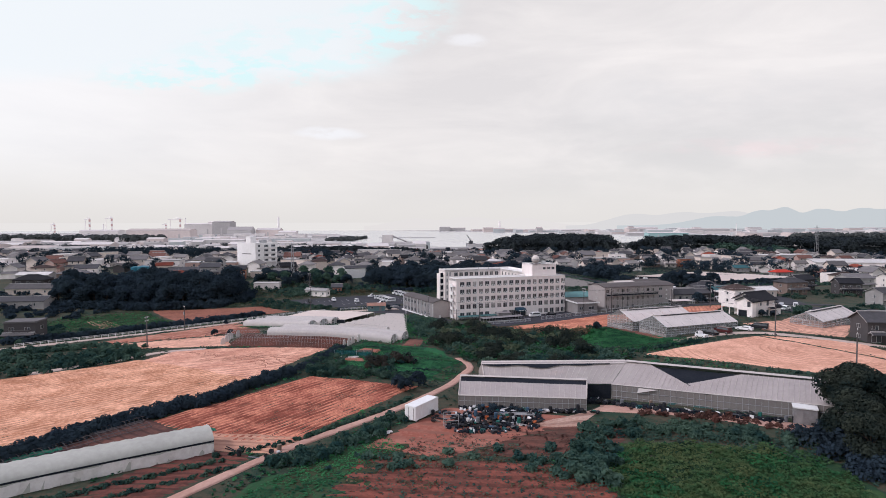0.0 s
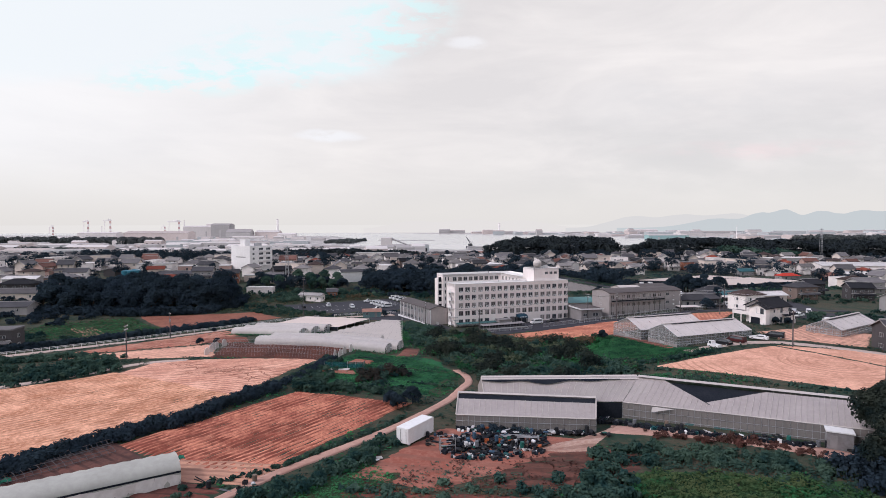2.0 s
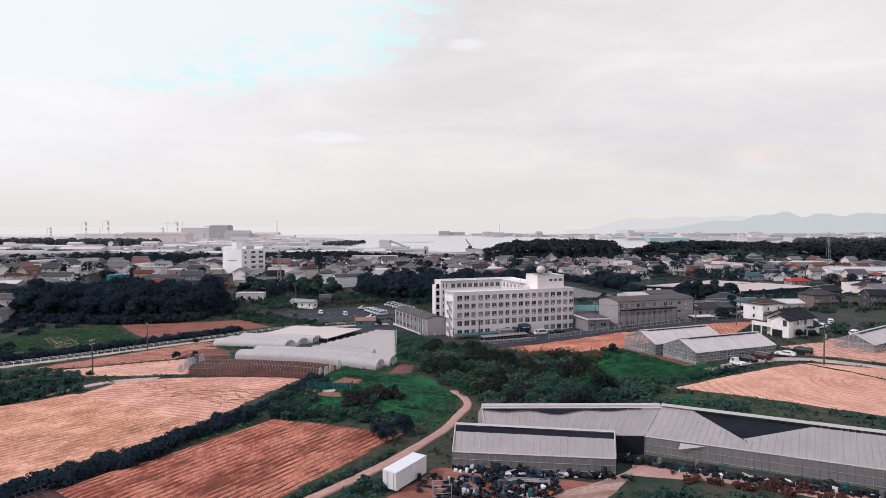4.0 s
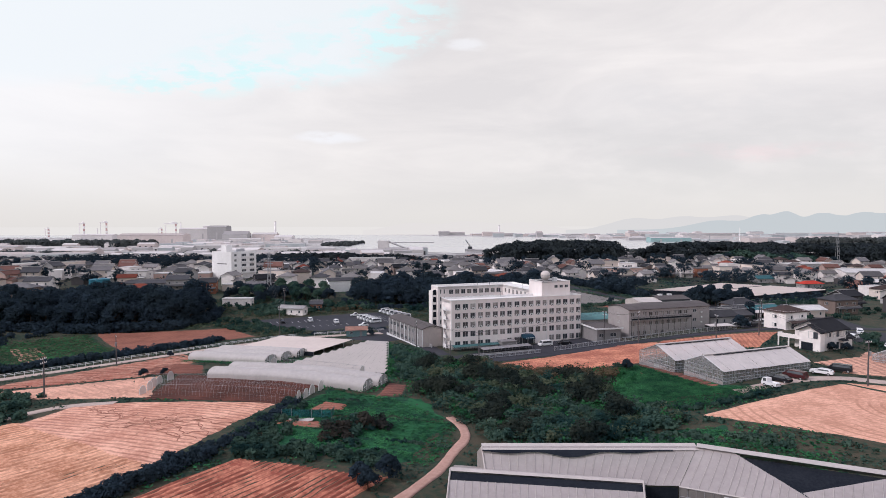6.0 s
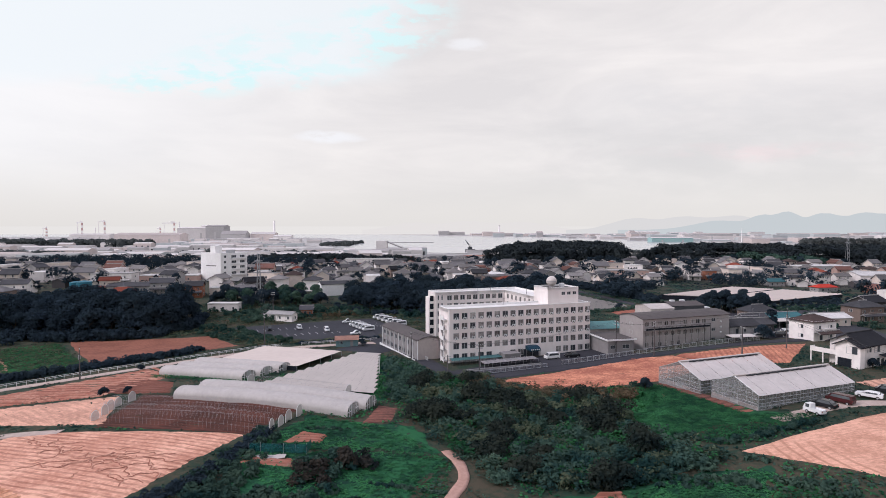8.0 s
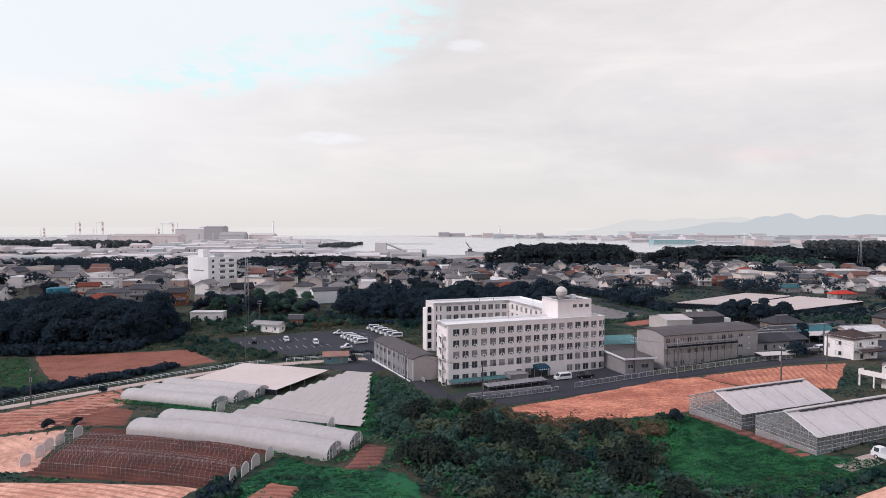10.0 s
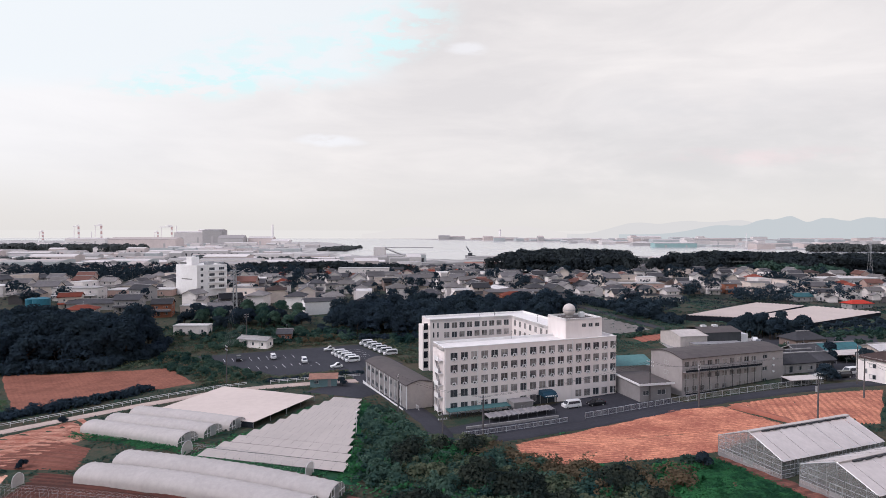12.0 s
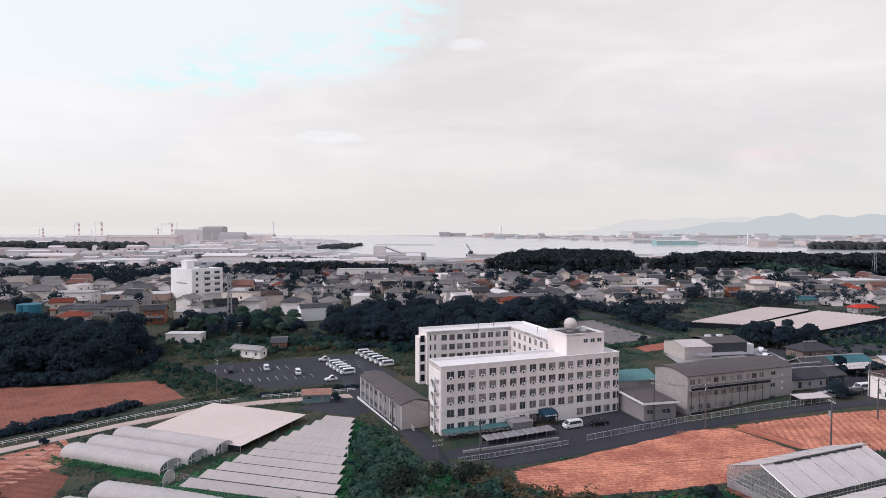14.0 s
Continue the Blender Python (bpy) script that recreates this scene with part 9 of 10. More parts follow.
# ---- trees, hedges, scrub, grass ----
def tree_kind(name, h, crown, leaf, label, lobes=9, count=1100, size=0.55, seed=1, slim=1.0):
    """A tree: tapered trunk with limbs, and a lumpy crown of leaf clumps."""
    r = random.Random(seed)
    t = thing(name, label, "tree", group="trees")
    s = Shape()
    s.beam((0, 0, -0.4), (0.1, 0.05, h * 0.45), 0.28, n=7, r2=0.18).beam((0.1, 0.05, h * 0.45), (0, 0, h * 0.85), 0.18, n=6, r2=0.05)
    cs, rs = [], []
    for i in range(lobes):
        a = 2 * math.pi * i / lobes + r.uniform(-0.4, 0.4)
        q = crown * r.uniform(0.35, 0.72) * slim
        z = h * r.uniform(0.26, 0.86)
        c = (q * math.cos(a), q * math.sin(a), z)
        s.beam((0, 0, h * r.uniform(0.3, 0.5)), c, 0.10, n=5, r2=0.03)
        cs.append(c)
        rs.append(crown * r.uniform(0.40, 0.58))
    cs.append((0, 0, h * 0.80)); rs.append(crown * 0.62)
    part("trunk", s, BARK, t)
    part("crown", leaf_mesh("crown", cs, rs, int(count * 1.7), size * 0.72, leaf, 0.85, 0.3, 0.25, 0.55), None, t)
    return t


TREES = [tree_kind("broadleaf_tree", 9.5, 4.6, LEAF_DARK, "dark evergreen broadleaf tree in a dense wood", 10, 1500, 0.56, 1),
         tree_kind("broadleaf_tree", 11.5, 5.2, LEAF_DARK, "tall dark broadleaf tree in a dense wood", 11, 1700, 0.58, 2),
         tree_kind("broadleaf_tree", 8.0, 4.2, LEAF_DARK, "low dark broadleaf tree at a wood edge", 9, 1300, 0.54, 3),
         tree_kind("broadleaf_tree", 10.5, 4.0, LEAF_MID, "dark green tree with a narrow crown", 9, 1200, 0.52, 4, 0.8),
         tree_kind("conifer_tree", 9.5, 2.8, LEAF_DARK, "dark upright conifer among houses", 8, 700, 0.52, 5, 0.6)]
TREES.append(tree_kind("broadleaf_tree", 10.0, 4.8, LEAF_NEAR, "dark broadleaf tree overhanging a track", 14, 5200, 0.30, 6))
used_tree = [False] * 6


def plant(k, x, y, scale=1.0):
    m = Matrix.Translation((x, y, land(x, y) - 0.2)) @ Matrix.Rotation(rng.uniform(0, 6.28), 4, "Z") @ Matrix.Diagonal((scale, scale, scale * rng.uniform(0.9, 1.1), 1))
    if used_tree[k]:
        c = copy_thing(TREES[k], Matrix.Identity(4))
        c.matrix_basis = m
    else:
        TREES[k].matrix_basis = m
        used_tree[k] = True


def inside(x, y, ring):
    hit = False
    for (x0, y0), (x1, y1) in zip(ring, ring[1:] + ring[:1]):
        if (y0 > y) != (y1 > y) and x < (x1 - x0) * (y - y0) / (y1 - y0) + x0:
            hit = not hit
    return hit


def massed(label, spots, leaf, size=0.5, per=150):
    """Crowns of a far wood that run together: leaf clumps only."""
    cs, rs = [], []
    for x, y, s in spots:
        for k in range(4):
            a = rng.uniform(0, 6.28)
            cs.append((x + 2.2 * s * math.cos(a), y + 2.2 * s * math.sin(a), land(x, y) + s * rng.uniform(2.5, 8.0)))
            rs.append(s * rng.uniform(2.0, 3.0))
    ob = part("tree_belt", leaf_mesh("tree_belt", cs, rs, int(per * 1.3) * len(spots), size * 0.85, leaf, 0.9, 0.3, 0.3, 0.5), None, None)
    return tagged(ob, label, "trees", "", "stuff")


def wood(ring, gap, kinds, scale=1.0, mass=""):
    """Fills a ring of land with trees; mass: a label, where they stay one dense belt."""
    belt = []
    xs, ys = [p[0] for p in ring], [p[1] for p in ring]
    y = min(ys)
    while y < max(ys):
        x = min(xs)
        while x < max(xs):
            xx, yy = x + rng.uniform(-0.35, 0.35) * gap, y + rng.uniform(-0.35, 0.35) * gap
            if inside(xx, yy, ring):
                if mass:
                    belt.append((xx, yy, scale * rng.uniform(0.8, 1.2)))
                else:
                    plant(int(rng.choice(kinds)), xx, yy, scale * rng.uniform(0.8, 1.2))
            x += gap
        y += gap * 0.9
    if mass:
        massed(mass, belt, LEAF_DARK, 0.7, 90)


# the dark wood on the left, the belt behind the car park, groups round the town
wood([(-184, 262), (-136, 266), (-108, 271), (-100, 284), (-104, 298), (-116, 310), (-134, 315), (-165, 306), (-192, 290)], 6.2, (0, 1, 0, 2), 1.08)
wood([(-108, 322), (-84, 318), (-60, 312), (-50, 324), (-60, 340), (-92, 338)], 6.2, (0, 2, 3), 0.8)
wood([(-48, 326), (-28, 304), (0, 304), (16, 312), (46, 326), (60, 340), (50, 360), (20, 362), (-14, 356), (-34, 346)], 6.2, (0, 1, 2), 0.92)
wood([(-92, 336), (-80, 334), (-72, 340), (-76, 346)], 5.5, (2, 3), 0.6)
wood([(86, 358), (118, 350), (120, 372), (98, 378)], 6.0, (2, 0), 0.8, "dark trees beside a road into the town")
wood([(170, 409), (206, 413), (226, 440), (190, 440)], 6.5, (0, 2), 0.9, "dark trees among the houses of the town")
for x, y, s in ((112, 292, 0.75), (117, 290, 0.9), (122, 291, 1.0), (127, 292, 0.9), (132, 295, 0.8), (115, 296, 0.8), (120, 297, 0.9), (107, 291, 0.55), (103, 292, 0.5)):
    plant(2 if s < 0.9 else 4, x, y, s)
wood([(138, 300), (146, 298), (190, 322), (222, 352), (218, 356), (178, 328), (146, 303)], 6.0, (2, 0), 0.3, "low dark trees below wide greenhouses")
wood([(60, 352), (78, 372), (80, 392), (62, 392), (52, 366)], 7, (0, 2), 0.7, "dark trees behind a hotel")
wood([(-305, 480), (-200, 475), (-190, 540), (-240, 556), (-310, 548)], 8.5, (1, 0), 1.1, "dark wood above the town")
wood([(-215, 562), (-112, 568), (-112, 626), (-210, 636)], 10, (1, 0), 1.0, "dark trees behind the town")
for x, y, k, s in ((-7, 116.5, 2, 0.42), (-9.5, 112.5, 2, 0.36), (-11, 115, 2, 0.35), (-23.2, 236, 2, 0.3), (99.5, 223.4, 2, 0.5), (101.5, 224.0, 2, 0.42), (112, 240, 4, 0.8), (126, 246, 2, 0.6), (116, 176, 2, 0.35), (104.5, 181, 2, 0.3), (101, 181.5, 2, 0.3), (134, 300, 4, 1.1), (80, 300, 2, 0.4), (-80, 208, 2, 0.25), (-72, 176.5, 2, 0.26), (-68, 178.8, 2, 0.22), (46, 174.5, 2, 0.34), (33, 172.5, 2, 0.28)):
    plant(k, x, y, s)
wood([(228, 425), (262, 432), (280, 470), (238, 480)], 7.5, (0, 2), 0.9, "dark trees among the houses of the town")
wood([(84, 336), (103, 330), (107, 350), (98, 372), (84, 362)], 5.5, (2, 0), 0.7, "dark trees beside a road into the town")
wood([(118, 286), (140, 288), (142, 300), (116, 298)], 5.0, (4, 2), 0.85)
r2 = np.random.default_rng(3)
loose = [(r2.uniform(-520, 520), r2.uniform(345, 740), r2.uniform(0.45, 1.2)) for _ in range(3000)]
clumps = ripple(np.array([p[0] for p in loose]), np.array([p[1] for p in loose]), 5, 60.0)
massed("dark garden trees among the houses", [p for p, k in zip(loose, clumps) if is_free(p[0], p[1]) and k > 0.34], LEAF_DARK, 0.75, 120)


def bush_mass(label, spots, leaf, per, size, name="scrub", flat=0.75):
    """Scrub too dense to count: leaf clumps over many low mounds, each of several uneven lobes."""
    g = np.random.default_rng(len(spots) * 13 + int(per))
    cs, rs = [], []
    for x, y, rr in spots:
        z = land(x, y)
        cs.append((x, y, z + rr * 0.25)); rs.append(rr * 0.8)
        for _ in range(5 if rr > 0.8 else 2):
            a, q = g.uniform(0, 6.28), rr * g.uniform(0.3, 0.75)
            cs.append((x + q * math.cos(a), y + q * math.sin(a), z + rr * g.uniform(0.15, 0.8))); rs.append(rr * g.uniform(0.28, 0.52))
    me = leaf_mesh(name, cs, rs, int(0.85 * per * sum(s[2] ** 2 for s in spots)), size * 0.95, leaf, 0.9, 0.35, 0.5, 0.55)
    ob = part(name, me, None, None)
    return tagged(ob, label, "shrubs", "", "stuff")


def scatter(ring, n, lo, hi, seed):
    g = np.random.default_rng(seed)
    xs, ys = [p[0] for p in ring], [p[1] for p in ring]
    out = []
    while len(out) < n:
        x, y = g.uniform(min(xs), max(xs)), g.uniform(min(ys), max(ys))
        if inside(x, y, ring):
            out.append((x, y, g.uniform(lo, hi)))
    return out


def row(line, n, lo, hi, seed, spread=0.8):
    g = np.random.default_rng(seed)
    out = []
    total = sum(math.dist(p, q) for p, q in zip(line, line[1:]))
    for p, q in zip(line, line[1:]):
        k = max(1, int(n * math.dist(p, q) / total))
        for i in range(k):
            s = (i + g.random()) / k
            out.append((lerp(p[0], q[0], s) + g.uniform(-spread, spread), lerp(p[1], q[1], s) + g.uniform(-spread, spread), g.uniform(lo, hi)))
    return out


# scrub of the hollow before the hotel, hedges along the fields
VALLEY = [(6, 140), (9, 132), (26, 128), (40, 133), (45, 138.5), (37, 148), (35, 158), (36, 169), (20, 176), (14, 188), (4, 190), (-6, 200), (-9, 206), (-13, 196), (-11, 174), (-6, 168), (-2, 156)]
bush_mass("dense dark scrub in a hollow between fields", scatter(VALLEY, 170, 0.9, 2.7, 31), LEAF_MID, 95, 0.26)
bush_mass("dark tree clumps in a hollow between fields", scatter(VALLEY, 26, 2.6, 4.2, 231), LEAF_NEAR, 130, 0.26, "thicket")
bush_mass("pale-leaved bushes in a hollow between fields", scatter(VALLEY, 26, 1.0, 2.8, 131), LEAF_OLIVE, 90, 0.26)
bush_mass("pale yellowish weeds among dark scrub", scatter([(8, 182), (18, 170), (34, 163), (42, 170), (20, 180), (12, 188)], 46, 1.3, 2.3, 32), LEAF_DRY, 110, 0.25)
bush_mass("olive bushes below a hotel", scatter([(-6, 178), (6, 160), (22, 158), (34, 162), (14, 176), (0, 192)], 30, 1.4, 2.9, 233), LEAF_OLIVE, 100, 0.26)
bush_mass("dark hedge between a pale and a red field", row([(-70, 70), (-54.0, 96.0), (-46, 104), (-41, 112.5), (-36, 121)], 150, 1.2, 2.0, 33, 1.5) + row([(-36, 121), (-32.6, 128), (-30, 138), (-28, 148.5)], 70, 0.7, 1.25, 34, 1.2), LEAF_DARK, 195, 0.20, "hedge")
bush_mass("dark weeds along the edge of a red field", row([(-31, 123), (-21, 124), (-8, 121.5)], 60, 0.9, 1.6, 34, 1.8), LEAF_MID, 120, 0.26, "hedge")
bush_mass("low green verge beside a dirt lane", row([(-34.5, 79.5), (-25.5, 85.8), (-12.8, 101.6), (-8, 108.5)], 70, 0.35, 0.7, 35, 0.5), LEAF_MID, 200, 0.2, "verge")
bush_mass("dark bushes beside a dirt lane", row([(-26, 76.5), (-20, 80.5), (-14, 88), (-9, 98)], 34, 0.8, 1.8, 36, 1.6), LEAF_MID, 180, 0.22, "bushes")
bush_mass("dark bushes before a junk yard", scatter([(-20, 74), (2, 77), (16, 72), (22, 80), (18, 84), (-16, 80.5)], 46, 0.5, 1.2, 37), LEAF_MID, 180, 0.23, "bushes")
bush_mass("dark thicket beside a weedy slope", scatter([(15, 72), (20, 71), (24, 84), (24, 90), (19, 91), (14, 78)], 26, 1.2, 2.1, 38), LEAF_MID, 165, 0.25, "bushes")
bush_mass("dense weeds in front of a torn greenhouse", scatter([(22, 90), (28, 94.5), (46, 86.5), (54, 79), (52, 77), (40, 83), (26, 87)], 70, 0.7, 1.3, 39), LEAF_MID, 180, 0.22, "weeds")
bush_mass("reddish tall weeds beside a track", row([(30, 97.5), (37, 95), (44, 91.5), (52, 86)], 34, 0.5, 1.0, 40, 1.2), LEAF_RED, 150, 0.22, "weeds")
bush_mass("dark trees overhanging a track", scatter([(49, 69), (54, 68), (64, 84), (63, 93), (56, 88), (50, 80)], 34, 1.6, 2.8, 43), LEAF_DARK, 135, 0.25, "thicket")
for x, y, s in ((60.0, 85, 0.98), (56.5, 80, 0.82), (63.5, 89.5, 0.9), (54.5, 74, 0.7), (64, 80, 0.9)):
    plant(5, x, y, s)
bush_mass("dark scrub along a road", row([(-130, 150), (-100, 163), (-88, 157), (-84, 152)], 80, 0.9, 1.7, 44, 3.0), LEAF_MID, 110, 0.3, "scrub")
bush_mass("dark scrub on the left of a pale field", scatter([(-130, 118), (-98, 124), (-76, 142), (-84, 152), (-104, 150), (-130, 140)], 140, 1.0, 1.9, 45), LEAF_MID, 95, 0.32, "scrub")
bush_mass("hedge along a guard rail", row([(-132, 172), (-100, 212), (-84, 229), (-77, 238)], 110, 1.3, 2.3, 46, 1.6), LEAF_DARK, 70, 0.36, "hedge")
bush_mass("scrub between a wood and a car park", scatter([(-92, 270), (-64, 248), (-50, 246), (-48, 251), (-84, 284), (-94, 286)], 90, 0.8, 1.7, 47), LEAF_MID, 100, 0.3, "scrub")
bush_mass("scrub behind a car park", scatter([(-84, 288), (-48, 298), (-20, 302), (-6, 290), (2, 300), (-30, 316), (-60, 318), (-88, 306)], 150, 1.2, 2.4, 48), LEAF_MID, 80, 0.36, "scrub")
bush_mass("yellowish scrub behind a car park", scatter([(-52, 298), (-34, 298), (-32, 304), (-54, 308)], 30, 1.0, 1.8, 49), LEAF_DRY, 90, 0.3, "scrub")
bush_mass("hedge beside a car park", row([(-46, 243.5), (-36, 247), (-24, 250), (-15, 252)], 36, 0.6, 1.1, 50, 0.7), LEAF_DARK, 150, 0.24, "hedge")
bush_mass("dark hedge along the edge of a pale field", row([(46.5, 136.0), (53, 128), (64, 119.5), (80, 111.5)], 46, 0.3, 0.75, 51, 1.0), LEAF_MID, 130, 0.26, "hedge")
bush_mass("dark bushes at the corner of a red garden", scatter([(-18.5, 127), (-11, 126.5), (-8.5, 137), (-13, 144), (-20, 137)], 14, 1.0, 1.6, 52), LEAF_MID, 120, 0.26, "bushes")
bush_mass("tall dark brownish shrubs in a green garden", [(-17.5, 131.0, 2.2), (-16.2, 133.4, 2.0), (-15.0, 129.6, 1.5), (-12.6, 136.2, 2.3), (-10.6, 137.6, 2.1), (-9.2, 135.8, 1.6), (-13.6, 138.8, 1.8), (-18.6, 129.2, 1.4)], LEAF_PURPLE, 130, 0.24, "shrubs")
bush_mass("dark weedy belt between a field and a garden", scatter([(-35, 122), (-26, 123), (-24, 131), (-26, 148), (-29.5, 148), (-33, 130)], 60, 0.5, 1.3, 152), LEAF_MID, 130, 0.25, "weeds")
bush_mass("bushes at the side of a hotel road", scatter([(-12, 190), (-8, 178), (0, 176), (3, 186), (-4, 202), (-9, 212), (-14, 218)], 70, 1.0, 2.0, 53), LEAF_MID, 100, 0.3, "bushes")
bush_mass("dark scrub round a slope of solar panels", row([(50, 300), (62, 292), (84, 300), (92, 308)], 34, 0.9, 1.7, 54, 2.0), LEAF_MID, 80, 0.36, "scrub")
bush_mass("dark hedge along a road into the town", row([(78, 404), (88, 378), (100, 352), (110, 334)], 60, 2.0, 3.4, 89, 3.5), LEAF_DARK, 45, 0.5, "hedge")
bush_mass("dark trees behind a hotel", row([(20, 372), (50, 372), (72, 384), (80, 396)], 50, 2.0, 3.4, 90, 4), LEAF_DARK, 45, 0.5, "hedge")
bush_mass("dark bank below wide greenhouses", row([(140, 297), (170, 306), (232, 354), (246, 384)], 90, 0.8, 1.7, 91, 2), LEAF_DARK, 40, 0.5, "hedge")
bush_mass("olive scrub below wide greenhouses", row([(150, 296), (184, 308), (238, 346)], 60, 0.9, 1.7, 92, 3), LEAF_MID, 60, 0.42, "scrub")
bush_mass("dark green scrub beside greenhouse roofs", scatter([(112, 298), (140, 300), (200, 322), (240, 352), (250, 356), (200, 314), (150, 294)], 110, 0.8, 1.6, 55), LEAF_MID, 70, 0.4, "scrub")
bush_mass("rows of leafy vegetables in dark soil", row([(-50, 66.5), (-33, 78.5)], 40, 0.4, 0.7, 56, 0.35) + row([(-46, 64.5), (-30.5, 76.5)], 40, 0.35, 0.6, 57, 0.3), LEAF_MID, 220, 0.18, "vegetables")
bush_mass("beds of leafy vegetables beside a teal net", row([(-27, 141.4), (-19.5, 141.8)], 30, 0.3, 0.5, 171, 0.7) + row([(-22, 150.6), (-15, 151.4)], 26, 0.3, 0.5, 172, 0.6), LEAF_MID, 220, 0.18, "vegetables")
bush_mass("row of leafy vegetables in a green garden", row([(-9, 131), (2, 128.5)], 26, 0.35, 0.6, 58, 0.4), LEAF_MID, 220, 0.18, "vegetables")


bush_mass("fresh green bushes before two greenhouses", scatter([(34, 162), (44, 160), (47, 170), (43, 177), (33, 175)], 26, 0.5, 1.1, 161), LEAF_BRIGHT, 120, 0.26, "bushes")
bush_mass("dark scrubby bank below a pale field", row([(40, 146), (47, 141.5), (58, 145), (68, 149.5)], 40, 0.5, 1.0, 181, 0.7) + row([(30, 131), (40, 128), (48, 126), (54, 121)], 46, 0.5, 1.2, 182, 1.8), LEAF_MID, 130, 0.25, "scrub")
bush_mass("dark bushes at the corner of an orange field", [(33, 175.4, 1.6), (34.4, 174.8, 1.2), (44.6, 177.2, 1.5), (46.2, 176.4, 1.1), (32.2, 172.2, 1.4), (26.8, 175.8, 1.0), (39.5, 176.2, 0.9)], LEAF_MID, 150, 0.24, "bushes")
bush_mass("dark bushes against an old greenhouse wall", row([(4.5, 101.6), (11.5, 100.4)], 9, 0.7, 1.2, 163, 0.5), LEAF_DARK, 170, 0.22, "bushes")


def grass(label, ring, n, size, leaf, seed, tall=0.25):
    g = np.random.default_rng(seed)
    xs, ys = [p[0] for p in ring], [p[1] for p in ring]
    pts = []
    while len(pts) < n:
        x, y = g.uniform(min(xs), max(xs)), g.uniform(min(ys), max(ys))
        if inside(x, y, ring):
            pts.append((x, y, land(x, y) + tall * 0.5))
    ob = part("grass", leaf_mesh("grass", pts, np.full(len(pts), tall * 1.6), n * 2, size * 0.8, leaf, 0.5, 0.0, 3.0), None, None)
    return tagged(ob, label, "grass", "", "stuff")


grass("bright green grass of a garden plot", [(-27, 146), (-30, 137), (-19, 125), (-2, 121), (2, 128), (3, 140), (-4, 150), (-10, 155), (-22, 158)], 5200, 0.24, LEAF_BRIGHT, 61)
grass("green grass between greenhouses and fields", [(36, 172), (36, 158), (38, 148), (46, 141), (66, 149.5), (68, 152), (57, 154), (50, 178), (38, 176)], 9000, 0.22, LEAF_BRIGHT, 62, 0.3)
grass("green grass below a torn greenhouse ridge", [(10, 124), (40, 122), (52, 112), (56, 116), (46, 132), (26, 127)], 2600, 0.24, LEAF_BRIGHT, 63, 0.3)
grass("bright weeds along solar panels", [(-13.5, 172), (-9, 174), (-12, 214), (-16, 222), (-15, 204)], 2400, 0.24, LEAF_BRIGHT, 64, 0.35)
grass("grass beside low plastic tunnels", [(-72, 197), (-44, 184), (-42, 188), (-70, 201)], 1600, 0.22, LEAF_BRIGHT, 65, 0.3)
grass("grass under bare hoops and panels", [(-41, 182), (-18, 172), (-13, 176), (-22, 214), (-34, 197), (-38, 196)], 2600, 0.22, LEAF_BRIGHT, 66, 0.25)
grass("green meadow below a wood", [(-150, 206), (-112, 200), (-100, 218), (-134, 258), (-160, 240)], 5200, 0.34, LEAF_BRIGHT, 67, 0.3)
grass("green verge beside a dirt lane", [(-28, 66), (-20, 66), (-8, 84), (-14, 92), (-20, 82)], 1800, 0.2, LEAF_BRIGHT, 68, 0.25)
grass("sparse weeds on red soil", [(-18, 68), (20, 66), (18, 80), (-2, 90), (-14, 84)], 1400, 0.2, LEAF_MID, 69, 0.25)
grass("lawn behind a car park", [(-24, 296), (-2, 280), (0, 296), (-14, 304)], 900, 0.3, LEAF_MID, 70, 0.3)
bush_mass("dark undergrowth at the foot of a wood", row([(-188, 262), (-136, 263), (-107, 268), (-97, 283), (-101, 298)], 150, 2.2, 3.8, 81, 1.5), LEAF_DARK, 36, 0.5, "undergrowth")
bush_mass("dark undergrowth at the foot of a tree belt", row([(-48, 323), (-28, 302), (0, 302), (16, 310), (46, 324)], 70, 1.3, 2.3, 82, 1.5), LEAF_DARK, 36, 0.5, "undergrowth")
bush_mass("dark bushes round sheds", scatter([(-112, 316), (-90, 300), (-70, 292), (-50, 310), (-60, 330), (-100, 332)], 90, 1.1, 2.2, 83), LEAF_MID, 70, 0.36, "bushes")
bush_mass("dark hedges round stores and yards", scatter([(98, 232), (120, 244), (160, 250), (200, 262), (210, 300), (160, 296), (120, 292), (104, 262)], 90, 0.9, 2.0, 84), LEAF_MID, 60, 0.36, "bushes")
bush_mass("scrub at the edge of pale fields", scatter([(112, 176), (128, 186), (170, 200), (240, 270), (200, 250), (140, 215), (118, 200)], 80, 0.9, 1.9, 85), LEAF_MID, 60, 0.34, "scrub")
bush_mass("dark scrub at the left of a wood", scatter([(-230, 240), (-185, 228), (-150, 236), (-150, 262), (-184, 280), (-230, 290)], 120, 1.2, 2.6, 86), LEAF_DARK, 50, 0.44, "scrub")
bush_mass("dark scrub round a boxy house", scatter([(-165, 190), (-130, 172), (-118, 188), (-120, 200), (-150, 214)], 80, 1.0, 1.9, 87), LEAF_MID, 70, 0.34, "scrub")


def in_ring(x, y, ring):
    hit = np.zeros(len(x), bool)
    for (x0, y0), (x1, y1) in zip(ring, ring[1:] + ring[:1]):
        if y0 != y1:
            hit ^= ((y0 > y) != (y1 > y)) & (x < (x1 - x0) * (y - y0) / (y1 - y0) + x0)
    return hit


def lands(x, y):
    return np.array([land(p, q) for p, q in zip(x, y)])


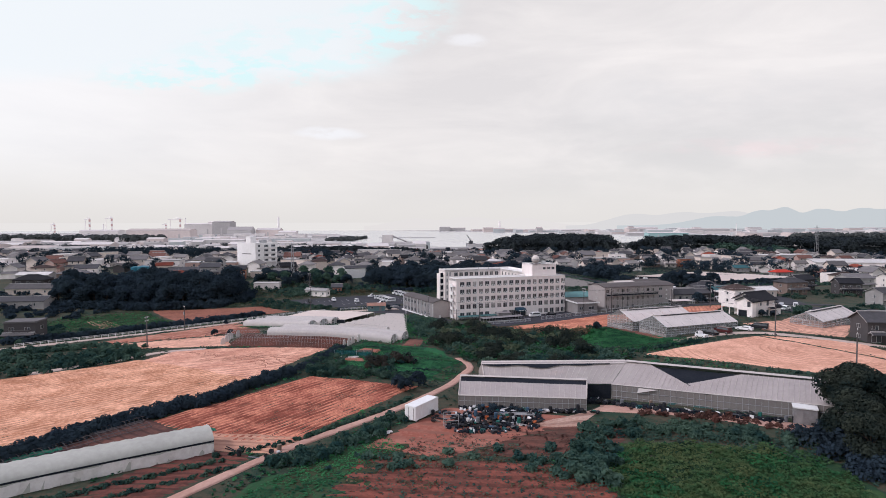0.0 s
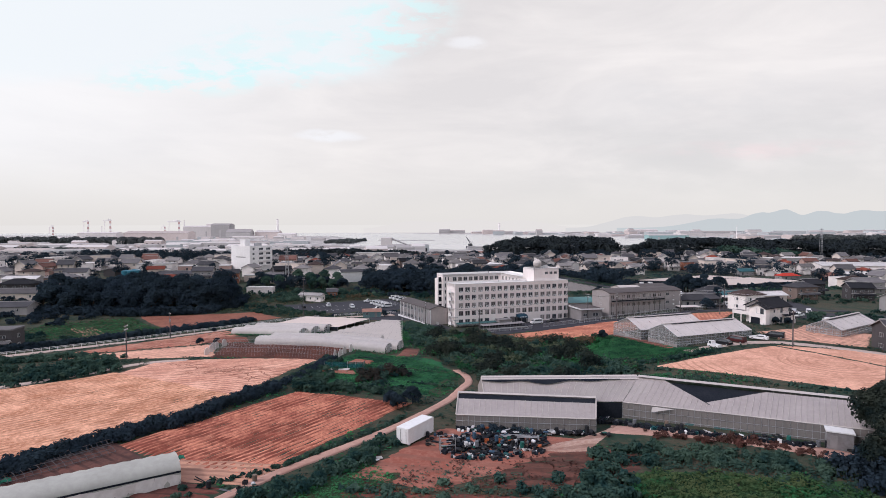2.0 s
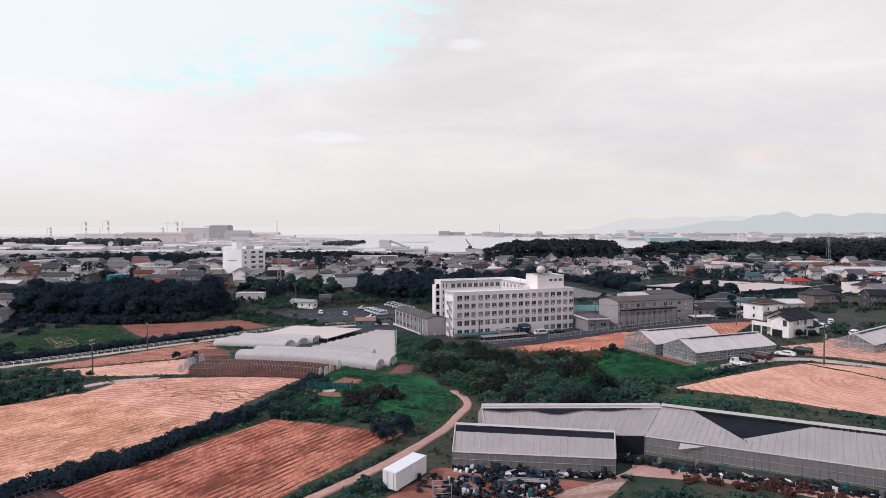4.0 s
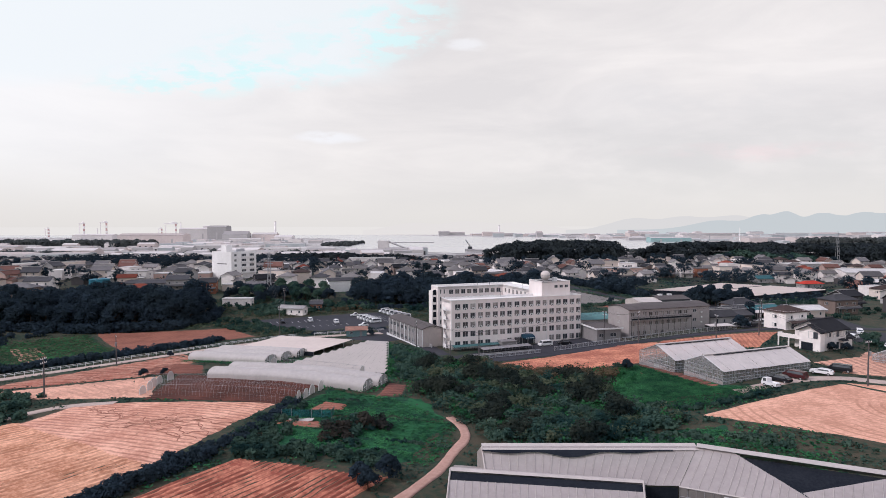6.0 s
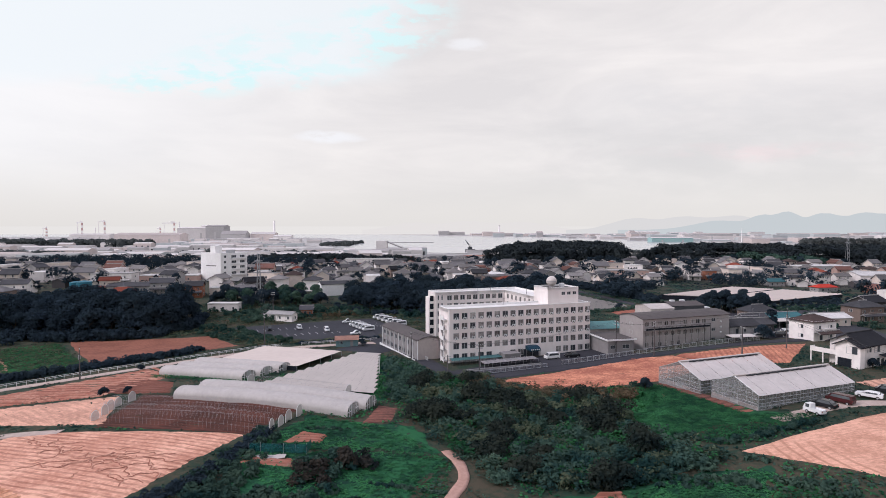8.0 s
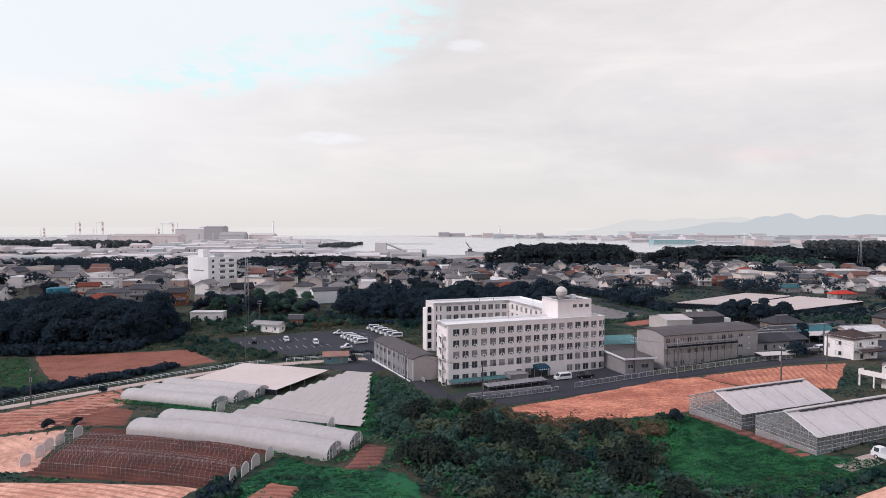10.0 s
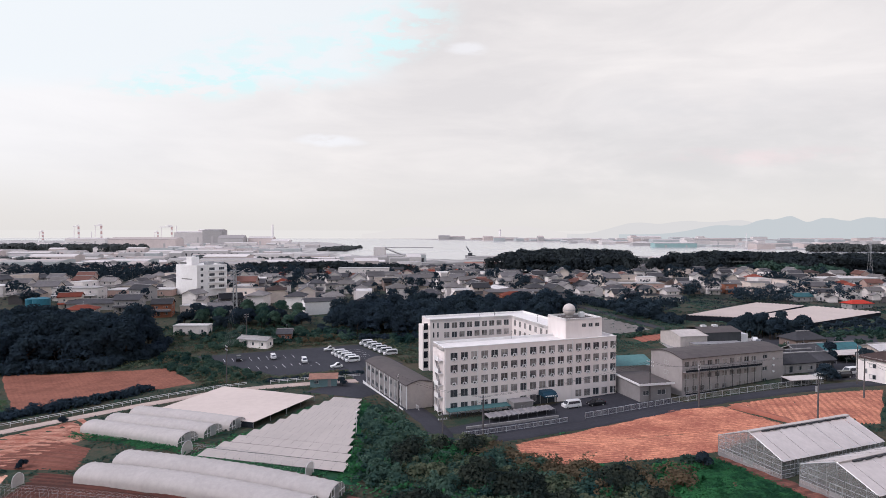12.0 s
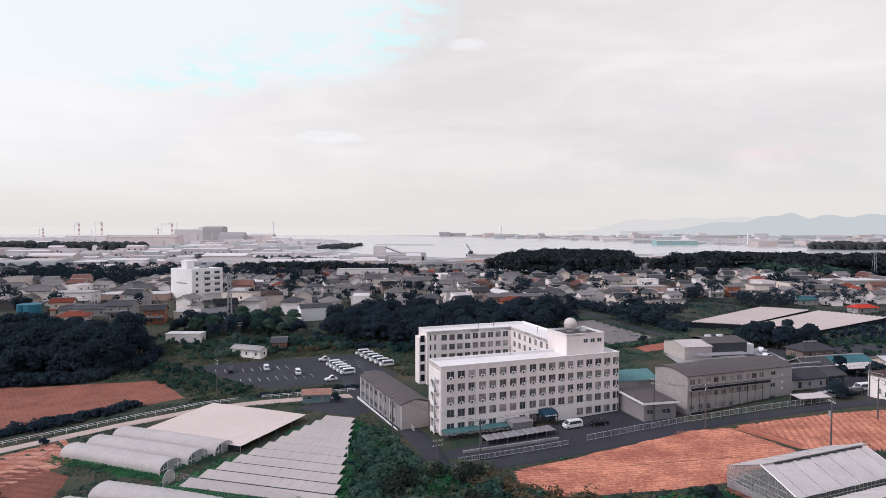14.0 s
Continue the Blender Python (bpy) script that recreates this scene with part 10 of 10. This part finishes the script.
def carpet(name, label, ring, per, size, leaf, seed, tall, lump=4.0, keep=None, avoid=False, roads=()):
    """Unbroken growth: leaves over an uneven blanket; per: leaves to the square metre."""
    g = np.random.default_rng(seed)
    xs, ys = [p[0] for p in ring], [p[1] for p in ring]
    n = int(per * (max(xs) - min(xs)) * (max(ys) - min(ys)))
    x, y = g.uniform(min(xs), max(xs), n), g.uniform(min(ys), max(ys), n)
    ok = in_ring(x + 1.6 * ripple(x, y, seed + 7, 6.0), y + 1.6 * ripple(x, y, seed + 8, 6.0), ring)
    if keep is not None:
        ok &= ripple(x, y, seed + 1, keep[0]) > keep[1]
    if avoid:
        for q in PLOTS:
            ok &= ~in_ring(x, y, q)
        for line, wide in roads:
            for (x0, y0), (x1, y1) in zip(line, line[1:]):
                dx, dy = x1 - x0, y1 - y0
                k = np.clip(((x - x0) * dx + (y - y0) * dy) / (dx * dx + dy * dy), 0, 1)
                ok &= np.hypot(x - x0 - k * dx, y - y0 - k * dy) > wide
    x, y = x[ok], y[ok]
    h = np.clip(0.55 + 0.35 * ripple(x, y, seed + 2, lump) + 0.25 * ripple(x, y, seed + 3, lump * 0.3), 0.05, 1.6)
    z = lands(x, y) + tall * h * g.uniform(0.55, 1.0, len(x))
    me = leaf_mesh(name, np.stack([x, y, z], 1), np.full(len(x), 0.02), len(x), size, leaf, 1.0, 0.0, 1.3)
    return tagged(part(name, me, None, None), label, "grass", "", "stuff")


ROADS = [(LANE_LINE, 1.5), (HOTEL_ROAD, 3.0), (FRONT_ROAD, 2.8), (WEST_ROAD, 2.6), ([(60, 150), (76, 156.5), (86, 157.2), (98, 151), (112, 143)], 1.8), ([(26, 100.5), (38, 96.5), (50, 89.0), (62, 80)], 2.2), ([(71, 381), (78, 368), (86, 342), (92, 316), (97, 300), (104, 285), (116, 262)], 2.6)]
PLOTS += [[(-4, 196), (12, 193), (62, 211), (60, 262), (-24, 262), (-16, 240), (-4, 212)], [(-83, 281), (-44, 249), (-7, 262), (-26, 294)], [(52, 154), (86, 165), (80, 180), (50, 178)],
          [(2, 97), (70, 88), (72, 100), (36, 114), (4, 114)], [(-6.5, 101.5), (0, 105), (-2, 109), (-8, 106)], [(-40, 181), (-12, 174), (-16, 220), (-25, 221)], [(-62, 210), (-35, 199), (-27, 221), (-54, 233)]]
carpet("weeds", "rough green weeds between fields and lanes", [(-120, 100), (-60, 60), (60, 56), (120, 120), (120, 215), (60, 190), (-20, 262), (-100, 235), (-130, 180)], 4.5, 0.24, LEAF_MID, 101, 0.4, 5.0, (12, -0.3), True, ROADS)
carpet("weeds", "bright green weeds between fields and lanes", [(-60, 60), (60, 56), (90, 130), (50, 190), (-20, 230), (-60, 150)], 2.6, 0.28, LEAF_BRIGHT, 105, 0.5, 6.0, (22, 0.25), True, ROADS)
carpet("weeds", "olive weeds covering a slope in the foreground", [(18, 56), (50, 56), (50, 76), (40, 81.5), (26, 84.5), (19, 76)], 44, 0.17, LEAF_SLOPE, 109, 0.9, 3.5)
carpet("weeds", "fresh green weeds on a slope", [(18, 62), (44, 62), (46, 77), (28, 82), (19, 76)], 24, 0.18, LEAF_BRIGHT, 113, 1.0, 4.0, (14, 0.1))
carpet("weeds", "rank weeds below a torn greenhouse", [(20, 87), (28, 93), (44, 86), (53, 77), (50, 74), (38, 82), (24, 86)], 12, 0.22, LEAF_MID, 151, 0.5, 4.0)
carpet("weeds", "reddish dry weeds on trodden soil", [(-16, 82), (0, 78), (22, 80), (26, 90), (10, 92), (-4, 90)], 5, 0.2, LEAF_RED, 155, 0.3, 4.0, (9, 0.0))
carpet("weeds", "brownish dry weeds at the foot of thickets", [(-18, 72), (18, 70), (24, 84), (10, 84), (-10, 82)], 7, 0.2, LEAF_DRY, 159, 0.5, 4.0, (7, 0.1))
carpet("weeds", "olive weeds round a car park", [(-112, 272), (-92, 262), (-62, 240), (-44, 247), (-30, 246), (-6, 258), (8, 300), (-40, 322), (-112, 326), (-100, 300)], 5.0, 0.30, LEAF_OLIVE, 191, 0.8, 6.0, (16, -0.5), True, ROADS)
carpet("weeds", "dry brownish weeds round a car park", [(-108, 272), (-92, 262), (-62, 240), (-44, 247), (-20, 250), (-2, 262), (4, 296), (-40, 318), (-110, 322)], 3.0, 0.30, LEAF_DRY, 193, 0.7, 6.0, (12, 0.15), True, ROADS)
carpet("weeds", "olive weeds in a meadow below a wood", [(-165, 214), (-112, 196), (-100, 220), (-136, 260), (-170, 244)], 4.0, 0.26, LEAF_OLIVE, 195, 0.5, 6.0, (12, -0.1))
carpet("vines", "tangled dusty green vines over a hollow", VALLEY, 9, 0.25, LEAF_OLIVE, 117, 2.3, 7.0, (11, 0.3))
carpet("vines", "dark vines over a hollow", VALLEY, 20, 0.26, LEAF_MID, 121, 1.7, 6.0)
carpet("vines", "dry brownish growth at the rim of a hollow", [(6, 186), (14, 176), (34, 168), (46, 164), (44, 172), (20, 180), (12, 190)], 20, 0.25, LEAF_DRY, 129, 2.9, 7.0, (9, -0.1))
carpet("vines", "fresh green growth at the rim of a hollow", VALLEY, 15, 0.26, LEAF_BRIGHT, 125, 2.3, 7.0, (13, 0.25))
carpet("weeds", "rough weeds behind a hotel", [(-2, 284), (60, 262), (100, 296), (110, 336), (62, 374), (8, 360)], 5.0, 0.28, LEAF_MID, 133, 0.7, 7.0, (14, -0.35), True, ROADS)
carpet("weeds", "rough weeds round houses of the town", [(80, 340), (120, 300), (250, 330), (260, 420), (160, 440), (80, 420)], 2.2, 0.36, LEAF_MID, 137, 0.8, 9.0, (18, -0.1))
bush_mass("dark bushes beside a road into the town", row([(84, 388), (92, 362), (99, 338), (104, 322)], 40, 2.2, 3.6, 241, 2.0), LEAF_DARK, 60, 0.45, "bushes")
bush_mass("dark bushes behind a hotel", scatter([(8, 290), (50, 284), (56, 330), (40, 358), (10, 350)], 60, 1.2, 2.6, 141), LEAF_DARK, 45, 0.45, "bushes")
carpet("shrubs", "dark garden shrubs between houses", [(-330, 330), (-60, 322), (60, 362), (110, 372), (300, 400), (360, 520), (-420, 520)], 0.75, 0.5, LEAF_DARK, 145, 1.7, 9.0, (22, 0.15))
bush_mass("dark scrub beside a long greenhouse", scatter([(72, 92), (100, 92), (112, 106), (84, 108), (70, 104)], 110, 1.0, 2.2, 149), LEAF_MID, 60, 0.34, "scrub")

# ---- wooded hill, harbour, far shore ----
def far_wood(label, ring, gap, r0, height, seed, leaf=LEAF_HILL, size=1.7, per=6.0):
    """A wooded rise far off: leaf clumps over a ridge of crowns."""
    g = np.random.default_rng(seed)
    xs, ys = [p[0] for p in ring], [p[1] for p in ring]
    cs, rs = [], []
    y = min(ys)
    while y < max(ys):
        x = min(xs)
        while x < max(xs):
            xx, yy = x + g.uniform(-0.4, 0.4) * gap, y + g.uniform(-0.4, 0.4) * gap
            if inside(xx, yy, ring):
                q = r0 * g.uniform(0.7, 1.3)
                d = min(1.0, min(math.dist((xx, yy), p) for p in ring) / 60)
                cs.append((xx, yy, land(xx, yy) + height * (0.35 + 0.65 * d * (2 - d)) * g.uniform(0.84, 1.04)))
                rs.append(q)
                cs.append((xx, yy, land(xx, yy) + height * 0.3))
                rs.append(q)
            x += gap
        y += gap
    ob = part("far_wood", leaf_mesh("far_wood", cs, rs, int(per * sum(v * v for v in rs) / 4), size, leaf, 0.8, 0.4, 0.15, 0.35), None, None)
    return tagged(ob, label, "trees", "", "stuff")


far_wood("dark wooded hill behind the town", [(52, 700), (75, 655), (130, 622), (180, 614), (204, 640), (196, 720), (120, 745)], 8, 6.0, 21, 71, size=1.4, per=9.0)
far_wood("dark wooded hill behind the town", [(226, 690), (238, 602), (330, 588), (430, 610), (540, 640), (560, 700), (400, 730)], 8.5, 6.0, 17, 72, size=1.4, per=9.0)
far_wood("green bamboo grove on a slope", [(262, 590), (330, 566), (372, 590), (330, 610)], 7, 5.5, 9, 73, LEAF_MID)
far_wood("dark trees before the harbour", [(-215, 690), (-60, 660), (-20, 690), (-60, 720), (-200, 730)], 10, 6.0, 7, 75)
far_wood("dark trees along the shore", [(-330, 1640), (-240, 1600), (-230, 1960), (-300, 1900)], 20, 7, 4, 76, LEAF_HAZED, 2.5)
far_wood("dark trees on the far shore", [(1010, 1640), (1400, 1600), (1420, 1660), (1060, 1700)], 18, 10, 14, 77, LEAF_HAZED, 2.2)
far_wood("dark trees between harbour sheds", [(-900, 880), (-520, 850), (-500, 880), (-880, 920)], 14, 8, 8, 79, LEAF_HAZED)
far_wood("dark trees between harbour sheds", [(-420, 960), (-150, 930), (-140, 952), (-410, 990)], 14, 8, 7, 80, LEAF_HAZED)
far_wood("dark trees along the shore road", [(130, 800), (620, 790), (640, 820), (140, 824)], 12, 7, 8, 88, LEAF_HAZED)
far_wood("dark trees behind the port", [(-1250, 1500), (-700, 1480), (-700, 1540), (-1240, 1560)], 22, 12, 12, 78, LEAF_HAZED, 2.5)

# port walls and roofs, their colours lightened to include the haze of distance
FARWALL = [stain("hazed_port_wall_" + n, c, tuple(v * 0.8 for v in c), 0.8, 0.2, 0.02, 0.35, jitter=0.15) for n, c in
           (("white", (0.74, 0.695, 0.69)), ("beige", (0.64, 0.555, 0.54)), ("grey", (0.50, 0.48, 0.485)), ("bluish", (0.52, 0.55, 0.565)), ("teal", (0.28, 0.42, 0.42)))]
FARROOF = [stain("hazed_port_roof_" + n, c, tuple(v * 0.85 for v in c), 0.6, 0.2, 0.02, 0.35, jitter=0.15) for n, c in
           (("white", (0.66, 0.615, 0.61)), ("grey", (0.38, 0.355, 0.355)), ("tan", (0.50, 0.43, 0.415)))]


def hall(x, y, w, d, h, wall, roof, turn=4.0, label="large pale harbour warehouse with a low roof", rise=None, group="harbour halls"):
    rise = h * 0.18 if rise is None else rise
    t = thing("harbour_hall", label, "warehouse", (x, y, max(land(x, y), -9.4)), turn, group)
    s = Shape().box(-w / 2, -d / 2, -2, w / 2, d / 2, h)
    for xx in (-w / 2, w / 2):
        s.poly([(xx, -d / 2, h), (xx, d / 2, h), (xx, 0, h + rise)] if xx > 0 else [(xx, d / 2, h), (xx, -d / 2, h), (xx, 0, h + rise)])
    part("wall", s, wall, t)
    part("roof", gable_roof(w, d, h, rise, 0.6, 0.3), [roof, roof], t)
    n = max(1, int(w / 60))
    for i in range(n):
        xx = -w / 2 + w * (i + 0.5) / n
        part("door", Shape().box(xx - 3, -d / 2 - 0.15, -1, xx + 3, -d / 2 - 0.01, h * 0.6), FARWALL[2], t)


def distant_halls(label, spots, seed):
    """Sheds and works too far off to count."""
    r = random.Random(seed)
    s = Shape()
    for x, y, w, d, h in spots:
        a = radians(r.gauss(4, 5))
        ca, sa, z = math.cos(a), math.sin(a), max(land(x, y), -9.4)
        P = lambda u, v, q: (x + ca * u - sa * v, y + sa * u + ca * v, z + q)
        mw, mr, rise = r.choices(range(4), (3, 2, 3, 3))[0], 4 + r.choices(range(3), (4, 4, 2))[0], h * r.uniform(0.1, 0.3)
        c = [(-w / 2, -d / 2), (w / 2, -d / 2), (w / 2, d / 2), (-w / 2, d / 2)]
        for i in range(4):
            (u0, v0), (u1, v1) = c[i], c[(i + 1) % 4]
            s.poly([P(u0, v0, -1), P(u1, v1, -1), P(u1, v1, h), P(u0, v0, h)], mw)
        s.poly([P(-w / 2, -d / 2, h), P(w / 2, -d / 2, h), P(w / 2, 0, h + rise), P(-w / 2, 0, h + rise)], mr)
        s.poly([P(w / 2, d / 2, h), P(-w / 2, d / 2, h), P(-w / 2, 0, h + rise), P(w / 2, 0, h + rise)], mr)
        for k in (-1, 1):
            s.poly([P(k * w / 2, -d / 2, h), P(k * w / 2, d / 2, h), P(k * w / 2, 0, h + rise)], mw)
        n = max(1, int(w / 12))
        for i in range(n if y < 1500 else 0):
            u = -w / 2 + w * (i + 0.5) / n
            s.poly([P(u - 2, -d / 2 - 0.1, 0), P(u + 2, -d / 2 - 0.1, 0), P(u + 2, -d / 2 - 0.1, h * 0.55), P(u - 2, -d / 2 - 0.1, h * 0.55)], 7)
    solo("distant_halls", s, FARWALL[:4] + FARROOF + [HR[1]], label, "buildings", "stuff")


def harbour():
    r = random.Random(5)
    near, y = [], 740.0
    while y < 2300:
        x = -y * 0.80
        while x < (-30 if y < 1180 else -330 if y < 1700 else -420):
            k = 1 + (y - 740) / 900
            w, d = r.choice((r.uniform(12, 30), r.uniform(20, 70))) * k ** 0.6, r.uniform(12, 32)
            if r.random() < 0.84 and not (-345 < x < -225 and y > 1580):
                near.append((x, y + r.uniform(-14, 14), w, d, r.choice((r.uniform(3.5, 8), r.uniform(6, 13)))))
            x += w + r.uniform(4, 26)
        y += r.uniform(26, 40) + (y - 740) * 0.05
    distant_halls("crowded pale sheds and works of a harbour", near, 6)
    east, y = [], 760.0
    while y < 1190:
        x = 120 + (y - 780) * 0.2
        while x < y * 0.80:
            w = r.uniform(12, 44)
            if r.random() < 0.5:
                east.append((x, y, w, r.uniform(10, 22), r.uniform(4, 8)))
            x += w + r.uniform(6, 44)
        y += 48
    distant_halls("scattered low sheds east of a bay", east, 7)
    shore, y = [], 1780.0
    while y < 4300:
        lo = 1060 - (y - 1780) * 0.38 if y < 3000 else 640 - (y - 3000) * 0.6
        x = max(lo, -200) + 30
        while x < y * 0.80:
            w = r.choice((r.uniform(20, 60), r.uniform(40, 150))) * (1 + (y - 1780) / 3000)
            if r.random() < 0.8:
                shore.append((x, y + r.uniform(-30, 30), w, r.uniform(30, 70), r.choice((r.uniform(5, 10), r.uniform(8, 20))) * (1 + (y - 1780) / 5000)))
            x += w + r.uniform(8, 90)
        y += 130 + (y - 1780) * 0.14
    distant_halls("pale works and tanks along a far shore", shore, 8)
    hall(840, 2110, 150, 40, 15, FARWALL[4], FARROOF[0], 3, "long teal hall on the far shore")
    hall(1210, 1690, 80, 26, 10, FARWALL[0], FARROOF[0], 2, "white hall beside trees on the far shore")
    hall(-850, 1780, 190, 60, 30, FARWALL[1], FARROOF[2], 2, "huge tan shipyard hall")
    hall(-888, 2400, 74, 70, 58, FARWALL[2], FARROOF[1], 2, "huge grey shipyard hall", rise=5)
    hall(-988, 2430, 126, 70, 50, FARWALL[0], FARROOF[0], 2, "huge pale shipyard hall", rise=4)
    hall(-955, 2445, 26, 30, 60, FARWALL[0], FARROOF[0], 2, "tall pale block on the shipyard", rise=2)
    hall(-800, 2350, 96, 60, 27, FARWALL[2], FARROOF[1], 2, "grey shipyard hall with a rounded roof", rise=13)
    hall(-700, 2400, 96, 60, 27, FARWALL[1], FARROOF[0], 2, "broad tan shipyard hall near a chimney", rise=7)
    hall(-610, 2350, 70, 50, 18, FARWALL[0], FARROOF[0], 2, "low pale shipyard hall near the water", rise=5)
    hall(-1150, 2500, 130, 60, 22, FARWALL[0], FARROOF[0], 2, "long pale shipyard hall", rise=4)
    hall(-1420, 2450, 160, 60, 24, FARWALL[0], FARROOF[0], 2, "long pale shipyard hall", rise=4)
    hall(-245, 830, 150, 46, 9, FARWALL[2], FARROOF[0], 3, "long warehouse with a bright white roof")
    hall(-130, 880, 120, 40, 8, FARWALL[2], FARROOF[0], 3, "long warehouse with a bright white roof")
    hall(-300, 920, 60, 40, 14, FARWALL[1], FARROOF[0], 3, "tall beige hall in the harbour")
    t = thing("silo_plant", "pale silo tower with a slanting conveyor", "plant", (-90, 1010, land(-90, 1010)), 0)
    part("silo", Shape().box(-9, -8, -2, 9, 8, 27), FARWALL[0], t)
    part("conveyor", Shape().beam((9, 0, 25), (42, 0, 12), 1.4), FARWALL[2], t)
    part("hopper", Shape().box(36, -5, 9, 46, 5, 15), FARWALL[2], t)
    part("leg", Shape().beam((41, 0, -2), (41, 0, 9), 1.2), FARWALL[2], t)
    part("low_hall", Shape().box(-52, -10, -2, -12, 10, 12), FARWALL[3], t)


harbour()
# skyline steel whitened so that haze sits in its base colour
CRANE = stain("hazed_crane_steel", (0.92, 0.88, 0.88), (0.86, 0.82, 0.82), 0.6, 0.5, 0.05, 0.3)


# red bands faded the same way, haze mixed into the red
CRANE_RED = stain("hazed_crane_red", (0.62, 0.42, 0.40), (0.55, 0.36, 0.34), 0.6, 0.5, 0.05, 0.3)


def gantry(x, y, h, span, label="tall shipyard gantry crane on the skyline"):
    """One thick banded leg, one slim leg, and a thin girder."""
    t = thing("gantry_crane", label, "crane", (x, y, -9.3), 6, "gantry cranes")
    for k in range(6):
        part("leg_band", Shape().box(span / 2 - 3.4, -3, h * k / 6, span / 2 + 3.4, 3, h * (k + 1) / 6), CRANE_RED if k % 2 else CRANE, t)
    part("leg", Shape().beam((-span / 2, -6, 0), (-span * 0.42, 0, h), 0.9).beam((-span / 2, 6, 0), (-span * 0.42, 0, h), 0.9), CRANE, t)
    part("girder", Shape().box(-span * 0.62, -2, h - 2, span * 0.72, 2, h + 2.5), CRANE, t)
    part("cabin", Shape().box(span * 0.2, -3, h + 2.5, span * 0.55, 3, h + 9), CRANE, t)
    part("mast", Shape().beam((-span * 0.3, 0, h + 2), (span * 0.3, 0, h + 12), 0.6), CRANE, t)


gantry(-1815, 3000, 78, 22)
gantry(-1705, 3000, 82, 30)
gantry(-1345, 2960, 76, 52)
gantry(-1560, 3300, 50, 18)
gantry(-2060, 3100, 50, 18)


def chimney(x, y, h, r, label):
    t = thing("chimney", label, "chimney", (x, y, -9.3))
    part("shaft", Shape().beam((0, 0, 0), (0, 0, h), r, n=12, r2=r * 0.75), CRANE, t)
    part("rim", Shape().beam((0, 0, h), (0, 0, h + 2), r * 0.85, n=12), FARWALL[0], t)


chimney(-800, 2900, 86, 6, "tall pale chimney on the harbour skyline")
chimney(-1200, 2750, 78, 3, "slim pale chimney on the harbour skyline")
chimney(-1560, 2700, 50, 3, "slim pale chimney on the harbour skyline")
chimney(420, 3900, 70, 8, "pale tower on the far shore")
chimney(1120, 2150, 48, 1.3, "slim mast on the far shore")


def quay_crane(x, y, h):
    t = thing("quay_crane", "dark slewing crane at the quay", "crane", (x, y, -8.6), 20)
    part("base", Shape().box(-8, -4, 0, 10, 4, 5), DARKSHED, t)
    part("cabin", Shape().box(-3, -3, 5, 4, 3, 10), DARKSHED, t)
    part("jib", Shape().beam((2, 0, 8), (-9, 0, h), 0.7), DARKSHED, t)
    part("stay", Shape().beam((4, 0, 10), (-9, 0, h), 0.3), DARKSHED, t)


quay_crane(68, 1225, 24)
hall(95, 1190, 70, 14, 5, FARWALL[2], FARROOF[1], 3, "low dark quay shed")
solo("quay_soil", Shape().sheet([[(x, y, land(x, y) + 0.6) for x in (48, 75, 100, 124)] for y in (1010, 1040, 1070)]), stain("quay_red_soil", (0.34, 0.16, 0.12), (0.24, 0.12, 0.1), 0.95, 0.3, 0.05, 0.4), "bare reddish soil beside the quay", "ground", "structure")


def pylon(x, y, h):
    t = thing("pylon", "slim lattice pylon above the trees", "pylon", (x, y, land(x, y) - 0.5), 10)
    for sx in (-1, 1):
        for sy in (-1, 1):
            part("leg", Shape().beam((sx * h * 0.045, sy * h * 0.045, 0), (sx * 0.4, sy * 0.4, h), 0.16), STEEL, t)
    for k in range(8):
        z = h * k / 8
        q = h * 0.045 * (1 - k / 8) + 0.4 * k / 8
        part("brace", Shape().beam((-q, -q, z), (q, -q, z + h / 8), 0.09).beam((q, -q, z), (-q, -q, z + h / 8), 0.09), STEEL, t)
    for z in (0.72, 0.84, 0.95):
        part("arm", Shape().beam((-h * 0.09, 0, h * z), (h * 0.09, 0, h * z), 0.14), STEEL, t)


pylon(396, 600, 34)
pylon(640, 1380, 34)
pylon(-90, 345, 22)


def mountains():
    """Glowing backdrop sheets beyond the sea: a haze wall and a mountain range in haze colours."""
    # added wall in sky colour, glows to cover the gap under the horizon
    hazy = glow("haze_sheet_glow", HAZE)
    solo("backdrop", Shape().poly([(-4800, 4880, -12), (4800, 4880, -12), (4800, 4880, 58), (-4800, 4880, 58)]), hazy, "glowing sheet painted as haze over the far sea", "backdrop", "structure")
    # haze is put into the glowing tone of each range
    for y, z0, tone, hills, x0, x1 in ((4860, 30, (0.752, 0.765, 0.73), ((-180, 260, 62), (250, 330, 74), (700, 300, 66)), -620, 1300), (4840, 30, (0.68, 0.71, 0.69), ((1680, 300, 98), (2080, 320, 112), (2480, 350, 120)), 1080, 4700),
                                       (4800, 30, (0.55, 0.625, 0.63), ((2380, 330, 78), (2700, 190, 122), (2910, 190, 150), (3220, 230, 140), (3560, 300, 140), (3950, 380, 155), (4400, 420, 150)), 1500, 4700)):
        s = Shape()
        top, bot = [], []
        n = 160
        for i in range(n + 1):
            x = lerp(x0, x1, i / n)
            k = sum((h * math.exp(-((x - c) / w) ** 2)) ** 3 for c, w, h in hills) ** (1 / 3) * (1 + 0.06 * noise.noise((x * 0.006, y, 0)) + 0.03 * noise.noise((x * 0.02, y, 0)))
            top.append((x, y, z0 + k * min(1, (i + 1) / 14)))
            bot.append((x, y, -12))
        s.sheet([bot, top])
        solo("backdrop", s, glow("hazed_mountain_glow", tone), "glowing mountain silhouette in haze blue beyond the bay", "backdrop", "structure")


mountains()
